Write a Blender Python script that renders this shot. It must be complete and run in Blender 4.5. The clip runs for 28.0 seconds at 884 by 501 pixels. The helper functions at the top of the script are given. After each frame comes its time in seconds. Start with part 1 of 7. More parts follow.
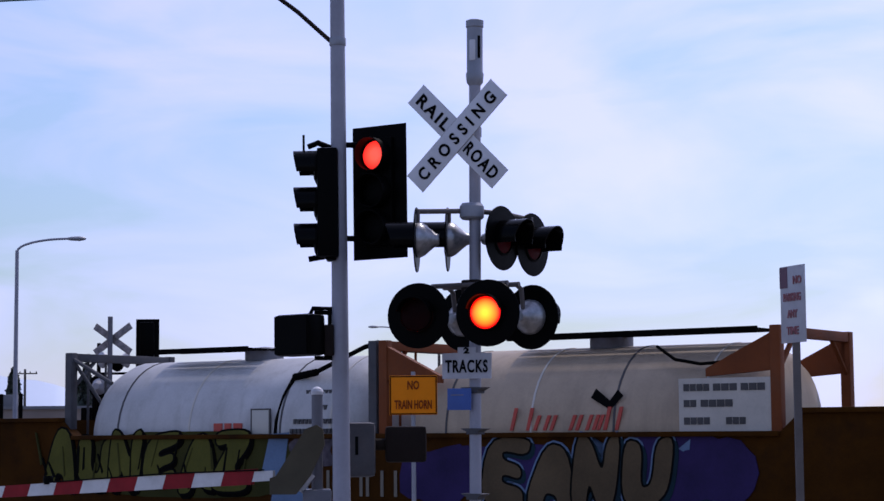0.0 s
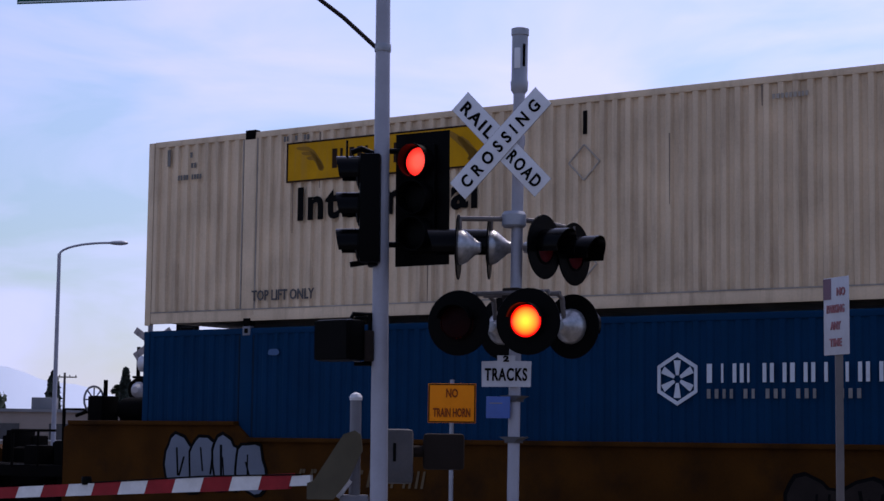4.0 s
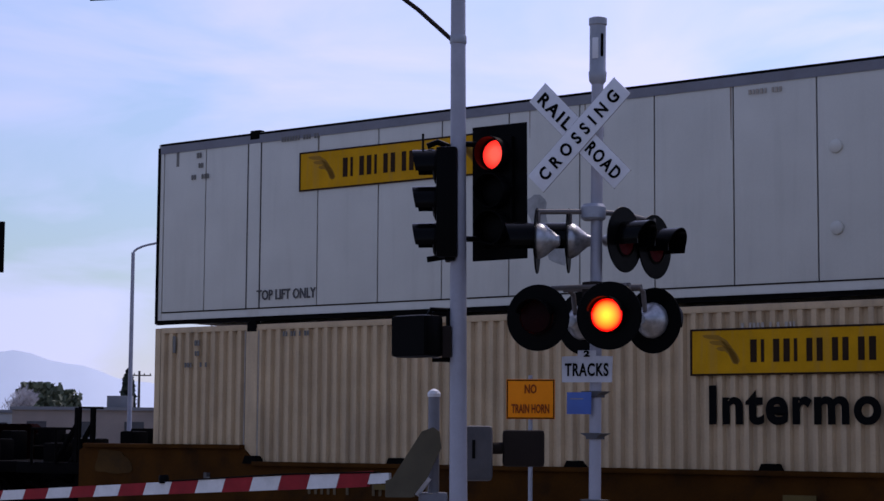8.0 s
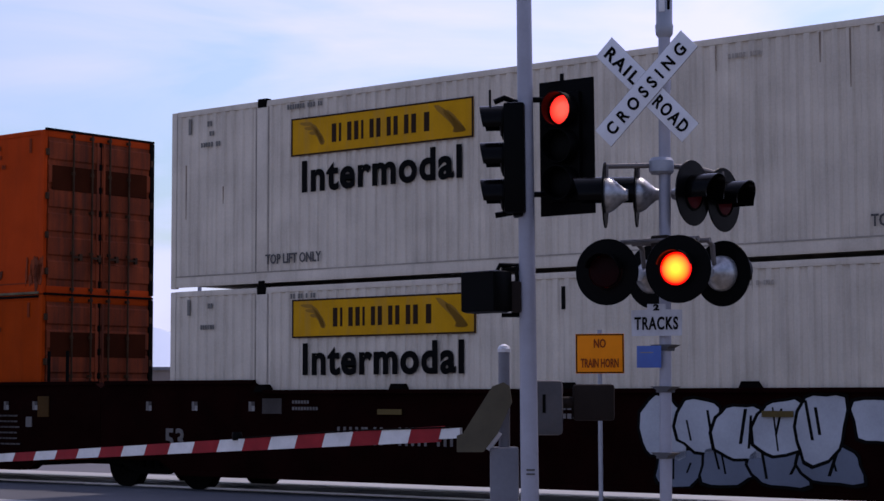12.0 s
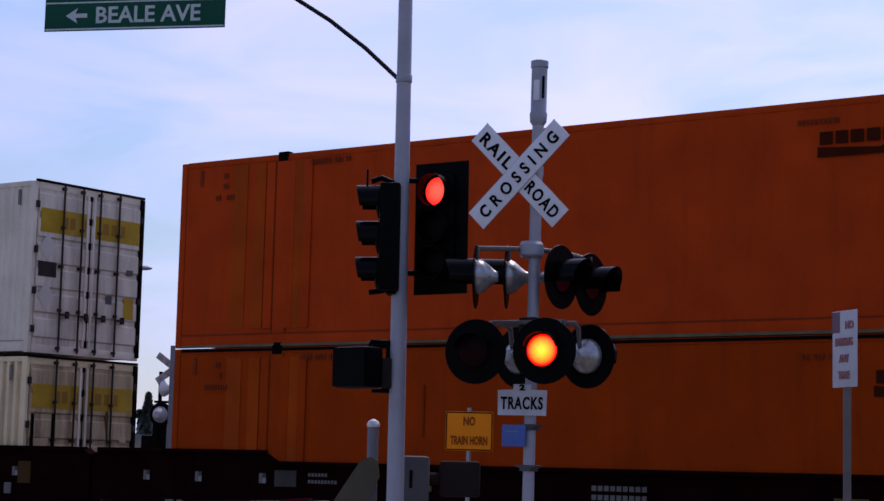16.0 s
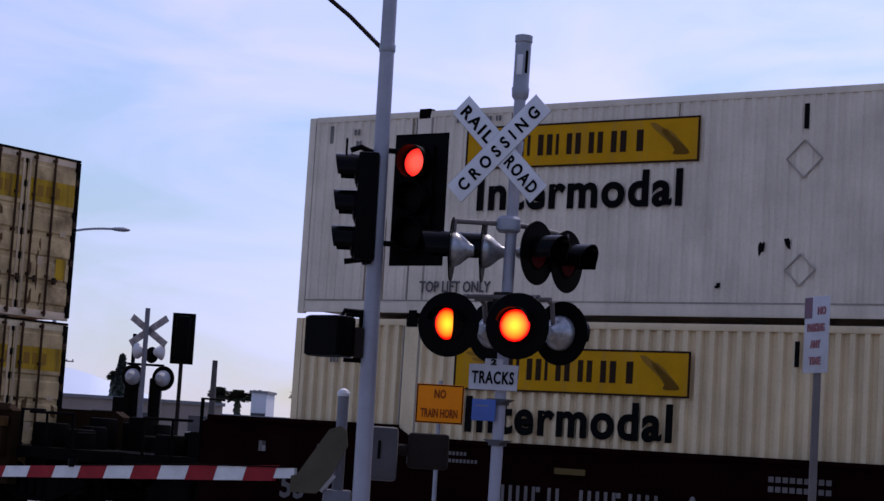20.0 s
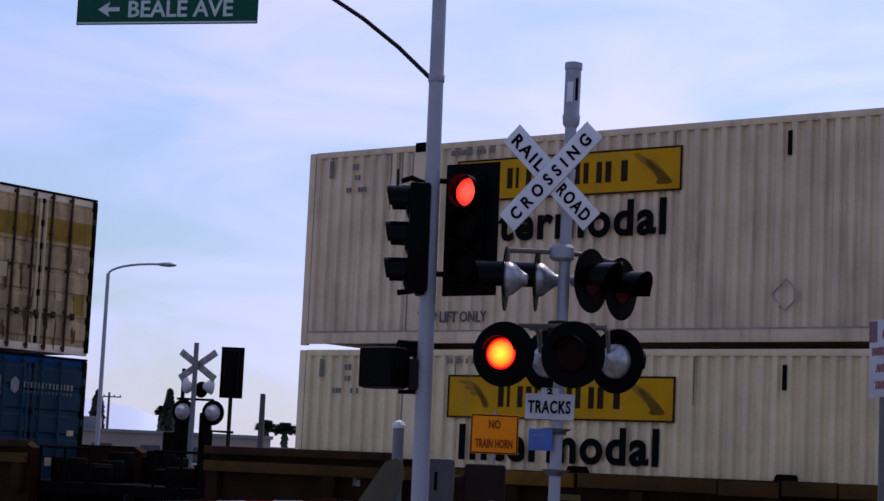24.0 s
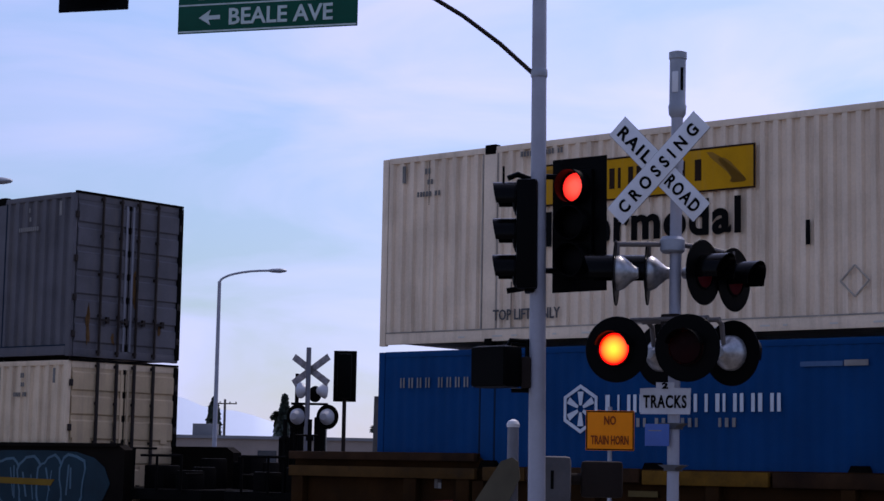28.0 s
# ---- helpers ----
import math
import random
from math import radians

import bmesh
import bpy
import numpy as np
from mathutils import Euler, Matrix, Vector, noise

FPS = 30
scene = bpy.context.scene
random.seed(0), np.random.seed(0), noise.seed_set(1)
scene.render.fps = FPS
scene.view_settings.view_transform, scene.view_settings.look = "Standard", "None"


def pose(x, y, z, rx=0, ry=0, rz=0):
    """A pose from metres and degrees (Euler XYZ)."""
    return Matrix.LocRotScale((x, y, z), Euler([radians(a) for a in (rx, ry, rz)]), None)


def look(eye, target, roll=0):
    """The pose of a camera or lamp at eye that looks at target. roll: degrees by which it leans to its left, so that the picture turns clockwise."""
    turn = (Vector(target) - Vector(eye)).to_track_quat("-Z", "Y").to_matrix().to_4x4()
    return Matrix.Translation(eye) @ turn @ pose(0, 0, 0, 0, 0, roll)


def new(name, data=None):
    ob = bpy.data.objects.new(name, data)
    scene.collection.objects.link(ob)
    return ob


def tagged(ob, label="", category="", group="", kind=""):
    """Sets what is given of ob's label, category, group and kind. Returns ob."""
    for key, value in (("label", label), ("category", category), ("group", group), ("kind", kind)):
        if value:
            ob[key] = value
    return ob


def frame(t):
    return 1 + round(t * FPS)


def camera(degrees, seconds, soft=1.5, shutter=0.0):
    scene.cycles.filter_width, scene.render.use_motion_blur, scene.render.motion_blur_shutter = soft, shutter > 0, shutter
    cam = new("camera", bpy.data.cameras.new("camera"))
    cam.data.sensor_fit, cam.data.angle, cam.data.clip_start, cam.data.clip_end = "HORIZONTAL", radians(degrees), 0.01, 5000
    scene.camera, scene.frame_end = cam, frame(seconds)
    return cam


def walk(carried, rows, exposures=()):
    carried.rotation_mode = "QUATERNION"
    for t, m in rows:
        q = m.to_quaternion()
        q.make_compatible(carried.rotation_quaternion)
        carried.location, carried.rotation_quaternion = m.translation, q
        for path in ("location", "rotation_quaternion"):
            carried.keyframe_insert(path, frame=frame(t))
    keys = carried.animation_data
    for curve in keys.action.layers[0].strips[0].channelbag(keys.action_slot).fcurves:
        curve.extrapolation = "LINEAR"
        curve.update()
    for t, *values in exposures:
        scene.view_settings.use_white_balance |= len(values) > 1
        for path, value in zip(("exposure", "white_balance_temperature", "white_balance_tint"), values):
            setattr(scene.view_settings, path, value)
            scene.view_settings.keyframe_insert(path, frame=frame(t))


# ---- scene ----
# Camera: hand-held on a street corner, about 1.6 m above the ground, turning and swaying with the hand
PSI = 35.96            # the tracks run at this angle to the x axis
SIDE = 21.58           # near side of the train, across the tracks from the corner where one stands
U = Vector((math.cos(radians(PSI)), -math.sin(radians(PSI)), 0))
N = Vector((math.sin(radians(PSI)), math.cos(radians(PSI)), 0))
cam = camera(26.45, 28.0, soft=1.5)
TURNS = [  # seconds, yaw, pitch, roll, metres to the right, forward and up
    (0, -2.39, 5.44, -0.46, 0.066, -0.021, 1.642), (0.5, -2.09, 5.21, -0.03, 0.080, 0.019, 1.631), (1, -2.32, 5.86, -0.42, 0.039, -0.026, 1.626),
    (1.5, -2.68, 5.81, -0.26, 0.051, -0.075, 1.625), (2, -2.19, 5.55, -0.60, 0.048, 0.011, 1.628), (2.5, -0.48, 6.07, 0.05, 0.047, 0.169, 1.635),
    (3, 0.03, 6.21, 0.23, 0.042, 0.094, 1.611), (3.5, -0.66, 5.78, 0.18, 0.045, 0.037, 1.602), (5.5, -1.87, 5.83, 1.88, 0.079, -0.067, 1.625),
    (6, -0.61, 5.71, 1.13, 0.041, 0.046, 1.630), (6.5, 0.71, 6.11, 0.14, -0.030, 0.091, 1.617), (7, 0.49, 4.89, 0.36, -0.068, 0.197, 1.606),
    (7.5, 1.06, 5.35, 1.29, -0.006, 0.240, 1.606), (8, 1.01, 5.65, 0.39, -0.010, 0.243, 1.610), (8.5, 3.52, 5.49, 0.42, -0.013, 0.358, 1.611),
    (9, 5.17, 5.57, -0.63, -0.074, 0.421, 1.614), (9.5, 6.40, 5.84, -1.01, -0.177, 0.445, 1.619), (10, 5.97, 5.51, -1.37, -0.235, 0.331, 1.606),
    (10.5, 5.09, 5.26, -0.28, -0.216, 0.289, 1.592), (11, 3.34, 4.54, 1.02, -0.187, 0.123, 1.585), (11.5, 2.90, 4.06, -0.33, -0.106, 0.177, 1.588),
    (13.5, 2.69, 6.31, 1.68, 0.097, 0.079, 1.599), (14, 1.65, 6.47, 2.66, 0.161, -0.068, 1.600), (14.5, -0.48, 6.15, 3.19, 0.160, -0.136, 1.590),
    (15, -0.17, 6.48, 2.60, 0.180, -0.160, 1.582), (15.5, -0.95, 7.16, 1.95, 0.150, -0.200, 1.583), (16, -0.40, 6.64, 1.43, 0.109, -0.187, 1.591),
    (16.5, -0.22, 6.16, 1.03, 0.097, -0.197, 1.588), (17, -0.43, 5.77, 1.10, 0.082, -0.256, 1.574), (17.5, -0.25, 6.17, 0.95, 0.139, -0.132, 1.580),
    (18, -0.26, 5.70, 1.39, 0.111, -0.151, 1.582), (18.5, 0.14, 5.40, 1.78, 0.136, -0.114, 1.586), (19, 0.93, 5.89, 1.50, 0.172, -0.106, 1.585),
    (19.5, 0.11, 5.81, 2.55, 0.095, -0.136, 1.577), (20, -1.06, 5.86, 3.51, 0.141, -0.137, 1.583), (20.5, -0.55, 5.55, 3.41, 0.145, -0.095, 1.585),
    (21, -0.35, 5.86, 4.55, 0.150, -0.082, 1.586), (21.5, -0.57, 5.66, 4.62, 0.125, -0.130, 1.585), (23.5, -0.57, 6.13, 2.39, 0.045, -0.087, 1.583),
    (24, 0.31, 6.69, 2.60, 0.048, -0.068, 1.589), (24.5, 1.41, 6.84, 0.90, 0.122, -0.044, 1.598), (25, 1.49, 6.22, 0.48, 0.139, -0.038, 1.597),
    (25.5, 1.31, 7.10, 1.38, 0.112, -0.062, 1.597), (26, 1.34, 7.57, 1.55, 0.101, -0.006, 1.593), (26.5, 2.21, 6.99, 1.97, 0.050, 0.028, 1.594),
    (27, 3.99, 6.80, 0.51, 0.097, 0.092, 1.600), (27.5, 4.51, 6.45, 0.41, -0.009, 0.200, 1.599), (28, 3.64, 6.55, 1.04, 0.048, 0.074, 1.599),
]
EXPOSED = [  # seconds, stops, white balance: the picture brightens and warms a little while pale boxes fill it
    (0, 0.0, 6280, 21), (2, 0.0, 6290, 21), (3, 0.03, 6550, 22), (6, 0.0, 6430, 22), (7, 0.12, 6650, 23), (8, 0.03, 6550, 22),
    (9, 0.0, 6400, 22), (10, 0.0, 6450, 23), (11, 0.22, 6700, 24), (14, 0.12, 6700, 24), (15, 0.06, 6600, 24), (17, 0.06, 6580, 24),
    (18, 0.03, 6550, 23), (19, 0.12, 6670, 24), (20, 0.02, 6500, 23), (25, 0.02, 6500, 23), (26, 0.02, 6430, 22), (28, 0.02, 6430, 22),
]
walk(cam, [(t, pose(x, d, h, 90 + p, 0, y) @ pose(0, 0, 0, 0, 0, r)) for t, y, p, r, x, d, h in TURNS],
     EXPOSED)

# ---- light: hazy sun high behind the train, thin bright cloud ----
SUN_AZ, SUN_EL = 32, 54
world = bpy.data.worlds.new("hazy_sky")
world.use_nodes = True
scene.world = world
wn, wl = world.node_tree.nodes, world.node_tree.links
wbg = wn["Background"]
wsky = wn.new("ShaderNodeTexSky")
wsky.sky_type, wsky.sun_disc = "NISHITA", False
wsky.sun_elevation, wsky.sun_rotation = radians(SUN_EL), radians(SUN_AZ)
wsky.dust_density, wsky.air_density, wsky.ozone_density = 0.4, 1.0, 4.0
wtc = wn.new("ShaderNodeTexCoord")
wmap = wn.new("ShaderNodeMapping")
wmap.inputs["Scale"].default_value = (1.0, 1.0, 3.0)
wmap.inputs["Rotation"].default_value = (0.0, radians(14), radians(20))
wnoi = wn.new("ShaderNodeTexNoise")
wnoi.inputs["Scale"].default_value, wnoi.inputs["Detail"].default_value = 5.5, 6.0
wnoi.inputs["Roughness"].default_value, wnoi.inputs["Distortion"].default_value = 0.5, 0.6
wramp = wn.new("ShaderNodeValToRGB")
wramp.color_ramp.elements[0].position, wramp.color_ramp.elements[1].position = 0.36, 0.64
wramp.color_ramp.elements[0].color = (0.06, 0.06, 0.06, 1)
wramp.color_ramp.elements[1].color = (0.85, 0.85, 0.85, 1)
wbw = wn.new("ShaderNodeRGBToBW")
wcl = wn.new("ShaderNodeMix")
wcl.data_type, wcl.blend_type = "RGBA", "MULTIPLY"
wcl.inputs["Factor"].default_value = 1.0
wcl.inputs["B"].default_value = (1.13, 1.27, 1.98, 1)      # thin cloud: the sky's own brightness, whiter
wmix = wn.new("ShaderNodeMix")
wmix.data_type = "RGBA"
wl.new(wtc.outputs["Generated"], wmap.inputs["Vector"])
wl.new(wmap.outputs["Vector"], wnoi.inputs["Vector"])
wl.new(wnoi.outputs["Fac"], wramp.inputs["Fac"])
# haze evens the sky out between its horizon and its crown
wraw = wn.new("ShaderNodeRGBToBW")
wpow = wn.new("ShaderNodeMath")
wpow.operation = "POWER"
wpow.inputs[1].default_value = -0.6
wgain = wn.new("ShaderNodeMath")
wgain.operation = "MULTIPLY"
wgain.inputs[1].default_value = 2.5
wev = wn.new("ShaderNodeVectorMath")
wev.operation = "SCALE"
wl.new(wsky.outputs["Color"], wraw.inputs["Color"])
wl.new(wraw.outputs["Val"], wpow.inputs[0])
wl.new(wpow.outputs[0], wgain.inputs[0])
wl.new(wsky.outputs["Color"], wev.inputs[0])
wdot = wn.new("ShaderNodeVectorMath")
wdot.operation = "DOT_PRODUCT"
wdot.inputs[1].default_value = (math.sin(radians(SUN_AZ)) * math.cos(radians(SUN_EL)), math.cos(radians(SUN_AZ)) * math.cos(radians(SUN_EL)), math.sin(radians(SUN_EL)))
wl.new(wtc.outputs["Generated"], wdot.inputs[0])
wveil = wn.new("ShaderNodeMapRange")
wveil.inputs["From Min"].default_value, wveil.inputs["From Max"].default_value = 0.42, 0.78
wveil.inputs["To Min"].default_value, wveil.inputs["To Max"].default_value = 0.86, 1.17
wl.new(wdot.outputs["Value"], wveil.inputs["Value"])
wboost = wn.new("ShaderNodeMath")
wboost.operation = "MULTIPLY"
wl.new(wgain.outputs[0], wboost.inputs[0])
wl.new(wveil.outputs["Result"], wboost.inputs[1])
wl.new(wboost.outputs[0], wev.inputs["Scale"])
wwhite = wn.new("ShaderNodeMapRange")
wwhite.inputs["From Min"].default_value, wwhite.inputs["From Max"].default_value = 0.46, 0.80
wwhite.inputs["To Min"].default_value, wwhite.inputs["To Max"].default_value = -0.1, 0.37
wl.new(wdot.outputs["Value"], wwhite.inputs["Value"])
wsum = wn.new("ShaderNodeMath")
wsum.operation, wsum.use_clamp = "ADD", True
wl.new(wramp.outputs["Color"], wsum.inputs[0])
wl.new(wwhite.outputs["Result"], wsum.inputs[1])
wl.new(wsum.outputs[0], wmix.inputs["Factor"])
wl.new(wev.outputs["Vector"], wbw.inputs["Color"])
wl.new(wbw.outputs["Val"], wcl.inputs["A"])
wl.new(wev.outputs["Vector"], wmix.inputs["A"])
wl.new(wcl.outputs["Result"], wmix.inputs["B"])
wl.new(wmix.outputs["Result"], wbg.inputs["Color"])
wbg.inputs["Strength"].default_value = 0.122
sun_data = bpy.data.lights.new("sun", "SUN")
sun_data.energy, sun_data.angle, sun_data.color = 2.0, radians(4), (1.0, 0.95, 0.88)
sun = new("sun", sun_data)
SUN_DIR = Vector((math.sin(radians(SUN_AZ)) * math.cos(radians(SUN_EL)), math.cos(radians(SUN_AZ)) * math.cos(radians(SUN_EL)), math.sin(radians(SUN_EL))))
sun.matrix_world = look(SUN_DIR * 60, (0, 0, 0))


# ---- materials ----
def surface(name, color, rough=0.6, metal=0.0, vary=0.18, scale=1.5, fine=30.0, bump=0.1, dirt=None, dirt_amount=0.0, streak=False, bump_dist=0.004, spec=0.5, stain=0.5):
    """Principled paint with two scales of variation, optional stains and fine relief."""
    m = bpy.data.materials.new(name)
    m.use_nodes = True
    nt, ln = m.node_tree.nodes, m.node_tree.links
    b = nt["Principled BSDF"]
    b.inputs["Metallic"].default_value = metal
    b.inputs["Specular IOR Level"].default_value = spec
    tc = nt.new("ShaderNodeTexCoord")
    big, small = nt.new("ShaderNodeTexNoise"), nt.new("ShaderNodeTexNoise")
    big.inputs["Scale"].default_value, big.inputs["Detail"].default_value = scale, 6
    small.inputs["Scale"].default_value, small.inputs["Detail"].default_value = fine, 4
    ln.new(tc.outputs["Object"], big.inputs["Vector"])
    ln.new(tc.outputs["Object"], small.inputs["Vector"])
    add = nt.new("ShaderNodeMath")
    add.operation = "MULTIPLY_ADD"
    add.inputs[1].default_value = 0.35
    ln.new(small.outputs["Fac"], add.inputs[0])
    ln.new(big.outputs["Fac"], add.inputs[2])
    ramp = nt.new("ShaderNodeMapRange")
    ramp.inputs["From Min"].default_value, ramp.inputs["From Max"].default_value = 0.4, 0.95
    ramp.inputs["To Min"].default_value, ramp.inputs["To Max"].default_value = 1 - vary, 1 + vary
    ln.new(add.outputs[0], ramp.inputs["Value"])
    mul = nt.new("ShaderNodeMix")
    mul.data_type, mul.blend_type = "RGBA", "MULTIPLY"
    mul.inputs["Factor"].default_value = 1.0
    mul.inputs["A"].default_value = (*color, 1)
    ln.new(ramp.outputs["Result"], mul.inputs["B"])
    out = mul.outputs["Result"]
    if dirt:
        mp = nt.new("ShaderNodeMapping")
        mp.inputs["Scale"].default_value = (3.0, 3.0, 0.25) if streak else (1, 1, 1)
        ln.new(tc.outputs["Object"], mp.inputs["Vector"])
        dn = nt.new("ShaderNodeTexNoise")
        dn.inputs["Scale"].default_value, dn.inputs["Detail"].default_value = 1.6, 8
        dn.inputs["Roughness"].default_value = 0.65
        ln.new(mp.outputs["Vector"], dn.inputs["Vector"])
        dr = nt.new("ShaderNodeMapRange")
        dr.inputs["From Min"].default_value, dr.inputs["From Max"].default_value = stain, stain + 0.28
        dr.inputs["To Max"].default_value = dirt_amount
        ln.new(dn.outputs["Fac"], dr.inputs["Value"])
        dm = nt.new("ShaderNodeMix")
        dm.data_type = "RGBA"
        dm.inputs["B"].default_value = (*dirt, 1)
        ln.new(dr.outputs["Result"], dm.inputs["Factor"])
        ln.new(out, dm.inputs["A"])
        out = dm.outputs["Result"]
    ln.new(out, b.inputs["Base Color"])
    rr = nt.new("ShaderNodeMapRange")
    rr.inputs["To Min"].default_value, rr.inputs["To Max"].default_value = max(0.05, rough - 0.12), min(1.0, rough + 0.12)
    ln.new(small.outputs["Fac"], rr.inputs["Value"])
    ln.new(rr.outputs["Result"], b.inputs["Roughness"])
    if bump:
        bp = nt.new("ShaderNodeBump")
        bp.inputs["Strength"].default_value, bp.inputs["Distance"].default_value = bump, bump_dist
        ln.new(small.outputs["Fac"], bp.inputs["Height"])
        ln.new(bp.outputs["Normal"], b.inputs["Normal"])
    return m


def glow(name, core, rim, power, radius, inner=0.35):
    """A lit lens: brighter towards its middle."""
    m = bpy.data.materials.new(name)
    m.use_nodes = True
    nt, ln = m.node_tree.nodes, m.node_tree.links
    b = nt["Principled BSDF"]
    b.inputs["Base Color"].default_value = (*rim, 1)
    b.inputs["Roughness"].default_value = 0.25
    tc, le, mr, mx = nt.new("ShaderNodeTexCoord"), nt.new("ShaderNodeVectorMath"), nt.new("ShaderNodeMapRange"), nt.new("ShaderNodeMix")
    le.operation, mx.data_type = "LENGTH", "RGBA"
    ln.new(tc.outputs["Object"], le.inputs[0])
    mr.inputs["From Min"].default_value, mr.inputs["From Max"].default_value = radius * inner, radius
    ln.new(le.outputs["Value"], mr.inputs["Value"])
    ln.new(mr.outputs["Result"], mx.inputs["Factor"])
    mx.inputs["A"].default_value, mx.inputs["B"].default_value = (*core, 1), (*rim, 1)
    ln.new(mx.outputs["Result"], b.inputs["Emission Color"])
    b.inputs["Emission Strength"].default_value = power
    return m


RUST = (0.10, 0.055, 0.03)
GRIME = (0.16, 0.13, 0.10)
OLD_LOGO = surface("rust_stained_yellow_decal", (0.40, 0.225, 0.010), 0.65, spec=0.12, vary=0.3, scale=3, dirt=(0.05, 0.03, 0.015), dirt_amount=0.9, streak=True, stain=0.45, bump=0)
OFF_WHITE_BOX = surface("greyed_white_container_paint", (0.51, 0.44, 0.355), 0.6, spec=0.25, dirt=GRIME, dirt_amount=0.4, streak=True)
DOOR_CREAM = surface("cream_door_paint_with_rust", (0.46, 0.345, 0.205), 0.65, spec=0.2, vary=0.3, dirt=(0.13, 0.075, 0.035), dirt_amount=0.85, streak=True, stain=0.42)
WHITE_BOX = surface("white_container_paint", (0.60, 0.515, 0.41), 0.6, spec=0.25, dirt=GRIME, dirt_amount=0.28, streak=True)
TAN_BOX = surface("tan_cream_container_paint", (0.455, 0.325, 0.192), 0.65, spec=0.2, dirt=GRIME, dirt_amount=0.5, streak=True)
CREAM_BOX = surface("cream_container_paint", (0.625, 0.485, 0.295), 0.6, spec=0.25, dirt=GRIME, dirt_amount=0.36, streak=True)
DIRTY_BOX = surface("weathered_cream_paint", (0.575, 0.43, 0.285), 0.6, spec=0.25, dirt=RUST, dirt_amount=0.5, streak=True)
PANEL_BOX = surface("smooth_white_panel", (0.485, 0.465, 0.41), 0.5, spec=0.25, vary=0.07, dirt=GRIME, dirt_amount=0.14, streak=True, bump=0.04)
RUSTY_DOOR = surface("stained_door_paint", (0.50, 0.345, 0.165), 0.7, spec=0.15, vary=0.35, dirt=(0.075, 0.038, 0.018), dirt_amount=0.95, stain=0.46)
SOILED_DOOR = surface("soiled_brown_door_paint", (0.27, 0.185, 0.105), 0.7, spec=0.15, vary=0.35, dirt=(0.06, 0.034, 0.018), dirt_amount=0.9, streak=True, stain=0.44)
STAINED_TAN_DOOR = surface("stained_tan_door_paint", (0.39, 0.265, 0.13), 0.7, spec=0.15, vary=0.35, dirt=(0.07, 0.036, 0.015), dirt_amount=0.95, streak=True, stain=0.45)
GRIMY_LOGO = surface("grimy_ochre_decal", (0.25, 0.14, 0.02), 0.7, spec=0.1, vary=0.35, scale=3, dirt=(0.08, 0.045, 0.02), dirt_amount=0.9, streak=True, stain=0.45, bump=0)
CLEAN_DOOR = surface("white_door_paint", (0.56, 0.49, 0.39), 0.6, spec=0.25, vary=0.22, dirt=GRIME, dirt_amount=0.6, streak=True, stain=0.45)
ORANGE_BOX = surface("orange_container_paint", (0.285, 0.031, 0.0007), 0.7, spec=0.04, dirt=(0.14, 0.02, 0.003), dirt_amount=0.45, streak=True)
BLUE_BOX = surface("blue_container_paint", (0.0012, 0.038, 0.124), 0.6, spec=0.05, dirt=(0.004, 0.038, 0.10), dirt_amount=0.5, streak=True)
TEAL_BOX = surface("faded_teal_blue_container_paint", (0.0008, 0.025, 0.066), 0.65, spec=0.035, dirt=(0.002, 0.026, 0.056), dirt_amount=0.5, streak=True)
NAVY_DOOR = surface("dusty_navy_door", (0.007, 0.030, 0.050), 0.6, spec=0.1, dirt=(0.025, 0.035, 0.04), dirt_amount=0.5, streak=True)
ORANGE_RED = surface("reddened_orange_container_paint", (0.375, 0.038, 0.004), 0.7, spec=0.04, dirt=(0.2, 0.025, 0.004), dirt_amount=0.45, streak=True)
# the end's shade is put into this darker brown; stains come on top
ORANGE_DOOR = surface("shaded_stained_orange_door", (0.19, 0.035, 0.011), 0.75, spec=0.08, vary=0.4, dirt=(0.05, 0.018, 0.011), dirt_amount=0.9, streak=True, stain=0.42)
ORANGE_SCUFF = surface("darker_orange_scuff", (0.17, 0.021, 0.002), 0.75, spec=0.04, vary=0.3, bump=0)
# lighter than the box's sides; light on the ribs is put into it
TEAL_DOOR = surface("lit_ribbed_blue_door", (0.012, 0.050, 0.078), 0.6, spec=0.2, dirt=(0.035, 0.045, 0.05), dirt_amount=0.5, streak=True)
GREY_BOX = surface("grey_container_paint", (0.078, 0.072, 0.08), 0.65, spec=0.25, vary=0.3, dirt=(0.12, 0.10, 0.085), dirt_amount=0.6, streak=True)
LOGO_YELLOW = surface("yellow_decal", (0.47, 0.225, 0.002), 0.6, spec=0.08, vary=0.14, scale=3, dirt=GRIME, dirt_amount=0.35, streak=True, bump=0)
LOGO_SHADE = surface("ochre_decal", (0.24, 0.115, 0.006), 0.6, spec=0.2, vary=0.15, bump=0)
INK = surface("black_decal", (0.004, 0.004, 0.004), 0.8, vary=0.2, bump=0, spec=0.04)
BROWN_INK = surface("brown_faded_decal", (0.16, 0.025, 0.006), 0.7, vary=0.2, bump=0, spec=0.08)
DARK_SEAM = surface("dark_seam", (0.006, 0.018, 0.035), 0.8, vary=0.3, bump=0, spec=0.1)
DRIP = surface("rusty_drip", (0.20, 0.15, 0.11), 0.8, vary=0.4, scale=4, bump=0, spec=0.15)
GREY_INK = surface("faded_grey_decal", (0.075, 0.07, 0.068), 0.65, spec=0.2, vary=0.25, bump=0)
PRINT = surface("worn_small_print", (0.14, 0.13, 0.115), 0.65, spec=0.2, vary=0.3, bump=0)
PALE_INK = surface("white_decal", (0.50, 0.52, 0.55), 0.6, spec=0.2, vary=0.15, bump=0)
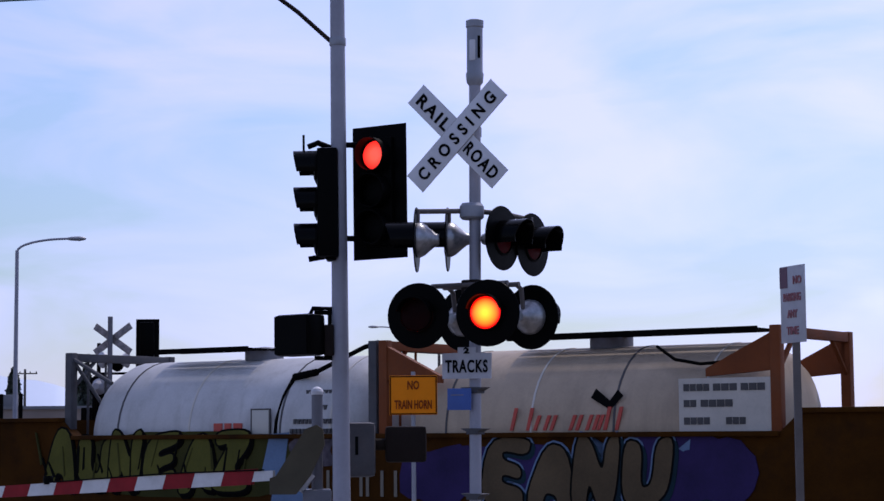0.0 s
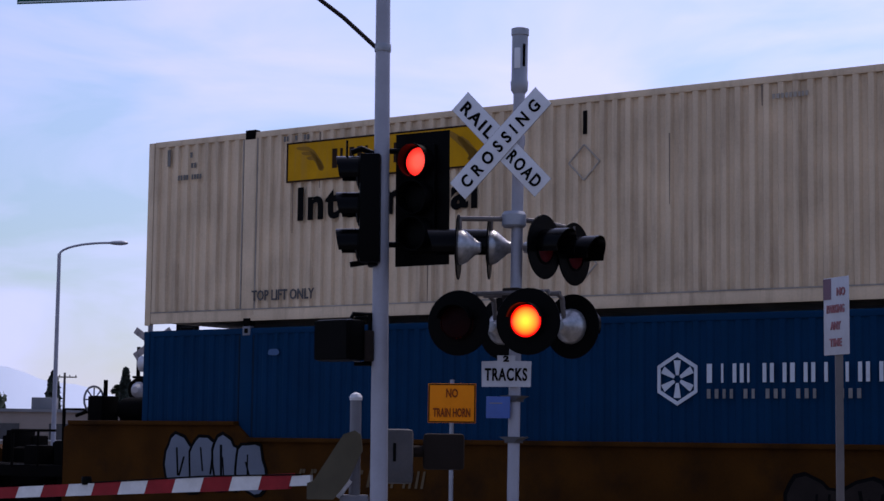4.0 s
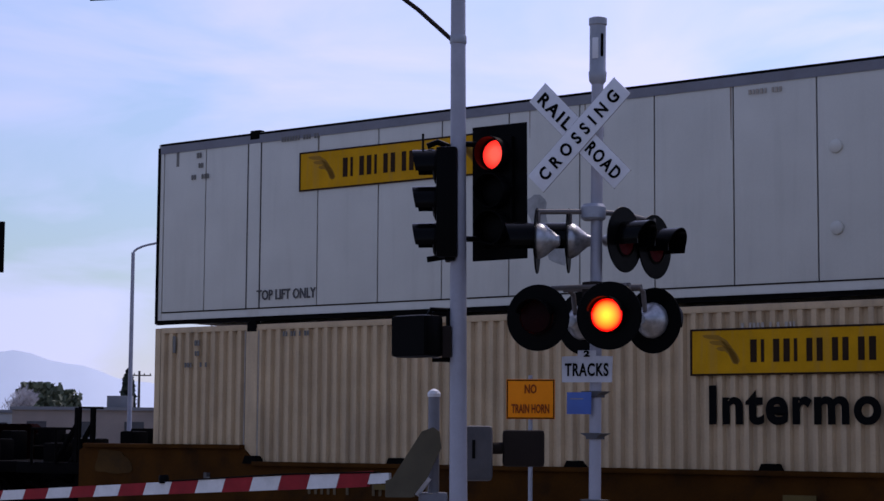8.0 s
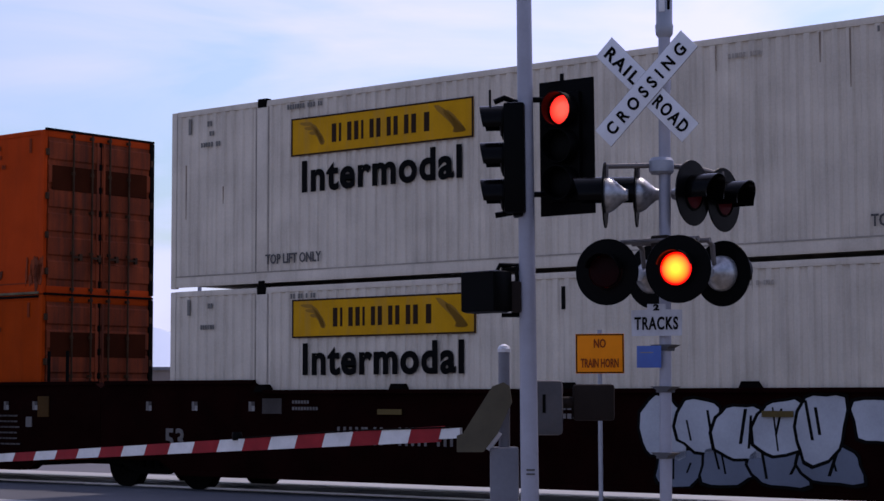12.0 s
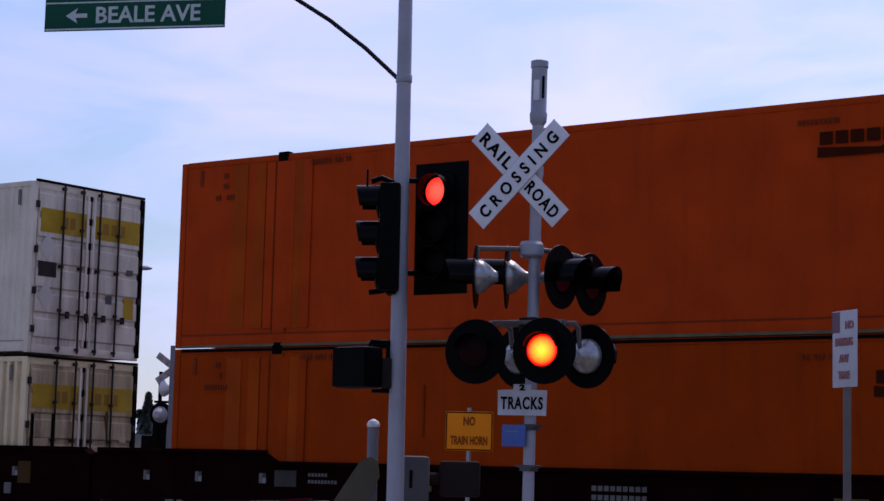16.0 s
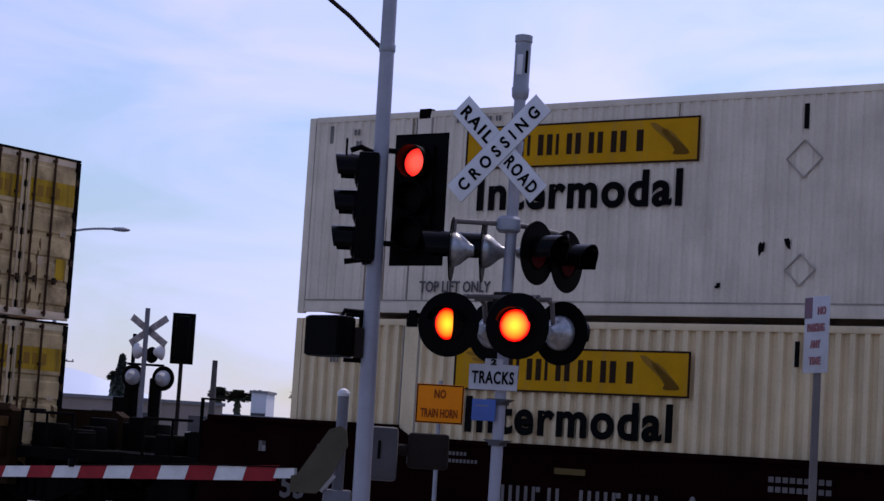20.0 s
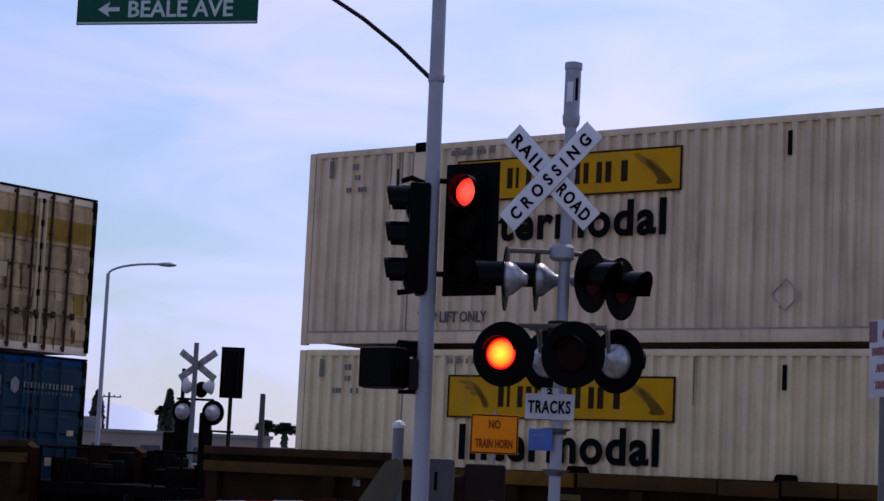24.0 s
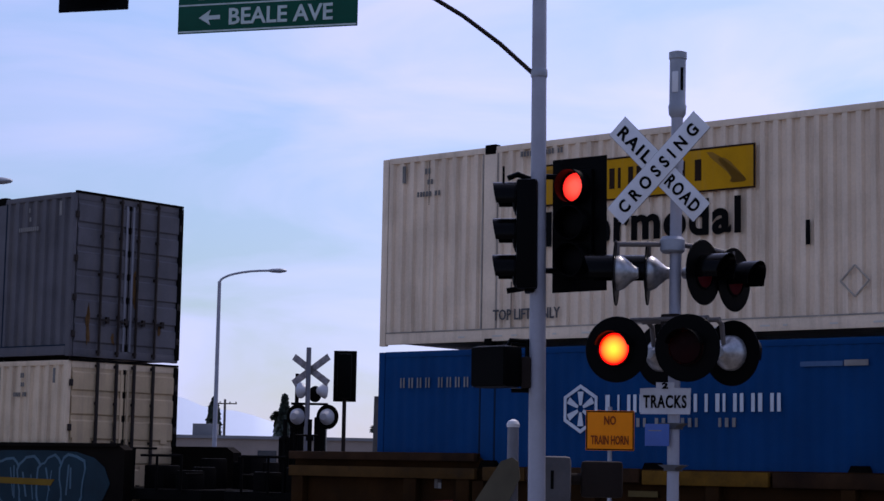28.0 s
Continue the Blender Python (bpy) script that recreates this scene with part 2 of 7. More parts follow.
FADED_WHITE = surface("dusty_white_stencil", (0.20, 0.185, 0.17), 0.75, vary=0.35, bump=0, spec=0.2)
DULL_STENCIL = surface("worn_stencil", (0.125, 0.11, 0.10), 0.75, vary=0.4, bump=0, spec=0.2)
RED_INK = surface("red_decal", (0.45, 0.05, 0.03), 0.5, vary=0.1, bump=0)
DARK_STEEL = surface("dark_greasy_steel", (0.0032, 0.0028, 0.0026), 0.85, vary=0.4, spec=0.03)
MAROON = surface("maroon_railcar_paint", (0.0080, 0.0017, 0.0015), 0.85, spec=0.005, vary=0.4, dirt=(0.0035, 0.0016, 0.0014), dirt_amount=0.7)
OCHRE_CAR = surface("brown_yellow_railcar_paint", (0.050, 0.0175, 0.0022), 0.85, spec=0.06, vary=0.4, dirt=(0.012, 0.0065, 0.004), dirt_amount=0.85)
# brown darkened to put the shade below the sill's band into the paint
DARK_CAR = surface("shade_darkened_brown_railcar_paint", (0.02, 0.0095, 0.004), 0.85, spec=0.05, vary=0.4, dirt=(0.02, 0.011, 0.005), dirt_amount=0.6)
# nearly black all over, darker than the other cars
NEAR_BLACK_CAR = surface("near_black_railcar_paint", (0.006, 0.0042, 0.003), 0.85, spec=0.04, vary=0.4, dirt=(0.012, 0.008, 0.005), dirt_amount=0.4)
WORN_CAR = surface("worn_ochre_brown_railcar_paint", (0.026, 0.011, 0.003), 0.85, spec=0.05, vary=0.45, dirt=(0.014, 0.008, 0.004), dirt_amount=0.8)
FAINT_INK = surface("faint_grey_outline", (0.33, 0.285, 0.235), 0.65, spec=0.2, vary=0.3, bump=0)
ROD_BROWN = surface("brown_black_rod_paint", (0.024, 0.017, 0.014), 0.7, spec=0.15, vary=0.4, scale=5)
DOOR_LOGO = surface("dulled_yellow_decal", (0.36, 0.215, 0.008), 0.6, spec=0.15, vary=0.2, scale=3, dirt=GRIME, dirt_amount=0.5, streak=True, bump=0)
SAFETY_YELLOW = surface("yellow_reflective_stripe", (0.085, 0.055, 0.012), 0.6, vary=0.3, spec=0.2)
TANK_WHITE = surface("white_tank_shell", (0.45, 0.435, 0.42), 0.5, spec=0.25, dirt=GRIME, dirt_amount=0.35, streak=True)
TANK_CREAM = surface("cream_tank_shell", (0.375, 0.285, 0.195), 0.55, spec=0.25, dirt=GRIME, dirt_amount=0.4, streak=True)
TANK_ORANGE = surface("orange_brown_frame_paint", (0.165, 0.043, 0.011), 0.7, spec=0.2, vary=0.25, dirt=RUST, dirt_amount=0.5)
FRAME_GREY = surface("grey_frame_paint", (0.15, 0.15, 0.17), 0.6, spec=0.3, dirt=RUST, dirt_amount=0.3)
GALV = surface("galvanised_steel", (0.24, 0.25, 0.28), 0.5, metal=0.35, vary=0.2, scale=4)
POLE_PAINT = surface("pale_grey_pole_paint", (0.26, 0.26, 0.30), 0.5, metal=0.15, vary=0.14, scale=3)
BLACK_PAINT = surface("black_signal_paint", (0.0016, 0.0016, 0.0018), 0.4, vary=0.3, spec=0.035, bump=0.04)
SIGNAL_GREY = surface("grey_lamp_housing", (0.30, 0.30, 0.31), 0.38, metal=0.7, vary=0.45, scale=11)
SIGN_WHITE = surface("white_reflective_sheet", (0.56, 0.56, 0.58), 0.5, vary=0.08, scale=5, dirt=GRIME, dirt_amount=0.2)
OLD_SHEET = surface("dulled_white_sheet", (0.40, 0.40, 0.43), 0.55, vary=0.14, scale=6, dirt=GRIME, dirt_amount=0.3)
HOUSING = surface("weathered_grey_housing", (0.066, 0.064, 0.068), 0.6, spec=0.2, vary=0.25, scale=4, dirt=RUST, dirt_amount=0.3)
SIGN_BACK = surface("mottled_sign_back", (0.27, 0.25, 0.25), 0.6, vary=0.6, scale=7, spec=0.2)
SIGN_YELLOW = surface("yellow_reflective_sheet", (0.78, 0.215, 0.002), 0.6, spec=0.15, vary=0.06, scale=5)
SIGN_BLUE = surface("blue_reflective_sheet", (0.026, 0.078, 0.29), 0.5, vary=0.15, scale=5)
SIGN_GREEN = surface("green_reflective_sheet", (0.001, 0.060, 0.037), 0.5, spec=0.12, vary=0.12, scale=5)
SIGN_PLUM = surface("faded_plum_sign_ink", (0.11, 0.05, 0.075), 0.6, vary=0.3, scale=9, bump=0)
SIGN_RED = surface("red_sign_ink", (0.26, 0.09, 0.10), 0.6, vary=0.15, bump=0)
GATE_RED = surface("red_gate_stripe", (0.21, 0.012, 0.016), 0.65, spec=0.15, vary=0.2, scale=5)
GATE_WHITE = surface("white_gate_stripe", (0.52, 0.51, 0.50), 0.55, vary=0.15, scale=5, dirt=GRIME, dirt_amount=0.35)
KHAKI = surface("olive_grey_mechanism_paint", (0.068, 0.056, 0.034), 0.65, spec=0.25, vary=0.2, scale=4)
DARK_GREY = surface("dark_grey_cast_iron", (0.019, 0.014, 0.012), 0.75, spec=0.06, vary=0.25, scale=4)
HOOD_PAINT = surface("glossy_black_hood_paint", (0.0016, 0.0016, 0.0018), 0.2, vary=0.3, spec=0.06, bump=0.02)
SIGN_LETTER = surface("dulled_white_sign_letter", (0.40, 0.47, 0.45), 0.55, spec=0.2, vary=0.2, scale=6, bump=0)
OLD_POST = surface("weathered_sign_post", (0.10, 0.085, 0.08), 0.6, metal=0.2, vary=0.3, scale=4)
OLIVE_SEAL = surface("olive_grey_seal", (0.11, 0.082, 0.042), 0.7, vary=0.4, scale=3, bump=0, spec=0.2)
ROD_RUST = surface("rust_brown_rod_paint", (0.045, 0.021, 0.009), 0.75, spec=0.12, vary=0.5, scale=5)
DIM_STENCIL = surface("nearly_worn_off_stencil", (0.062, 0.052, 0.047), 0.8, vary=0.5, bump=0, spec=0.1)
LENS_DARK = surface("unlit_red_lens", (0.009, 0.0006, 0.001), 0.5, spec=0.05, vary=0.25, scale=14, bump=0.2)
LENS_DIM = surface("unlit_side_red_lens", (0.055, 0.002, 0.004), 0.5, spec=0.06, vary=0.25, scale=14, bump=0.2)
LENS_SMOKE = surface("unlit_signal_lens", (0.004, 0.004, 0.004), 0.5, spec=0.03, vary=0.3, scale=10)
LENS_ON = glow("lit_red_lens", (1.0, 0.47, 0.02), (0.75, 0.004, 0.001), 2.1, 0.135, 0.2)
STOP_ON = glow("lit_stop_lens", (1.0, 0.085, 0.045), (0.9, 0.012, 0.01), 1.45, 0.15)
ASPHALT = surface("worn_asphalt", (0.075, 0.075, 0.085), 0.9, vary=0.25, scale=0.6, fine=60, bump=0.4)
CONCRETE = surface("pale_concrete", (0.30, 0.30, 0.30), 0.85, vary=0.2, scale=0.7, fine=40, bump=0.3)
GRAVEL = surface("gravel_and_dust", (0.17, 0.145, 0.115), 0.95, vary=0.35, scale=0.4, fine=25, bump=0.8, bump_dist=0.02)
RAIL = surface("polished_rail_steel", (0.35, 0.33, 0.31), 0.35, metal=0.8)
STUCCO = surface("pale_stucco_wall", (0.42, 0.40, 0.38), 0.9, vary=0.15, scale=0.5, fine=12)
TAN_WALL = surface("tan_stucco_wall", (0.23, 0.185, 0.16), 0.9, vary=0.2, scale=0.5, fine=12)
WHITE_WALL = surface("white_metal_wall", (0.55, 0.56, 0.60), 0.7, vary=0.12, scale=0.5, fine=12)
RED_WALL = surface("dull_red_wall", (0.19, 0.10, 0.085), 0.9, vary=0.2, scale=0.5, fine=12)
ROOFING = surface("grey_roofing", (0.16, 0.16, 0.17), 0.9, vary=0.2, scale=0.5, fine=12)
WINDOW_DARK = surface("dark_window_glass", (0.03, 0.035, 0.045), 0.15, vary=0.3)
BARK = surface("grey_brown_bark", (0.07, 0.058, 0.052), 0.9, vary=0.3, scale=3)
PALE_BARK = surface("pale_grey_bark", (0.22, 0.205, 0.21), 0.9, vary=0.3, scale=3)
TWIG = surface("grey_twigs", (0.40, 0.38, 0.40), 0.9, vary=0.3, scale=3)
LEAF = surface("dusty_green_leaf", (0.085, 0.10, 0.06), 0.75, vary=0.5, scale=3)
CYPRESS_LEAF = surface("dark_cypress_foliage", (0.022, 0.032, 0.022), 0.8, vary=0.4, scale=3)
PALM_LEAF = surface("palm_frond", (0.045, 0.055, 0.030), 0.7, vary=0.4, scale=3)
# distance haze is painted into this base colour
HILL = surface("hill_with_painted_haze", (0.69, 0.75, 0.83), 1.0, vary=0.05, scale=0.002, fine=0.02, bump=0)
TAG_WHITE = surface("white_spray_paint", (0.34, 0.35, 0.375), 0.6, vary=0.2, bump=0)
TAG_GREY = surface("blue_grey_spray_paint", (0.10, 0.115, 0.15), 0.6, vary=0.2, bump=0)
TAG_GREEN = surface("lime_spray_paint", (0.088, 0.082, 0.014), 0.75, spec=0.15, vary=0.35, bump=0)
TAG_OLIVE = surface("dark_olive_spray_paint", (0.040, 0.038, 0.008), 0.75, spec=0.12, vary=0.4, bump=0)
TAG_LILAC = surface("grey_lilac_spray_paint", (0.085, 0.07, 0.08), 0.75, spec=0.12, vary=0.5, scale=7, bump=0)
FAINT_BLUE = surface("faded_pale_blue_strip", (0.05, 0.10, 0.19), 0.7, spec=0.15, vary=0.2, bump=0)
GREYED_CREAM = surface("greyed_cream_container_paint", (0.66, 0.515, 0.375), 0.6, spec=0.25, dirt=RUST, dirt_amount=0.4, streak=True)
TAG_VIOLET = surface("violet_spray_paint", (0.03, 0.018, 0.075), 0.75, spec=0.15, vary=0.35, bump=0)
TAG_TAN = surface("tan_spray_paint", (0.10, 0.068, 0.036), 0.75, spec=0.15, vary=0.3, bump=0)
TAG_CREAM = surface("cream_spray_paint", (0.18, 0.15, 0.11), 0.7, vary=0.25, bump=0)
TAG_SKY = surface("pale_blue_spray_paint", (0.10, 0.16, 0.26), 0.7, vary=0.25, bump=0)
TAG_DEEP = surface("dark_teal_spray_paint", (0.006, 0.022, 0.032), 0.7, spec=0.15, vary=0.4, bump=0)
TAG_GOLD = surface("gold_yellow_spray_paint", (0.16, 0.085, 0.005), 0.7, spec=0.15, vary=0.3, bump=0)
RUST_STAIN = surface("rust_stain", (0.10, 0.052, 0.020), 0.85, spec=0.1, vary=0.4, scale=6, bump=0)
ORANGE_FADED = surface("sun_faded_orange_paint", (0.31, 0.044, 0.003), 0.7, spec=0.04, vary=0.25, dirt=(0.2, 0.04, 0.01), dirt_amount=0.6, streak=True)
DARK_DECAL = surface("dark_brown_faded_band", (0.040, 0.0085, 0.003), 0.8, spec=0.02, vary=0.3, bump=0)
SMUDGE = surface("grey_smudge", (0.25, 0.245, 0.235), 0.7, spec=0.15, vary=0.3, scale=5, bump=0)
TAG_TEAL = surface("teal_spray_paint", (0.02, 0.07, 0.10), 0.6, vary=0.3, bump=0)


# ---- mesh helpers ----
def box(bm, x0, y0, z0, x1, y1, z1, bevel=0.0):
    vs = [bm.verts.new((x, y, z)) for x in (x0, x1) for y in (y0, y1) for z in (z0, z1)]
    fs = [bm.faces.new([vs[i] for i in q]) for q in ((0, 1, 3, 2), (4, 6, 7, 5), (0, 4, 5, 1), (2, 3, 7, 6), (0, 2, 6, 4), (1, 5, 7, 3))]
    if bevel:
        es = list({e for f in fs for e in f.edges})
        bmesh.ops.bevel(bm, geom=es, offset=bevel, segments=2, affect="EDGES", profile=0.6)
    return bm


def tube(bm, p0, p1, r0, r1=None, seg=14, caps=True):
    p0, p1 = Vector(p0), Vector(p1)
    r1 = r0 if r1 is None else r1
    d = (p1 - p0).normalized()
    a = d.orthogonal().normalized()
    b = d.cross(a)
    rings = []
    for p, r in ((p0, r0), (p1, r1)):
        rings.append([bm.verts.new(p + (a * math.cos(2 * math.pi * i / seg) + b * math.sin(2 * math.pi * i / seg)) * r) for i in range(seg)])
    for i in range(seg):
        j = (i + 1) % seg
        bm.faces.new((rings[0][i], rings[0][j], rings[1][j], rings[1][i]))
    if caps:
        bm.faces.new(rings[0][::-1])
        bm.faces.new(rings[1])
    return bm


def pipe(bm, pts, r, seg=8):
    """A round bar bent through the points, in one piece."""
    pts = [Vector(p) for p in pts]
    rings, side = [], None
    for i, p in enumerate(pts):
        d = (pts[min(i + 1, len(pts) - 1)] - pts[max(i - 1, 0)]).normalized()
        side = d.orthogonal().normalized() if side is None else (side - d * side.dot(d)).normalized()
        up = d.cross(side)
        k = 1.0
        if 0 < i < len(pts) - 1:
            k = 1 / max(0.5, math.cos((p - pts[i - 1]).angle(pts[i + 1] - p) / 2))
        rings.append([bm.verts.new(p + (side * math.cos(math.tau * j / seg) + up * math.sin(math.tau * j / seg)) * r * k) for j in range(seg)])
    for a, b in zip(rings, rings[1:]):
        for j in range(seg):
            n = (j + 1) % seg
            bm.faces.new((a[j], a[n], b[n], b[j]))
    bm.faces.new(rings[0][::-1])
    bm.faces.new(rings[-1])
    return bm


def lathe(bm, prof, seg=24, m=None):
    """Turn (radius, height) pairs round the z axis."""
    m = m or Matrix.Identity(4)
    rings = [[bm.verts.new(m @ Vector((r * math.cos(2 * math.pi * i / seg), r * math.sin(2 * math.pi * i / seg), z))) for i in range(seg)] for r, z in prof]
    for a, b in zip(rings, rings[1:]):
        for i in range(seg):
            j = (i + 1) % seg
            bm.faces.new((a[i], a[j], b[j], b[i]))
    bm.faces.new(rings[0][::-1])
    bm.faces.new(rings[-1])
    return bm


def sleeve(bm, r0, r1, y0, y1, seg=30):
    """A short open tube along y with wall thickness r1 - r0."""
    rings = [[bm.verts.new((r * math.cos(math.tau * i / seg), y, r * math.sin(math.tau * i / seg))) for i in range(seg)] for r, y in ((r0, y0), (r1, y0), (r1, y1), (r0, y1))]
    for a, b in zip(rings, rings[1:] + rings[:1]):
        for i in range(seg):
            j = (i + 1) % seg
            bm.faces.new((a[i], a[j], b[j], b[i]))
    return bm


def slab(bm, pts, y0, y1):
    """A flat shape of (x, z) points, from y0 to y1 in depth."""
    a = [bm.verts.new((x, y0, z)) for x, z in pts]
    b = [bm.verts.new((x, y1, z)) for x, z in pts]
    n = len(pts)
    bm.faces.new(a)
    bm.faces.new(b[::-1])
    for i in range(n):
        j = (i + 1) % n
        bm.faces.new((a[j], a[i], b[i], b[j]))
    return bm


def B():
    return bmesh.new()


def finish(bm, name, mat):
    bmesh.ops.recalc_face_normals(bm, faces=bm.faces)
    me = bpy.data.meshes.new(name)
    bm.to_mesh(me)
    bm.free()
    me.materials.append(mat)
    me.shade_smooth()
    me.set_sharp_from_angle(angle=radians(32))
    return me


def part(name, bm, material, parent, label="", m=None):
    ob = new(name, finish(bm, name, material) if isinstance(bm, bmesh.types.BMesh) else bm)
    ob.parent = parent
    if m is not None:
        ob.matrix_basis = m
    if label:
        tagged(ob, label)
    return ob


def thing(name, m, label, category, group="", kind=""):
    ob = new(name)
    ob.empty_display_size = 0.2
    ob.matrix_basis = m
    return tagged(ob, label, category, group, kind)


def single(name, bm, material, m, label, category, group="", kind=""):
    ob = new(name, finish(bm, name, material))
    ob.matrix_basis = m
    return tagged(ob, label, category, group, kind)


def words(text, height, material, bold=0.0, depth=0.004, align="LEFT", stretch=1.0, spacing=1.0, smooth=2):
    """Lettering as a mesh in the xy plane, its capitals `height` tall."""
    cu = bpy.data.curves.new("lettering", "FONT")
    cu.body, cu.size, cu.extrude, cu.offset, cu.align_x = text, height / 0.69, depth, bold, align
    cu.resolution_u, cu.space_character = smooth, spacing
    ob = new("lettering", cu)
    me = bpy.data.meshes.new_from_object(ob.evaluated_get(bpy.context.evaluated_depsgraph_get()))
    bpy.data.objects.remove(ob)
    bpy.data.curves.remove(cu)
    me.transform(Matrix.Diagonal((stretch, 1, 1, 1)))
    me.materials.clear()
    me.materials.append(material)
    return me


def width_of(me):
    xs = [v.co.x for v in me.vertices]
    return max(xs) - min(xs)


FRONT = pose(0, 0, 0, 90, 0, 0)            # lettering that faces -y


def on_front(x, y, z):
    return Matrix.Translation((x, y, z)) @ FRONT


def letter_bars(bm, x0, z0, widths, h, gap, y0=-0.004, y1=0.004):
    """A row of plain bars in place of letters."""
    x = x0
    for w in widths:
        if w > 0:
            box(bm, x, y0, z0, x + w, y1, z0 + h)
        x += abs(w) + gap
    return bm


def bar_row(parent, mat, m, x0, z0, widths, h, gap, y0=-0.004, y1=0.004, label=""):
    """The same row with each bar a part of its own."""
    x = x0
    for w in widths:
        if w > 0:
            part("letter_bar", box(B(), x, y0, z0, x + w, y1, z0 + h), mat, parent, label, m)
        x += abs(w) + gap


def blob(bm, cx, cz, w, h, seed, y0, y1, rough=0.22, n=18):
    """A spray-painted rounded patch."""
    rnd = random.Random(seed)
    ph = [rnd.uniform(0, 6.28) for _ in range(3)]
    pts = []
    for i in range(n):
        a = 2 * math.pi * i / n
        k = 1 + rough * (0.5 * math.sin(2 * a + ph[0]) + 0.35 * math.sin(3 * a + ph[1]) + 0.3 * math.sin(5 * a + ph[2]))
        c, s = math.cos(a), math.sin(a)
        pts.append((cx + w / 2 * k * math.copysign(abs(c) ** 0.7, c), cz + h / 2 * k * math.copysign(abs(s) ** 0.7, s)))
    return slab(bm, pts, y0, y1)


def across(s, q, z=0.0, rz=0.0):
    """A pose in the tracks' own frame: s along them, q across them from the camera."""
    p = U * s + N * q
    return pose(p.x, p.y, z, 0, 0, rz - PSI)


def at(az, dist, z=0.0, rz=0.0):
    """A pose by bearing (degrees right of ahead) and distance from the corner where one stands."""
    return pose(dist * math.sin(radians(az)), dist * math.cos(radians(az)), z, 0, 0, rz)


# ---- ground ----
bm = B()
vs = [bm.verts.new(p) for p in ((-4500, -4500, 0), (4500, -4500, 0), (4500, 4500, 0), (-4500, 4500, 0))]
bm.faces.new(vs)
ground = single("ground", bm, GRAVEL, Matrix.Identity(4), "pale dusty gravel ground reaching to the horizon", "ground", kind="structure")
bm = box(B(), -60, -14, -0.2, -10.6, 22.4, 0.012)
road = single("road", bm, ASPHALT, across(0, 0), "worn grey asphalt road running up to the crossing", "road", kind="structure")
bm = box(B(), -60, 25.2, -0.2, -10.6, 90, 0.012)
single("road", bm, ASPHALT, across(0, 0), "worn grey asphalt road beyond the tracks", "road", kind="structure")
bm = box(B(), -58, 6, -0.2, -10.8, 18.2, 0.018)
single("pavement", bm, CONCRETE, across(0, 0), "pale concrete paving before the level crossing", "pavement", kind="structure")
for q0, q1 in ((22.24, 23.5), (23.62, 25.2)):
    single("crossing_panel", box(B(), -40, q0, -0.2, -10.6, q1, 0.03), CONCRETE, across(0, 0), "pale concrete crossing panel between the rails", "crossing panel", "crossing panels", "structure")
for q in (22.16, 23.56):
    rail = single("rail", box(box(B(), -160, q - 0.036, 0.0, 120, q + 0.036, 0.05, 0.008), -160, q - 0.07, -0.02, 120, q + 0.07, 0.01), RAIL, across(0, 0), "polished steel running rail", "rail", "rails", "structure")
rnd = random.Random(4)
bm = B()
for i in range(900):
    s, q = rnd.uniform(-10.2, -4), rnd.uniform(16, 21.5)
    r = rnd.uniform(0.02, 0.07)
    m = Matrix.Translation((s, q, r * 0.3)) @ Euler((rnd.random() * 3, rnd.random() * 3, 0)).to_matrix().to_4x4()
    vv = [bm.verts.new(m @ Vector(p)) for p in ((r, 0, 0), (-r * 0.6, r, 0), (-r * 0.6, -r * 0.9, 0), (0, 0, r))]
    for f in ((0, 1, 2), (0, 1, 3), (1, 2, 3), (2, 0, 3)):
        bm.faces.new([vv[k] for k in f])
single("rubble", bm, CONCRETE, across(0, 0), "pale broken stones scattered beside the tracks", "rubble", kind="stuff")


# ---- the train ----
PACE = [(0, -26.77), (2, -15.54), (4, -4.45), (6, 6.59), (7, 12.27), (8, 17.83), (10, 28.97), (12, 40.04), (14, 51.17), (15, 56.86), (16, 62.38), (18, 73.66), (19, 79.25), (20, 84.90), (21, 90.66), (22, 96.29), (24, 107.59), (26, 118.99), (28, 130.45)]
ROLLING = []           # (thing, metres behind the first stack's front end)


def rolling(name, behind, label, category, group=""):
    ob = thing(name, across(PACE[0][1] - behind, SIDE), label, category, group)
    ROLLING.append((ob, behind))
    return ob


LONG, WIDE = 16.15, 2.59


SEAM_GRIME_SHADE = surface("grimy_shaded_seam", (0.27, 0.235, 0.195), 0.8, vary=0.4, scale=1.0, fine=8, bump=0, spec=0.2)


def corrugated(bm, x0, x1, z0, z1, y, depth, pitch):
    """One corrugated wall from x0 to x1; depth sinks into the box."""
    pts, x, k = [], x0, 0
    n = max(1, round((x1 - x0) / pitch))
    p = (x1 - x0) / n
    for i in range(n):
        a = x0 + i * p
        pts += [(a, 0), (a + 0.36 * p, 0), (a + 0.5 * p, depth), (a + 0.86 * p, depth)]
    pts.append((x1, 0))
    lo = [bm.verts.new((a, y + d, z0)) for a, d in pts]
    hi = [bm.verts.new((a, y + d, z1)) for a, d in pts]
    for i in range(len(pts) - 1):
        bm.faces.new((lo[i], lo[i + 1], hi[i + 1], hi[i]))
    return bm


DECAL_BROWN = surface("dark_brown_decal", (0.022, 0.010, 0.004), 0.7, spec=0.1, vary=0.2, bump=0)


def rounded(pts, times=2):
    """The outline with its corners cut round."""
    for _ in range(times):
        pts = [q for a, b in zip(pts, pts[1:] + pts[:1]) for q in ((a[0] * 0.78 + b[0] * 0.22, a[1] * 0.78 + b[1] * 0.22), (a[0] * 0.22 + b[0] * 0.78, a[1] * 0.22 + b[1] * 0.78))]
    return pts


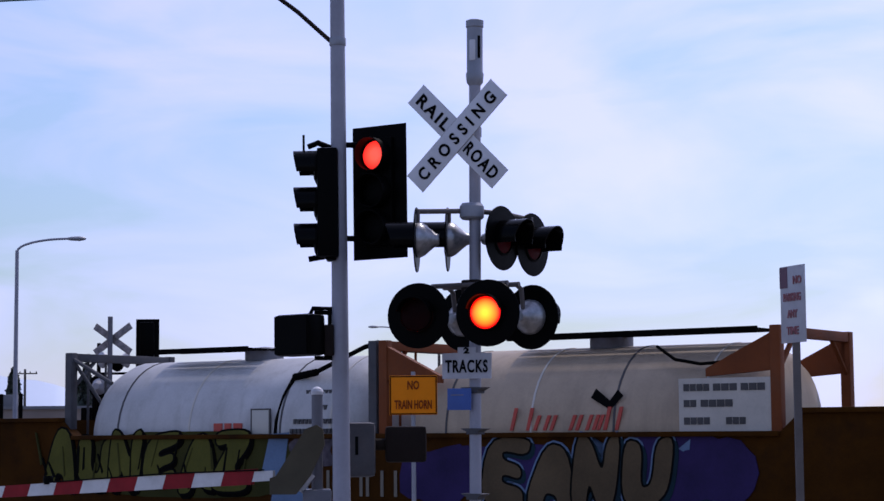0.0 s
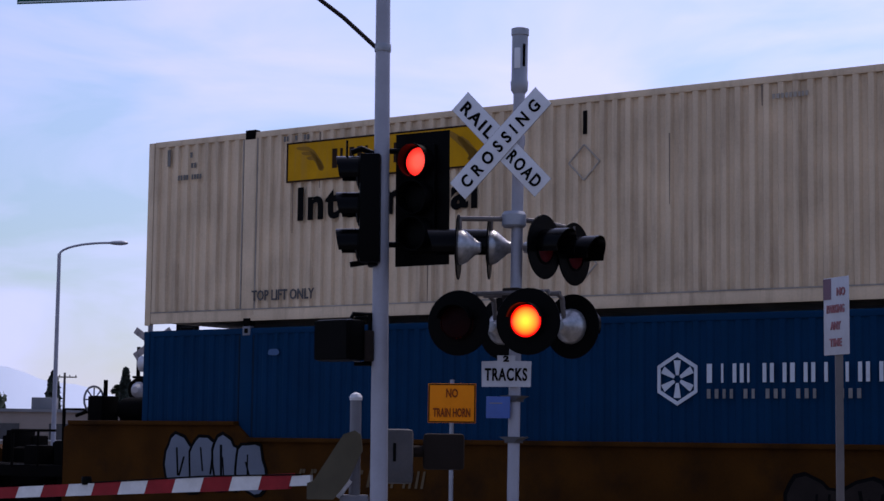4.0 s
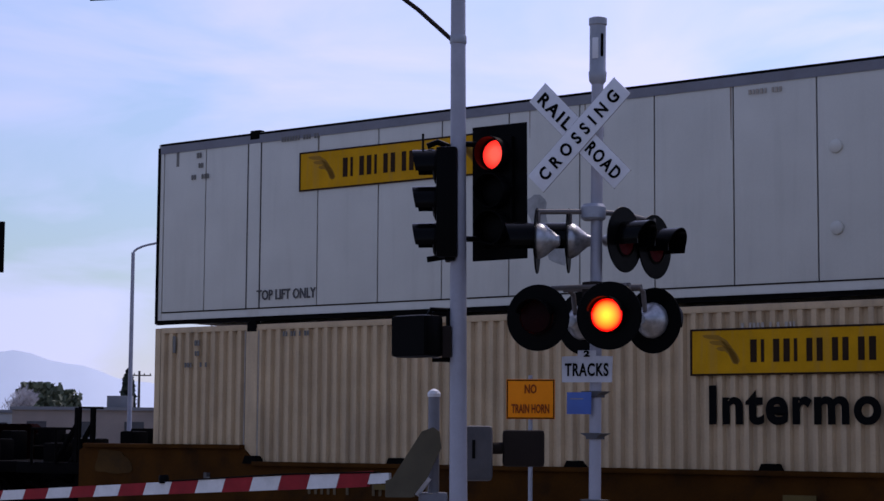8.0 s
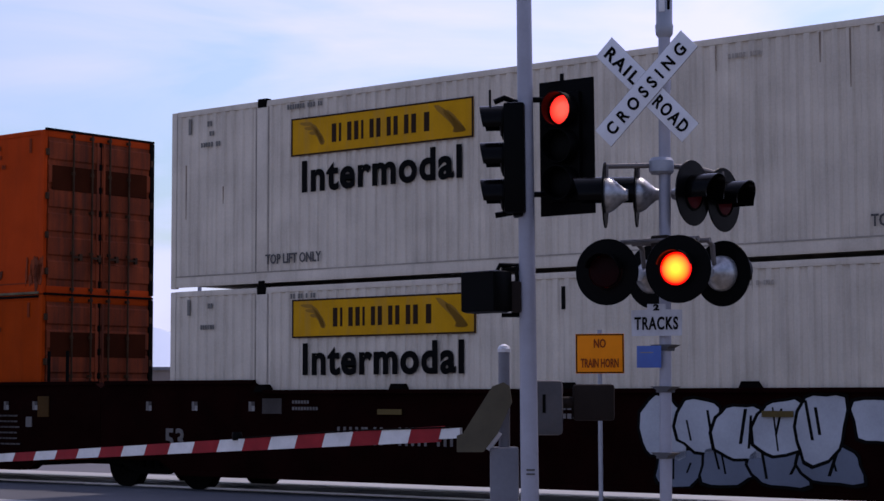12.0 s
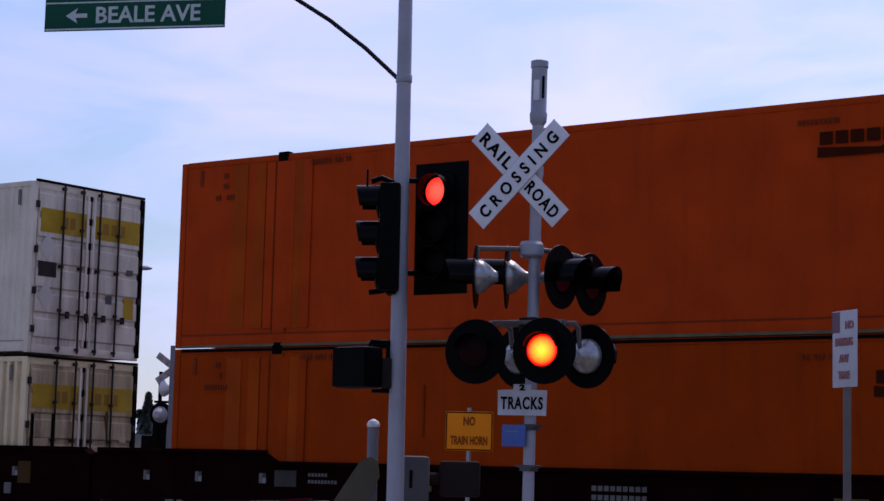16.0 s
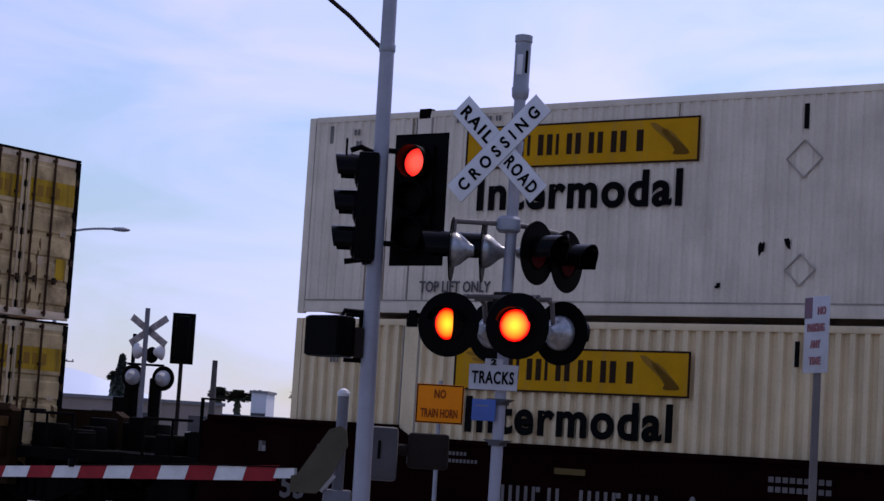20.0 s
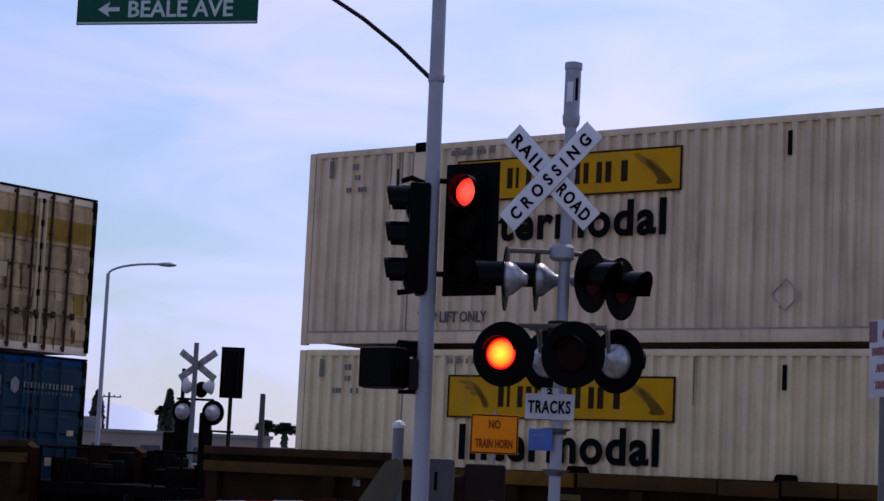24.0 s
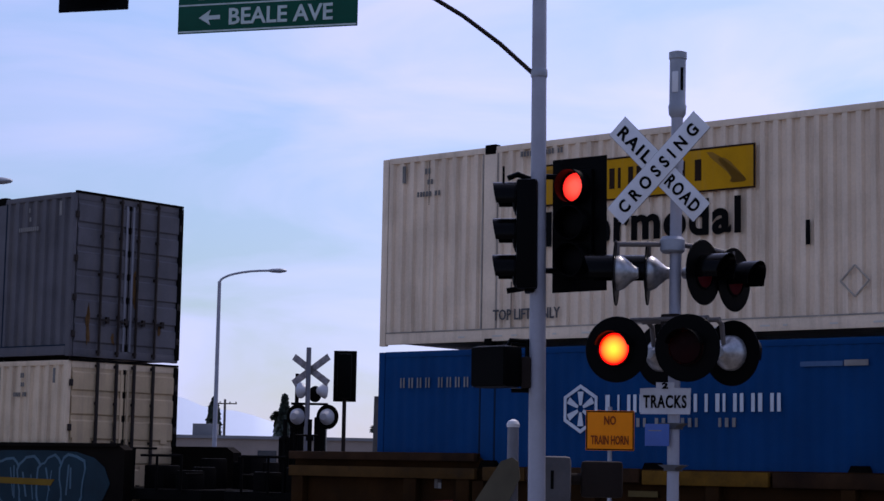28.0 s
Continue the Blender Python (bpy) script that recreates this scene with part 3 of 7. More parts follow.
def brand_panel(box_ob, x0, z0, w=3.65, h=0.6, y=-0.012, label="yellow decal panel with dark letter bars"):
    pan = part("logo_panel", box(B(), 0, -0.004, 0, w, 0.004, h), LOGO_YELLOW, box_ob, label, Matrix.Translation((x0, y, z0)))
    bm = B()
    for a, b, c, d in ((0, 0, w, 0.025), (0, h - 0.025, w, h), (0, 0.02, 0.03, h - 0.02), (w - 0.03, 0.02, w, h - 0.02)):
        box(bm, a, -0.008, b, c, -0.002, d)
    part("border", bm, DECAL_BROWN, pan)
    bar_row(pan, DECAL_BROWN, None, w * 0.205, h * 0.27, (-0.06, 0.09, 0.045, -0.01, 0.085, 0.085, 0.045, -0.01, 0.08, 0.08, -0.01, 0.08, 0.08, -0.01, 0.085, 0.09, -0.04, 0.1), h * 0.48, 0.058, -0.009, -0.002)
    for k in range(3):
        u = k * 0.028
        bm = slab(B(), rounded([(w * (0.045 + u), h * (0.88 - 5 * u)), (w * (0.13 + u * 0.4), h * (0.86 - 4 * u)), (w * (0.20 - u * 0.2), h * 0.34), (w * (0.185 - u * 0.2), h * 0.2), (w * (0.13 + u * 0.3), h * (0.74 - 4 * u)), (w * (0.06 + u), h * (0.80 - 5 * u))], 1), -0.008, -0.002)
        part("scroll", bm, LOGO_SHADE, pan)
    for k in range(2):
        u = k * 0.05
        bm = slab(B(), rounded([(w * (0.785 + u), h * (0.9 - 3 * u)), (w * (0.83 + u), h * (0.88 - 3 * u)), (w * 0.95, h * 0.3), (w * 0.965, h * 0.16), (w * 0.89, h * 0.16), (w * 0.905, h * 0.3)], 1), -0.008, -0.002)
        part("scroll", bm, LOGO_SHADE, pan)


def small_print(box_ob, x, z, w, rows, mat=PRINT, h=0.062, y=-0.014):
    bm = B()
    rr = random.Random(int(abs(x * 31 + z * 17)))
    for r in range(rows):
        a = -w / 2 * rr.uniform(0.55, 1.0)
        letter_bars(bm, a, -r * h * 1.7, [rr.choice((0.028, 0.036, 0.044, 0.036, -0.035)) for _ in range(max(2, int(-2 * a / 0.058)))], h, 0.02)
    tagged(part("small_print", bm, mat, box_ob, "", Matrix.Translation((x, y, z))), kind="stuff")


FADED_PLACARD = surface("pale_placard", (0.50, 0.46, 0.40), 0.65, spec=0.2, vary=0.15, bump=0)
SIDEWAYS = pose(0, 0, 0, 0, 0, 90)         # flat shapes turned to face +x


def doors(box_ob, z0, z1, mat, rods=ROD_BROWN, logo=True, plates=True, decal=None, rod=0.018, rusty=0, diamonds=False):
    """Two door leaves with lock rods on the end that leads."""
    h = z1 - z0
    for side in (0, 1):
        y0 = 0.09 + side * (WIDE / 2 - 0.07)
        y1 = y0 + WIDE / 2 - 0.11
        n, edge = 6, [(-0.06, z1 - 0.12), (-0.06, z0 + 0.14), (0.0, z0 + 0.14)]
        step = (h - 0.36) / n
        for i in range(n):
            a = z0 + 0.2 + i * step
            edge += [(0.0, a + 0.05), (0.026, a + 0.08), (0.026, a + step - 0.06), (0.0, a + step - 0.03)]
        edge.append((0.0, z1 - 0.12))
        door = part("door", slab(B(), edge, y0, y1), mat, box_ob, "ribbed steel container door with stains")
        for k in ((0.45, 0.82) if side == 0 else (0.14, 0.53)):
            yy = y0 + (y1 - y0) * k
            bm = tube(B(), (0.06, yy, z0 + 0.03), (0.06, yy, z1 - 0.02), rod, seg=8)
            for zz in (z0 + 0.1, z0 + 0.75, z0 + 1.5, z1 - 0.75, z1 - 0.08):
                box(bm, 0.0, yy - 0.034, zz - 0.026, 0.07, yy + 0.034, zz + 0.026)
            part("lock_rod", bm, rods, door)
            bm = box(B(), 0.055, yy - 0.02, z0 + 0.66, 0.085, yy + 0.2, z0 + 0.695)
            box(bm, 0.03, yy + 0.15, z0 + 0.62, 0.08, yy + 0.21, z0 + 0.74)
            part("handle", bm, rods, door)
        for zz in (z0 + 0.4, z0 + 1.05, z0 + 1.75, z1 - 0.4):
            yy = y0 - 0.03 if side == 0 else y1 + 0.03
            part("hinge", box(B(), 0.0, yy - 0.035, zz - 0.06, 0.04, yy + 0.035, zz + 0.06, 0.01), rods, door)
        part("gasket", box(B(), 0.001, y1 - 0.015 if side == 0 else y0 - 0.02, z0 + 0.12, 0.012, y1 + 0.02 if side == 0 else y0 + 0.015, z1 - 0.12), DARK_STEEL, door)
        # pale strip stands in for light on the door's inner edge
        e0 = y1 - 0.085 if side == 0 else y0 + 0.03
        part("lit_edge_strip", box(B(), 0.02, e0, z0 + 0.14, 0.034, e0 + 0.05, z1 - 0.13, 0.004), FRAME_GREY if mat == GREY_BOX else mat if mat in (TEAL_DOOR, NAVY_DOOR, ORANGE_DOOR, TAN_BOX) else TAN_BOX if mat in (RUSTY_DOOR, SOILED_DOOR, STAINED_TAN_DOOR) else WHITE_BOX, door, "pale strip painted as the lit inner edge of the door")
        if logo:
            part("logo_panel", box(B(), 0.024, y0 + 0.04, z1 - 0.86, 0.03, y1 - 0.09 if side == 0 else y1 - 0.02, z1 - 0.45), decal, door, "yellow decal across the door")
            for q in ((0.5, 0.56), (0.6, 0.7), (0.88, 0.92)) if side == 0 else ((0.22, 0.34), (0.4, 0.5), (0.6, 0.68)):
                part("letter_bar", box(B(), 0.031, y0 + (y1 - y0) * q[0], z1 - 0.76, 0.033, y0 + (y1 - y0) * q[1], z1 - 0.56), LOGO_SHADE, door)
        if plates and mat != GREY_BOX:
            if side == 0:
                part("placard", box(B(), 0.024, y0 + 0.03, z1 - 1.62, 0.03, y0 + 0.44, z1 - 1.36), ROD_BROWN if mat == CLEAN_DOOR else TAN_BOX, door)
            else:
                part("placard", box(B(), 0.024, y1 - 0.34, z0 + 0.72, 0.03, y1 - 0.1, z0 + 1.1), decal if logo else GREY_INK, door)
                part("placard", box(B(), 0.024, y1 - 0.3, z0 + 1.5, 0.03, y1 - 0.14, z0 + 1.6), GREY_INK if mat == CLEAN_DOOR else TAN_BOX, door)
                part("placard", box(B(), 0.024, y0 + 0.4, z0 + 0.95, 0.03, y0 + 0.55, z0 + 1.1), GREY_INK if mat == CLEAN_DOOR else TAN_BOX, door)
        if diamonds and side == 0:
            for zz in (z1 - 1.12, z1 - 1.95):
                part("placard_holder", slab(B(), [(y0 + 0.02, zz), (y0 + 0.22, zz + 0.24), (y0 + 0.42, zz), (y0 + 0.22, zz - 0.24)], -0.032, -0.026), FADED_PLACARD, door, "pale diamond placard", SIDEWAYS)
        rr = random.Random(int(z0 * 100) + rusty * 7 + side)
        for k in range(rusty):
            cy, cz = rr.uniform(y0 + 0.1, y1 - 0.1), z0 + h * rr.choice((0.12, 0.2, 0.3, 0.45, 0.62))
            part("rust_stain", blob(B(), cy, cz, rr.uniform(0.04, 0.12), rr.uniform(0.15, 0.6), rr.randrange(999), -0.029, -0.02, 0.5, 22), RUST_STAIN, door, "brown rust stain", SIDEWAYS)


def shell(behind, z0, z1, paint, label, pitch=0.2, door_paint=None, smooth=False, ribs=True, rail_paint=None, sink=0.045, front="doors", rods=ROD_BROWN, door_logo=True, mark=None, seam=None, rod=0.018, rusty=0, diamonds=False, decal=None):
    """A 53-foot container: walls, rails, corner and lifting posts, castings and its leading end."""
    c = rolling("shipping_container", behind, label, "shipping container", "containers on the train")
    rail_paint = rail_paint or paint
    mark = mark or (BROWN_INK if paint in (ORANGE_BOX, ORANGE_RED) else FADED_WHITE if paint in (BLUE_BOX, TEAL_BOX, GREY_BOX) else PRINT)
    seam = seam or (BROWN_INK if paint in (ORANGE_BOX, ORANGE_RED) else DARK_SEAM if paint in (BLUE_BOX, TEAL_BOX, GREY_BOX) else SEAM_GRIME_SHADE)
    top = z1 - 0.085
    bot = z0 + 0.19
    lift = [(-2.19, -1.95), (-14.16, -13.92)]
    if smooth:
        for a, b in ((-16.02, -14.16), (-13.92, -2.19), (-1.95, -0.12)):
            n = max(1, round((b - a) / 1.22))
            for i in range(n):
                part("side_panel", box(B(), a + (b - a) * i / n + 0.011, 0.0, bot, a + (b - a) * (i + 1) / n - 0.011, 0.03, top, 0.004), paint, c)
        part("side_backing", box(B(), -16.05, 0.034, bot, -0.1, 0.06, top), GREY_INK, c)
    else:
        for a, b in ((-16.02, -14.16), (-13.92, -2.19), (-1.95, -0.12)):
            part("side_panel", corrugated(B(), a, b, bot, top, 0.006, sink, pitch), paint, c)
    part("far_side", corrugated(B(), -16.05, -0.1, bot, top, WIDE - 0.006, -sink, 0.4), paint, c)
    part("roof", box(B(), -16.1, 0.08, z1 - 0.05, -0.05, WIDE - 0.08, z1 - 0.02), paint, c)
    part("floor", box(B(), -16.1, 0.08, z0 + 0.06, -0.05, WIDE - 0.08, z0 + 0.16), paint, c)
    for y in (0, WIDE - 0.07):
        part("top_rail", box(B(), -16.02, y, z1 - 0.09, -0.12, y + 0.07, z1, 0.008), rail_paint, c)
        part("bottom_rail", box(B(), -16.02, y - 0.004, z0 + 0.02, -0.12, y + 0.066, z0 + 0.19, 0.008), rail_paint, c)
        if y == 0:
            # this strip paints the rail's shadow line along with its grime
            part("rail_ledge", box(B(), -16.02, -0.012, z0 + 0.185, -0.12, 0.02, z0 + 0.205), seam, c, "ledge strip above the bottom rail, grime and painted shadow")
        for x in (-0.12, -16.15):
            part("corner_post", box(B(), x, y - 0.003, z0, x + 0.12, y + 0.073, z1 - 0.005, 0.012), rail_paint, c)
        for a, b in lift:
            p = part("lifting_post", box(B(), a, y - 0.008 if y == 0 else y, z0 + 0.1, b, y + 0.07, z1 - 0.05, 0.01), rail_paint, c)
            if y == 0:
                for e in (a - 0.035, b + 0.005):
                    part("seam", box(B(), e, -0.001, z0 + 0.2, e + 0.02, 0.02, z1 - 0.1), seam, p, "grimy seam beside the post")
                part("casting", box(B(), a + (0.045 if paint in (BLUE_BOX, TEAL_BOX) else 0.02), -0.016, z1 - 0.11, b - (0.045 if paint in (BLUE_BOX, TEAL_BOX) else 0.02), 0.1, z1 + 0.035, 0.012), FRAME_GREY if paint in (BLUE_BOX, TEAL_BOX) else DARK_STEEL, p, "pale steel lifting casting" if paint in (BLUE_BOX, TEAL_BOX) else "dark steel lifting casting")
                if paint in (BLUE_BOX, TEAL_BOX):
                    # no hole is cut; a dark patch gives its shade
                    part("painted_hole", box(B(), a + 0.085, -0.02, z1 - 0.075, b - 0.085, -0.008, z1 - 0.005), DARK_STEEL, p, "dark patch painted for the casting's shaded hole")
                part("casting", box(B(), a + 0.05, -0.016, z0 - 0.07, b - 0.05, 0.1, z0 + 0.06, 0.012), DARK_STEEL, p, "dark steel lower casting")
    box_end = box(B(), -16.14, 0.07, z0 + 0.1, -16.08, WIDE - 0.07, z1 - 0.06)
    part("rear_wall", box_end, paint, c)
    if front == "doors":
        # dark strip along the far corner of the door end
        part("corner_strip", box(B(), 0.0, WIDE - 0.1, z0 + 0.05, 0.035, WIDE + 0.004, z1 - 0.02, 0.006), DARK_STEEL, c, "dark strip down the far corner edge")
        part("door_header", box(B(), -0.1, 0.07, z1 - 0.13, 0.01, WIDE - 0.07, z1, 0.01), rail_paint, c)
        part("door_sill", box(B(), -0.1, 0.07, z0, 0.02, WIDE - 0.07, z0 + 0.14, 0.01), rail_paint, c)
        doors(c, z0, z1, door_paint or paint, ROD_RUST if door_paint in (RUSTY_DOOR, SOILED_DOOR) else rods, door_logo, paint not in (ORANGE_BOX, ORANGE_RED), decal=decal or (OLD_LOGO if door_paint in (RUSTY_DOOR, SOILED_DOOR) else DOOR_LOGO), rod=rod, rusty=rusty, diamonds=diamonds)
        part("header_seal", box(B(), -0.02, 0.02, z1 - 0.012, 0.034, WIDE + 0.002, z1 + 0.03, 0.006), DARK_STEEL, c, "black seal along the upper door edge")
    else:
        e = part("front_wall", box(B(), -0.12, 0.07, z0, -0.07, WIDE - 0.07, z1 - 0.02), WHITE_BOX, c, "white end wall with horizontal ribs")
        for y in (0.075, WIDE - 0.22):
            part("end_post", box(B(), -0.07, y, z0, 0.02, y + 0.145, z1 - 0.02, 0.012), WHITE_BOX, e)
        part("end_header", box(B(), -0.07, 0.22, z1 - 0.16, 0.016, WIDE - 0.22, z1 - 0.022, 0.012), WHITE_BOX, e)
        for i in range(7):
            zz = z0 + 0.32 + i * 0.275
            part("rib", slab(B(), [(0.25, zz), (WIDE - 0.25, zz), (WIDE - 0.27, zz + 0.05), (0.27, zz + 0.05)], -0.03, 0.069), WHITE_BOX, e, "", SIDEWAYS)
            # dark strip put here as the shadow below the rib
            part("painted_rib_shadow", box(B(), -0.069, 0.26, zz - 0.045, -0.05, WIDE - 0.26, zz - 0.002), DARK_GREY, e, "dark strip painted as the rib's shadow")
        part("logo_panel", box(B(), -0.066, 0.7, z1 - 0.56, -0.03, 1.5, z1 - 0.24), DOOR_LOGO, e, "yellow decal on the end wall")
        for zz in (z1 - 0.68, z1 - 0.78):
            part("printed_bar", box(B(), -0.066, 0.85, zz, -0.05, 1.4, zz + 0.05), GREY_INK, e)
    if paint not in (BLUE_BOX, TEAL_BOX):
        for x in (-1.25, -15.2):
            small_print(c, x, z1 - 0.3, 0.2, 1, mark, 0.085)
            small_print(c, x, z1 - 0.46, 0.13, 1, mark, 0.075)
            small_print(c, x, z1 - 0.64, 0.72, 1, mark, 0.075)
        small_print(c, -5.2, z1 - 0.3, 0.85, 1, FAINT_INK if mark == PRINT else mark)
        small_print(c, -2.85, z1 - 0.2, 1.0, 1, mark, 0.075)
        small_print(c, -13.1, z1 - 0.2, 1.0, 1, mark, 0.075)
    if paint not in (BLUE_BOX, TEAL_BOX):
        part("slot", box(B(), -0.42, -0.003, z1 - 0.4, -0.36, 0.012, z1 - 0.14), mark, c)
        part("slot", box(B(), -15.75, -0.003, z1 - 0.4, -15.69, 0.012, z1 - 0.14), mark, c)
    return c


LIFT_ME = words("TOP LIFT ONLY", 0.15, GREY_INK, 0.004)
LIFT_FIT = 1.2 / width_of(LIFT_ME)
MODAL_ME = words("Intermodal", 0.46, INK, 0.021, spacing=1.12, smooth=6)
MODAL_FIT = 3.2 / width_of(MODAL_ME)


def hauler_marks(c, z0, z1, x=-13.45, word=True, up=0.0, upper=False, lower=True, tick=(-8.2, None)):
    brand_panel(c, x, z1 - 0.96 + up)
    if word:
        part("lettering", MODAL_ME, INK, c, "black lettering reading Intermodal", on_front(x + 0.2, -0.014, z1 - 1.52 + up) @ Matrix.Diagonal((MODAL_FIT, 1, 1, 1)))
    for xx in (-3.48, -13.95):
        part("lettering", LIFT_ME, INK if xx > -8 else GREY_INK, c, "", on_front(xx, -0.014, z0 + 0.32) @ Matrix.Diagonal((LIFT_FIT, 1, 1, 1)))
    for zz, r in ((z1 - 0.9, 0.24), (z0 + 0.62, 0.2)) if upper else (((z0 + 0.62, 0.2),) if lower else ()):
        bm = B()
        ring = [(-8.18 - r, zz), (-8.18, zz + r), (-8.18 + r, zz), (-8.18, zz - r)]
        for (ax, az), (bx, bz) in zip(ring, ring[1:] + ring[:1]):
            tube(bm, (ax, -0.004, az), (bx, -0.004, bz), 0.012, seg=6)
        part("placard_holder", bm, FAINT_INK, c, "thin diamond-shaped placard frame")
    tz = tick[1] or z1 - 0.52
    part("tick", box(B(), tick[0], -0.008, tz, tick[0] + 0.06, 0.004, tz + 0.32), INK, c)


def forwarder_marks(c, z1, x):
    """Blue box: white hexagon badge and two rows of plain bars."""
    hexa = [(0.33 * math.sin(k * math.pi / 3), 0.34 * math.cos(k * math.pi / 3)) for k in range(6)]
    spot = Matrix.Translation((x + 0.32, -0.014, z1 - 0.88))
    for (a, b), (p, q) in zip(hexa, hexa[1:] + hexa[:1]):
        part("badge_edge", slab(B(), [(a, b), (p, q), (p * 0.84, q * 0.84), (a * 0.84, b * 0.84)], -0.004, 0.004), PALE_INK, c, "white side of a hexagonal badge", spot)
    for k in range(6):
        s, co = math.sin(k * math.pi / 3), math.cos(k * math.pi / 3)
        ray = [(0.05 * s + 0.02 * co, 0.05 * co - 0.02 * s), (0.24 * s + 0.05 * co, 0.24 * co - 0.05 * s), (0.24 * s - 0.05 * co, 0.24 * co + 0.05 * s), (0.05 * s - 0.02 * co, 0.05 * co + 0.02 * s)]
        part("badge_ray", slab(B(), ray, -0.004, 0.004), PALE_INK, c, "white ray inside the badge", spot)
    off = Matrix.Translation((0, -0.014, 0))
    bar_row(c, PALE_INK, off, x + 0.74, z1 - 0.93, (0.07, -0.03, 0.03, -0.03, 0.05, 0.05, 0.03, -0.08, 0.05, 0.05, -0.02, 0.05, 0.06, -0.02, 0.05, 0.05, -0.02, 0.045, -0.02, 0.06, 0.04, -0.02, 0.05, 0.05, -0.02, 0.05, 0.06, -0.02, 0.05, 0.05), 0.24, 0.05)
    bar_row(c, FADED_WHITE, off, x + 0.74, z1 - 1.13, (0.05, 0.05, 0.04, 0.04, -0.03, 0.05, 0.04, -0.03, 0.05, 0.05, 0.04, -0.03, 0.05, 0.05, 0.04, -0.2, 0.04, 0.05, 0.05), 0.12, 0.06)
    bar_row(c, FADED_WHITE, off, -1.62 if x > -10 else -15.7, z1 - 0.55, (0.024, 0.026, -0.012) * 4 + (-0.05,) + (0.026, 0.022, -0.012) * 6, 0.15, 0.034)
    for xx in (-2.55, -13.5):
        part("oval_decal", blob(B(), xx, z1 - 0.42, 0.2, 0.1, 3, -0.018, -0.008, 0.1), FAINT_BLUE, c, "small faded oval decal")
    part("pale_strip", box(B(), -8.95, -0.018, z1 - 0.36, -8.35, -0.01, z1 - 0.295), FAINT_BLUE, c, "faded pale blue strip of small print")
    part("pale_strip", box(B(), -8.33, -0.018, z1 - 0.36, -8.0, -0.01, z1 - 0.285), FADED_WHITE, c, "faded white strip of small print")


def forwarder_door_marks(c, z1):
    """Faded badge, name bars and corner strips on a blue box's doors."""
    hexa = [(0.9 + 0.11 * math.sin(k * math.pi / 3), z1 - 0.54 + 0.15 * math.cos(k * math.pi / 3)) for k in range(6)]
    part("door_badge", slab(B(), hexa, -0.034, -0.026), FADED_WHITE, c, "pale badge on the door", SIDEWAYS)
    y = 1.09
    for w in (0.05, 0.04, 0.03, 0.05, 0.04, 0.05, 0.03, 0.05, 0.04, 0.05, 0.04, 0.03, 0.05, 0.05):
        part("letter_bar", box(B(), 0.028, y, z1 - 0.57, 0.034, y + w, z1 - 0.47), FADED_WHITE, c, "pale bar of door lettering")
        part("letter_bar", box(B(), 0.028, y, z1 - 0.67, 0.034, y + w * 0.7, z1 - 0.62), DULL_STENCIL, c, "faint bar of door lettering")
        y += w + 0.045
    for y0, z0, y1, z2 in ((0.53, z1 - 0.62, 0.57, z1 - 0.4), (0.5, z1 - 0.74, 0.58, z1 - 0.66)):
        part("reflective_strip", box(B(), 0.029, y0, z0, 0.035, y1, z2), FADED_WHITE, c, "pale reflective strip on the door")


def corner_rust(c, z0, z1, seed, n=9, mat=RUST_STAIN):
    """Rust eating the leading lower corner and the bottom rail of a container's side."""
    rr = random.Random(seed)
    for k in range(n):
        x = -rr.uniform(0.02, 0.3) if k < n // 2 else rr.choice((-2.07, -2.02, -1.2, -0.5, -0.3)) + rr.uniform(-0.06, 0.06)
        w, h = (rr.uniform(0.08, 0.2), rr.uniform(0.25, 0.7)) if k < n // 2 else (rr.uniform(0.03, 0.07), rr.uniform(0.15, 0.5))
        part("rust_stain", blob(B(), min(x, -w / 2 - 0.01), z0 + h / 2 + rr.uniform(0.02, 0.3), w, h, seed * 31 + k, -0.0135, 0.0, 0.55, 22), mat, c, "brown rust stain")


def drips(c, z0, z1, n, seed):
    """Thin rust and grime drips down a container's side."""
    rr = random.Random(seed * 77)
    for _ in range(n):
        x = rr.uniform(-15.9, -0.3)
        top = rr.choice((z1 - 0.1, z1 - 0.1, rr.uniform(z0 + 0.8, z1 - 0.3)))
        ln, w = rr.uniform(0.25, 0.95), rr.uniform(0.006, 0.016)
        part("drip", slab(B(), [(x - w * 0.3, top - ln), (x + w * 0.4, top - ln), (x + w, top), (x - w, top)], -0.0005, 0.006), DRIP, c, "thin rusty drip")


UP0, UP1, LO0, LO1 = 3.38, 6.28, 0.42, 3.31

# first stack: cream box on a blue box
c = shell(0, UP0 - 0.03, UP1 - 0.04, DIRTY_BOX, "weathered cream corrugated container stacked on a blue one", 0.2, DOOR_CREAM, rusty=2)
hauler_marks(c, UP0 - 0.03, UP1 - 0.04, -13.32, up=0.13, upper=True)
drips(c, UP0 - 0.03, UP1 - 0.04, 9, 1)
c = shell(0, LO0, LO1 - 0.05, TEAL_BOX, "blue corrugated container low in the well car", 0.2, TEAL_DOOR, sink=0.022, rods=TEAL_DOOR, door_logo=False)
forwarder_marks(c, LO1 - 0.0, -7.1)
forwarder_door_marks(c, LO1 - 0.05)
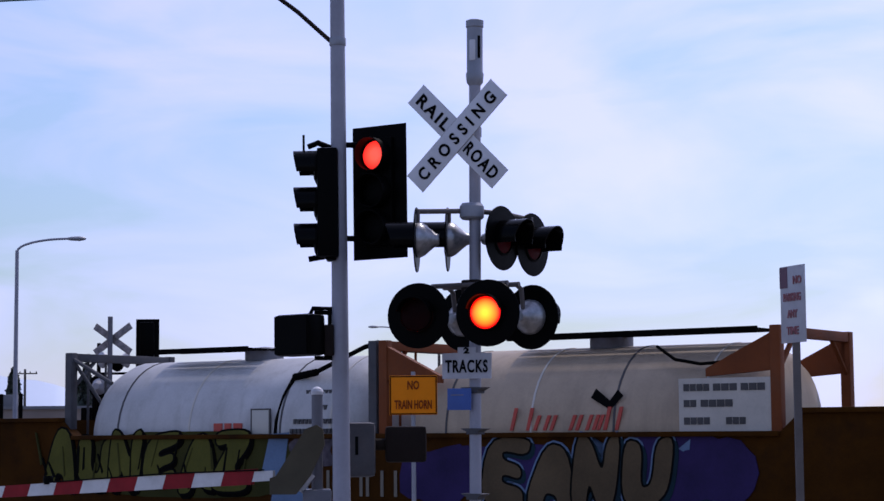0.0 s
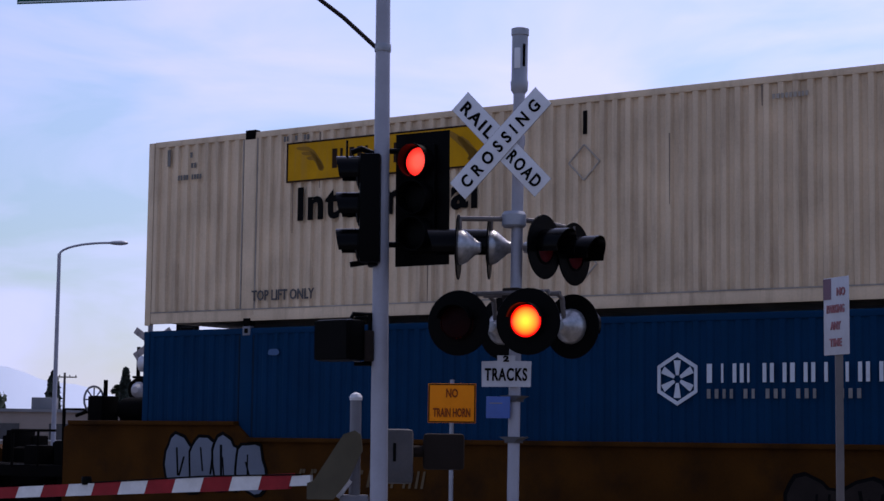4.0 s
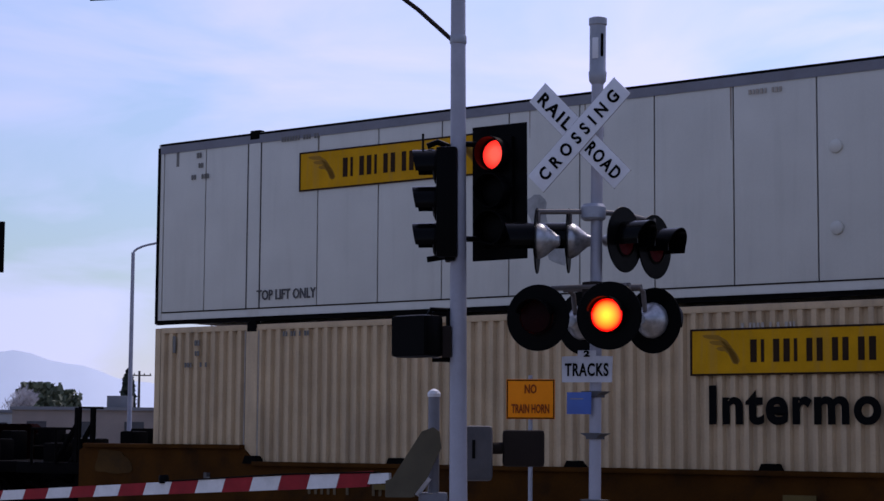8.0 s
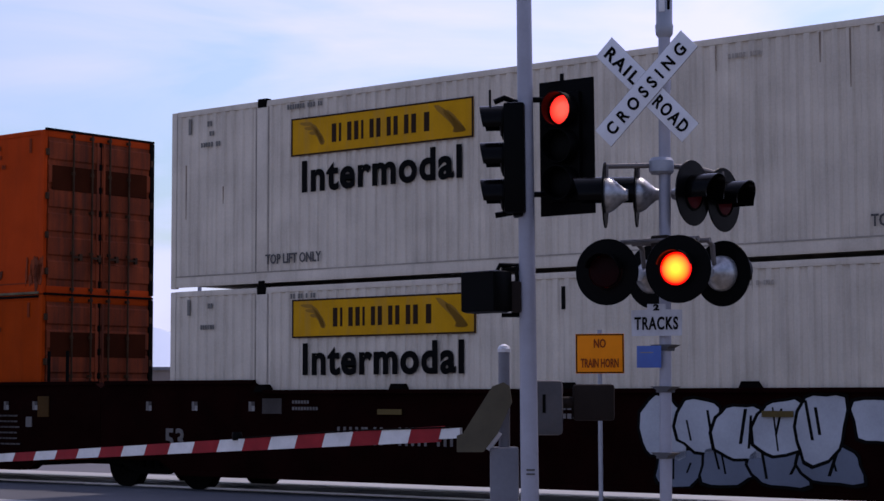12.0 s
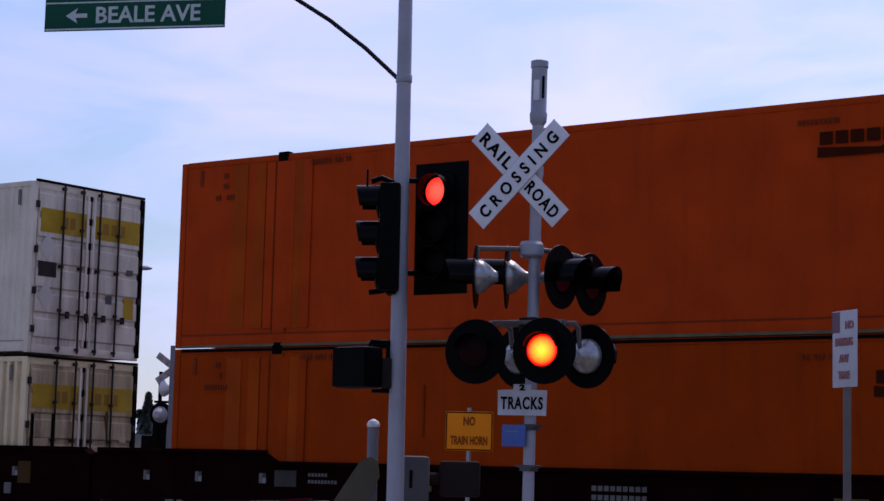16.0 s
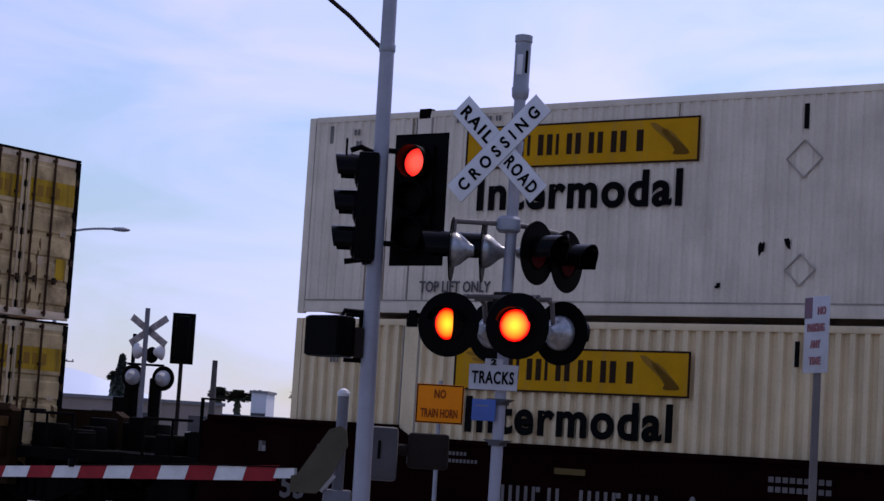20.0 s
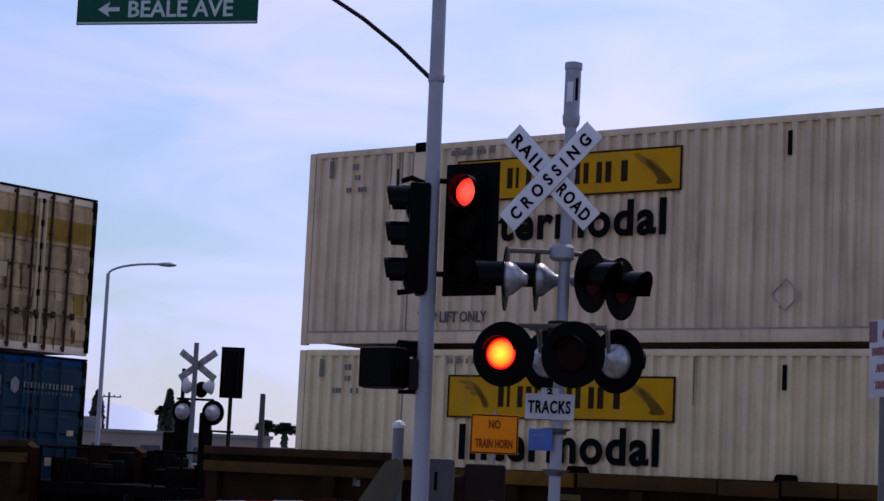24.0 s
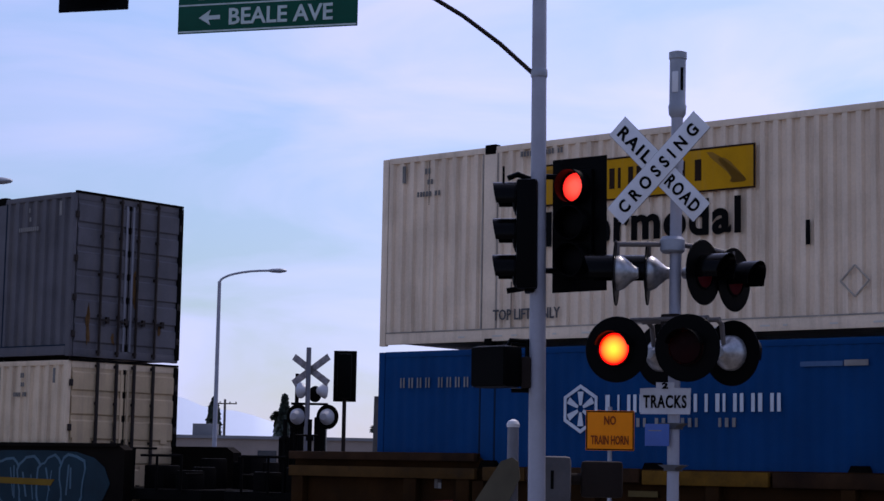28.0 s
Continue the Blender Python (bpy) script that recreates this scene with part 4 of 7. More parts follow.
# second stack: smooth panelled box on a cream box
c = shell(23.69, UP0 - 0.02, UP1 + 0.02, PANEL_BOX, "smooth white panelled container with riveted seams", smooth=True, door_paint=SOILED_DOOR, rail_paint=PANEL_BOX, rusty=12, seam=DARK_GREY)
brand_panel(c, -13.11, UP1 - 0.98)
drips(c, UP0, UP1, 5, 2)
for xx in (-3.48, -13.95):
    part("lettering", LIFT_ME, GREY_INK, c, "", on_front(xx, -0.014, UP0 + 0.3) @ Matrix.Diagonal((LIFT_FIT, 1, 1, 1)))
for xx in (-9.2, -4.28, -2.4, -0.73):
    for zz in (UP1 - 1.05, UP1 - 2.07):
        part("vent_dome", lathe(B(), [(0.09, 0), (0.085, 0.03), (0.05, 0.05)], 12, Matrix.Translation((xx, 0, zz)) @ pose(0, 0, 0, 90)), PANEL_BOX, c)
for xx, zz, w, h in ((-8.75, UP0 + 1.35, 0.34, 0.42), (-8.45, UP0 + 0.85, 0.38, 0.5)):
    part("smudge", blob(B(), xx, zz, w, h, 17, -0.0015, 0.005, 0.3), SMUDGE, c, "grey smudge on the panel")
part("tick", box(B(), -8.2, -0.004, UP1 - 0.62, -8.14, 0.004, UP1 - 0.3), INK, c)
part("edge_trim", box(B(), -16.16, -0.012, UP0, -16.1, 0.02, UP1 - 0.05), DARK_STEEL, c, "dark edge trim")
part("skirt", box(B(), -16.1, -0.012, UP0 - 0.02, -0.05, 0.02, UP0 + 0.05), DARK_STEEL, c, "dark lower edge")
part("cap_strip", box(B(), -16.1, -0.012, UP1 - 0.15, -0.05, 0.01, UP1 - 0.022), FRAME_GREY, c, "grey upper band")
part("cap_edge", box(B(), -16.1, -0.014, UP1 - 0.02, -0.05, 0.01, UP1 + 0.012), DARK_STEEL, c, "thin dark upper edge")
c = shell(23.69, LO0, LO1, TAN_BOX, "cream corrugated container low in the well car", 0.19, front="ribbed", sink=0.06)
brand_panel(c, -6.35, LO1 - 0.9)
part("lettering", MODAL_ME, INK, c, "black lettering reading Intermodal", on_front(-6.11, -0.014, LO1 - 1.5) @ Matrix.Diagonal((MODAL_FIT, 1, 1, 1)))
# third stack: two white boxes
c = shell(47.18, UP0 - 0.05, UP1, OFF_WHITE_BOX, "white corrugated container with yellow decals", 0.2, CLEAN_DOOR, sink=0.024)
hauler_marks(c, UP0 - 0.05, UP1, -13.39, up=0.0, lower=False)
drips(c, UP0 - 0.05, UP1, 7, 3)
c = shell(47.18, LO0, LO1 - 0.03, OFF_WHITE_BOX, "white corrugated container under another like it", 0.2, CLEAN_DOOR, sink=0.024)
hauler_marks(c, LO0, LO1 - 0.03, -13.36, up=0.14, lower=False)


def orange_marks(c, x, z):
    bar_row(c, DARK_DECAL, Matrix.Translation((0, -0.016, 0)), x, z, (0.17, 0.16, 0.17, 0.17, 0.15, 0.06, 0.17, 0.15, 0.17), 0.16, 0.042)
    bm = slab(B(), [(x - 0.03, z - 0.16), (x + 1.75, z - 0.16), (x + 1.75, z - 0.05), (x + 0.9, z - 0.03), (x + 0.8, z - 0.08), (x - 0.03, z - 0.03)], -0.004, 0.004)
    part("decal_wedge", bm, DARK_DECAL, c, "dark brown decal wedge", Matrix.Translation((0, -0.016, 0)))
    small_print(c, -3.3, z - 1.95, 0.4, 3, ORANGE_SCUFF, 0.1)
    for a in (-11.9, -11.3):
        part("scrape", box(B(), a, -0.004, z - (0.42 if a < -11.5 else 0.72), a + 0.03, 0.003, z + 0.02), ORANGE_SCUFF, c)
    for a, w in ((-15.05, 0.3), (-14.6, 0.22), (-13.85, 0.26), (-2.62, 0.24), (-1.85, 0.2)):
        part("worn_strip", box(B(), a, -0.005, z - 2.1, a + w, 0.008, z + 0.45), ORANGE_FADED, c, "sun-faded strip of orange paint")
    for y in (0.12, 1.33):
        part("door_band", box(B(), 0.024, y + 0.04, z - 0.5, 0.03, y + 1.08, z - 0.06), DARK_DECAL, c, "dark faded band across the door")
    for a in (-14.35, -13.95, -13.62, -2.32, -1.7):
        part("rib", box(B(), a, -0.012, z - 2.1, a + 0.16, 0.01, z + 0.45, 0.008), ORANGE_BOX if z < 4 else ORANGE_RED, c)


c = shell(66.64, UP0, UP1 + 0.04, ORANGE_RED, "reddened orange smooth-sided container with dark brown decal bars", 0.6, ORANGE_DOOR, sink=0.006, door_logo=False, rods=ROD_RUST)
part("lower_edge", box(B(), -16.0, -0.014, UP0 - 0.002, -0.1, 0.02, UP0 + 0.04), OLIVE_SEAL, c, "olive worn lower edge")
corner_rust(c, UP0, UP1, 12, 10, ORANGE_DOOR)
orange_marks(c, -5.24, UP1 - 0.53)
c = shell(66.64, LO0, UP0 - 0.012, ORANGE_BOX, "orange container under another like it", 0.6, ORANGE_DOOR, sink=0.006, door_logo=False, rods=ROD_RUST)
corner_rust(c, LO0, LO1, 14, 10, ORANGE_DOOR)
orange_marks(c, -4.5, LO1 - 0.55)
# black strip paints the dark gap between the two boxes
part("painted_gap_shade", box(B(), -16.0, -0.01, LO1 + 0.0, -0.1, 0.02, LO1 + 0.045), DARK_STEEL, c, "black strip painted for the shade between the boxes")
# fifth stack
c = shell(86.17, UP0, UP1 + 0.02, WHITE_BOX, "white corrugated container above a cream one", 0.16, CLEAN_DOOR, sink=0.017, diamonds=True)
hauler_marks(c, UP0, UP1 + 0.02, -13.29, up=0.08, upper=True)
drips(c, UP0, UP1 + 0.02, 6, 5)
for xx in (-14.95, -14.7, -14.62):
    part("drip", slab(B(), [(xx - 0.012, UP0 + 0.2), (xx + 0.018, UP0 + 0.2), (xx + 0.008, UP0 + 1.3), (xx - 0.004, UP0 + 1.4)], -0.0005, 0.006), DRIP, c, "thin rusty drip")
for xx, zz, h in ((-8.72, UP0 + 0.9, 0.17), (-8.36, UP0 + 0.96, 0.12), (-9.3, UP0 + 0.42, 0.06)):
    part("scuff", blob(B(), xx, zz, 0.07, h, int(-xx * 10), -0.004, 0.006, 0.5), INK, c, "small black scuff mark")
c = shell(86.17, LO0, LO1, CREAM_BOX, "cream corrugated container with rusty door rods", 0.19, DOOR_CREAM, sink=0.06, rusty=3)
hauler_marks(c, LO0, LO1, -13.27)
# sixth stack
c = shell(109.78, UP0, UP1 + 0.02, DIRTY_BOX, "cream corrugated container with grimy doors", 0.2, RUSTY_DOOR, rusty=7, rod=0.022)
hauler_marks(c, UP0, UP1 + 0.02, -13.36, up=0.07)
drips(c, UP0, UP1 + 0.02, 8, 6)
c = shell(109.78, LO0, LO1, CREAM_BOX, "cream corrugated container low in the well car", 0.2, RUSTY_DOOR, rusty=5, rod=0.022)
hauler_marks(c, LO0, LO1, -13.36)
drips(c, LO0, LO1, 7, 16)
# seventh stack
c = shell(133.29, UP0 + 0.02, UP1, GREYED_CREAM, "weathered cream container with badly stained doors", 0.2, STAINED_TAN_DOOR, rusty=6, rod=0.024, rods=ROD_RUST, decal=GRIMY_LOGO)
corner_rust(c, UP0 + 0.02, UP1, 5)
hauler_marks(c, UP0 + 0.02, UP1, -13.25, tick=(-8.87, UP0 + 1.14))
for k in range(26):
    x = -14.6 + k * 0.55 + 0.12 * math.sin(k * 2.3)
    part("chipped_paint", box(B(), x, -0.012, UP0 + 0.1, x + 0.12 + 0.06 * math.sin(k * 1.7), 0.0, UP0 + 0.125), FADED_PLACARD, c, "pale chipped paint on the bottom rail")
drips(c, UP0 + 0.02, UP1, 9, 7)
c = shell(133.29, LO0, LO1, BLUE_BOX, "blue container with a white hexagon badge", 0.2, NAVY_DOOR, sink=0.014, rods=NAVY_DOOR, door_logo=False)
forwarder_marks(c, LO1, -12.7)
forwarder_door_marks(c, LO1)
# eighth stack
c = shell(156.77, UP0 + 0.05, UP1 + 0.09, GREY_BOX, "dark grey container with worn grey doors", 0.28, GREY_BOX, door_logo=False, rod=0.024, rusty=3)
c = shell(156.77, LO0, LO1 + 0.05, DIRTY_BOX, "dusty cream container with plain doors", 0.28, TAN_BOX, door_logo=False, rod=0.032)
part("letter_mark", words("S", 0.9, INK, 0.03), INK, c, "large black letter", on_front(-2.9, -0.014, 1.75))


def tank(behind, label, shell_mat, frame_mat, marked):
    """A 20-foot tank in a box frame: shell, end frames with gussets, saddles, walkway."""
    z0, z1, ln = 0.33, 2.90, 6.06
    t = rolling("tank_container", behind, label, "tank container", "tank containers on the train")
    r, cz, cy = 1.19, 1.56, 1.22
    prof = [(0.0, -ln + 0.16), (0.5, -ln + 0.2), (0.9, -ln + 0.32), (1.08, -ln + 0.5), (r, -ln + 0.75), (r, -0.75), (1.08, -0.5), (0.9, -0.32), (0.5, -0.2), (0.0, -0.16)]
    bm = lathe(B(), [(max(a, 0.01), b) for a, b in prof], 40, Matrix.Translation((0, cy, cz)) @ pose(0, 0, 0, 0, 90, 0))
    part("tank_shell", bm, shell_mat, t)
    for x in (-4.95, -3.6, -2.35, -1.1) if marked else (-4.95, -3.5, -1.75, -0.85):
        part("band", lathe(B(), [(r + 0.008, -0.015), (r + 0.008, 0.015)], 40, Matrix.Translation((x, cy, cz)) @ pose(0, 0, 0, 0, 90, 0)), FADED_PLACARD if x not in (-2.35, -4.95, -1.75) else GREY_INK, t)
    for x in (-0.14, -ln):
        for y in (0.0, 2.3):
            part("corner_post", box(B(), x, y, z0, x + 0.14, y + 0.14, z1, 0.015), frame_mat, t)
        part("end_beam", box(B(), x + 0.01, 0.14, z1 - 0.14, x + 0.13, 2.3, z1 - 0.01, 0.01), frame_mat, t)
        part("end_beam", box(B(), x + 0.01, 0.14, z0, x + 0.13, 2.3, z0 + 0.14, 0.01), frame_mat, t)
        for y, d in ((0.12, 1), (2.32, -1)):
            part("gusset", tube(B(), (x + 0.07, y, z1 - 0.55), (x + 0.07, y + d * 0.5, z1 - 0.1), 0.035, seg=8), frame_mat, t)
        inn = 1 if x < -3 else -1
        if marked:
            for y in (0.02, 2.3):
                q = [(x + 0.07, z1 - 0.06), (x + 0.07 + inn * 0.95, z1 - 0.52), (x + 0.07 + inn * 0.95, z1 - 0.62), (x + 0.07, z1 - 0.55)]
                part("saddle_plate", slab(B(), q if inn > 0 else q[::-1], y, y + 0.1), frame_mat, t, "sloping side gusset plate")
        elif x < -3:
            part("brace", tube(B(), (x + 0.07, 0.07, z1 - 0.08), (x + 0.9, 0.12, z1 - 0.5), 0.035, seg=8), frame_mat, t)
            part("brace", tube(B(), (x + 0.07, 0.07, z1 - 0.08), (x + 0.55, 0.4, z1 - 0.95), 0.03, seg=8), frame_mat, t)
    walk_x = (-4.2, -0.5) if marked else (-4.6, -2.7)
    way = part("walkway", box(B(), walk_x[0], 0.42, z1 - 0.06, walk_x[1], 0.47, z1 + 0.02), DARK_STEEL, t, "dark walkway on top")
    for k in range(5):
        part("slat", box(B(), walk_x[0], 0.49 + k * 0.14, z1 - 0.03, walk_x[1], 0.58 + k * 0.14, z1), DARK_STEEL, way)
    if not marked:
        part("top_pipe", pipe(B(), [(-0.05, 0.12, z1 - 0.02), (-0.35, 0.2, z1 - 0.08), (-1.35, 0.34, z1 - 0.42)], 0.036), DARK_STEEL, t, "dark pipe sloping down from the frame")
        part("valve", pipe(B(), [(-1.3, 0.33, z1 - 0.41), (-1.75, 0.38, z1 - 0.47)], 0.055), DARK_STEEL, t, "dark valve on the shell")
        part("side_hose", pipe(B(), [(-1.72, 0.36, z1 - 0.45), (-1.8, 0.2, z1 - 0.75), (-1.83, 0.06, z1 - 1.1), (-1.83, 0.02, z1 - 1.35)], 0.03), DARK_STEEL, t, "dark hose down the shell")
        part("data_plate", box(B(), -2.25, 0.0, 1.6, -1.93, 0.03, 1.95, 0.004), PANEL_BOX, t, "white square data plate")
        for x0, z_, x1, z2 in ((-2.27, 1.58, -1.91, 1.6), (-2.27, 1.95, -1.91, 1.97), (-2.27, 1.6, -2.25, 1.95), (-1.93, 1.6, -1.91, 1.95)):
            part("plate_edge", box(B(), x0, -0.004, z_, x1, 0.03, z2), GREY_INK, t)
    part("ladder", pipe(pipe(B(), [(-ln + 0.02, 0.5, z0 + 0.1), (-ln + 0.02, 0.5, z1)], 0.02), [(-ln + 0.02, 0.9, z0 + 0.1), (-ln + 0.02, 0.9, z1)], 0.02), frame_mat, t)
    bm = None if not marked else pipe(B(), [(-1.9, 0.42, z1 - 0.2), (-1.6, 0.33, z1 - 0.38), (-1.2, 0.25, z1 - 0.45), (-0.2, 0.16, z1 - 0.4)], 0.022)
    if bm:
        part("hose", bm, DARK_STEEL, t, "dark hanging hose")
    part("manway", lathe(B(), [(0.3, 0), (0.3, 0.16), (0.22, 0.2), (0.03, 0.22)], 20, Matrix.Translation((-3.0, cy, cz + r - 0.03))), FRAME_GREY, t)
    side = lambda ang: (cy - (r + 0.006) * math.cos(ang), cz + (r + 0.006) * math.sin(ang))
    if marked:
        y, z = side(0.45)
        part("data_plate", box(B(), -1.4, 0.02, 1.58, -0.14, 0.035, 2.26), FADED_PLACARD, t, "white plate with printed rows")
        bm = B()
        letter_bars(bm, -1.33, 2.1, (0.08, 0.08, 0.08, 0.08, -0.03, 0.1, 0.1, 0.1, -0.03, 0.1, 0.1, 0.1), 0.09, 0.012, 0.012, 0.022)
        letter_bars(bm, -1.33, 1.9, (0.08, 0.08, -0.04, 0.1, 0.1, 0.1, 0.1), 0.09, 0.012, 0.012, 0.022)
        letter_bars(bm, -1.33, 1.68, (0.08, 0.08, 0.08, 0.08, -0.2, 0.08, 0.08, 0.08), 0.09, 0.012, 0.012, 0.022)
        tagged(part("small_print", bm, GREY_INK, t), kind="stuff")
        for k, (w, hh) in enumerate(((0.3, 0.3), (0.2, 0.2), (0.34, 0.2), (0.2, 0.2), (0.12, 0.2), (0.22, 0.3))):
            x = -3.92 + (0, 0.36, 0.61, 1.0, 1.25, 1.42)[k]
            for q in (0.0, w - 0.05):
                part("letter_bar", slab(B(), [(x + q, 1.62), (x + q + 0.05, 1.62), (x + q + 0.13, 1.62 + hh), (x + q + 0.08, 1.62 + hh)], 0.02, 0.04), RED_INK, t, "slanted red decal stroke")
        bm = slab(B(), [(-2.62, 2.16), (-2.42, 2.0), (-2.3, 2.14), (-2.22, 2.06), (-2.42, 1.88), (-2.7, 2.04)], 0.1, 0.108)
        part("emblem", bm, INK, t, "", Matrix.Translation((0, -0.03, 0)))
    else:
        bar_row(t, RED_INK, None, -3.0, 1.56, (0.16, 0.12, 0.16), 0.2, 0.05, 0.02, 0.04, "faded red decal bar")
        for k, z in enumerate((2.16, 1.94, 1.74, 1.6)):
            y = cy - r * math.sqrt(1 - ((z + 0.07 - cz) / r) ** 2)
            part("small_print", letter_bars(B(), (-1.4, -1.2, -1.5, -1.55)[k], z, [0.045] * (7, 4, 11, 12)[k], 0.07, 0.024, y - 0.03, y + 0.03), GREY_INK, t)
    return t


tank(-17.5, "cream tank container in an orange box frame", TANK_CREAM, TANK_ORANGE, True)
tank(-11.4, "white tank container in a grey box frame", TANK_WHITE, HOUSING, False)


TREAD = 0.42            # wheel radius at the rail
AXLES = []


def truck(car, x):
    """A two-axle truck under the car."""
    yc = WIDE / 2
    for dx in (-0.89, 0.89):
        seat = Matrix.Translation((x + dx, yc, TREAD))
        axle = part("wheelset", tube(B(), (0, -0.98, 0), (0, 0.98, 0), 0.08, seg=10), DARK_STEEL, car, "", seat)
        for y in (-0.76, 0.7):
            bm = lathe(B(), [(0.47, -0.07), (0.47, -0.05), (TREAD, -0.045), (TREAD, 0.06), (0.3, 0.06), (0.16, 0.03), (0.1, 0.06)], 24, Matrix.Translation((0, y + 0.03, 0)) @ pose(0, 0, 0, 90))
            for k in range(5):
                a = k * math.tau / 5
                tube(bm, (0.22 * math.cos(a), y - 0.04, 0.22 * math.sin(a)), (0.22 * math.cos(a), y + 0.1, 0.22 * math.sin(a)), 0.03, seg=6)
            part("wheel", bm, DARK_STEEL, axle)
        for y in (-0.98, 0.92):
            bm = tube(B(), (0, y, 0), (0, y + 0.06, 0), 0.11, seg=12)
            for k in range(3):
                a = k * math.tau / 3
                tube(bm, (0.06 * math.cos(a), y - 0.02, 0.06 * math.sin(a)), (0.06 * math.cos(a), y, 0.06 * math.sin(a)), 0.02, seg=6)
            part("end_cap", bm, DARK_STEEL, axle)
        AXLES.append((axle, seat))
    for y in (yc - 1.0, yc + 0.9):
        bm = slab(B(), [(x - 1.15, 0.42), (x - 0.75, 0.4), (x - 0.35, 0.25), (x + 0.35, 0.25), (x + 0.75, 0.4), (x + 1.15, 0.42), (x + 1.15, 0.62), (x + 0.5, 0.78), (x - 0.5, 0.78), (x - 1.15, 0.62)], y, y + 0.12)
        for k in (-0.2, 0, 0.2):
            tube(bm, (x + k, y - 0.02, 0.36), (x + k, y - 0.02, 0.66), 0.07, seg=10)
        part("side_frame", bm, DARK_STEEL, car)
    part("bolster", box(B(), x - 0.25, yc - 1.0, 0.55, x + 0.25, yc + 1.0, 0.95, 0.03), DARK_STEEL, car)


BAND_BROWN = surface("rusted_band_paint", (0.030, 0.014, 0.006), 0.85, vary=0.5, scale=3, dirt=(0.015, 0.009, 0.006), dirt_amount=0.9, spec=0.08)
BAND_YELLOW = surface("bright_ochre_band_paint", (0.12, 0.056, 0.006), 0.8, vary=0.4, scale=3, dirt=(0.05, 0.03, 0.01), dirt_amount=0.8, spec=0.1)
BAND_OCHRE = surface("worn_ochre_band_paint", (0.055, 0.026, 0.006), 0.85, vary=0.4, scale=2.5, dirt=(0.025, 0.015, 0.008), dirt_amount=0.9, spec=0.1)


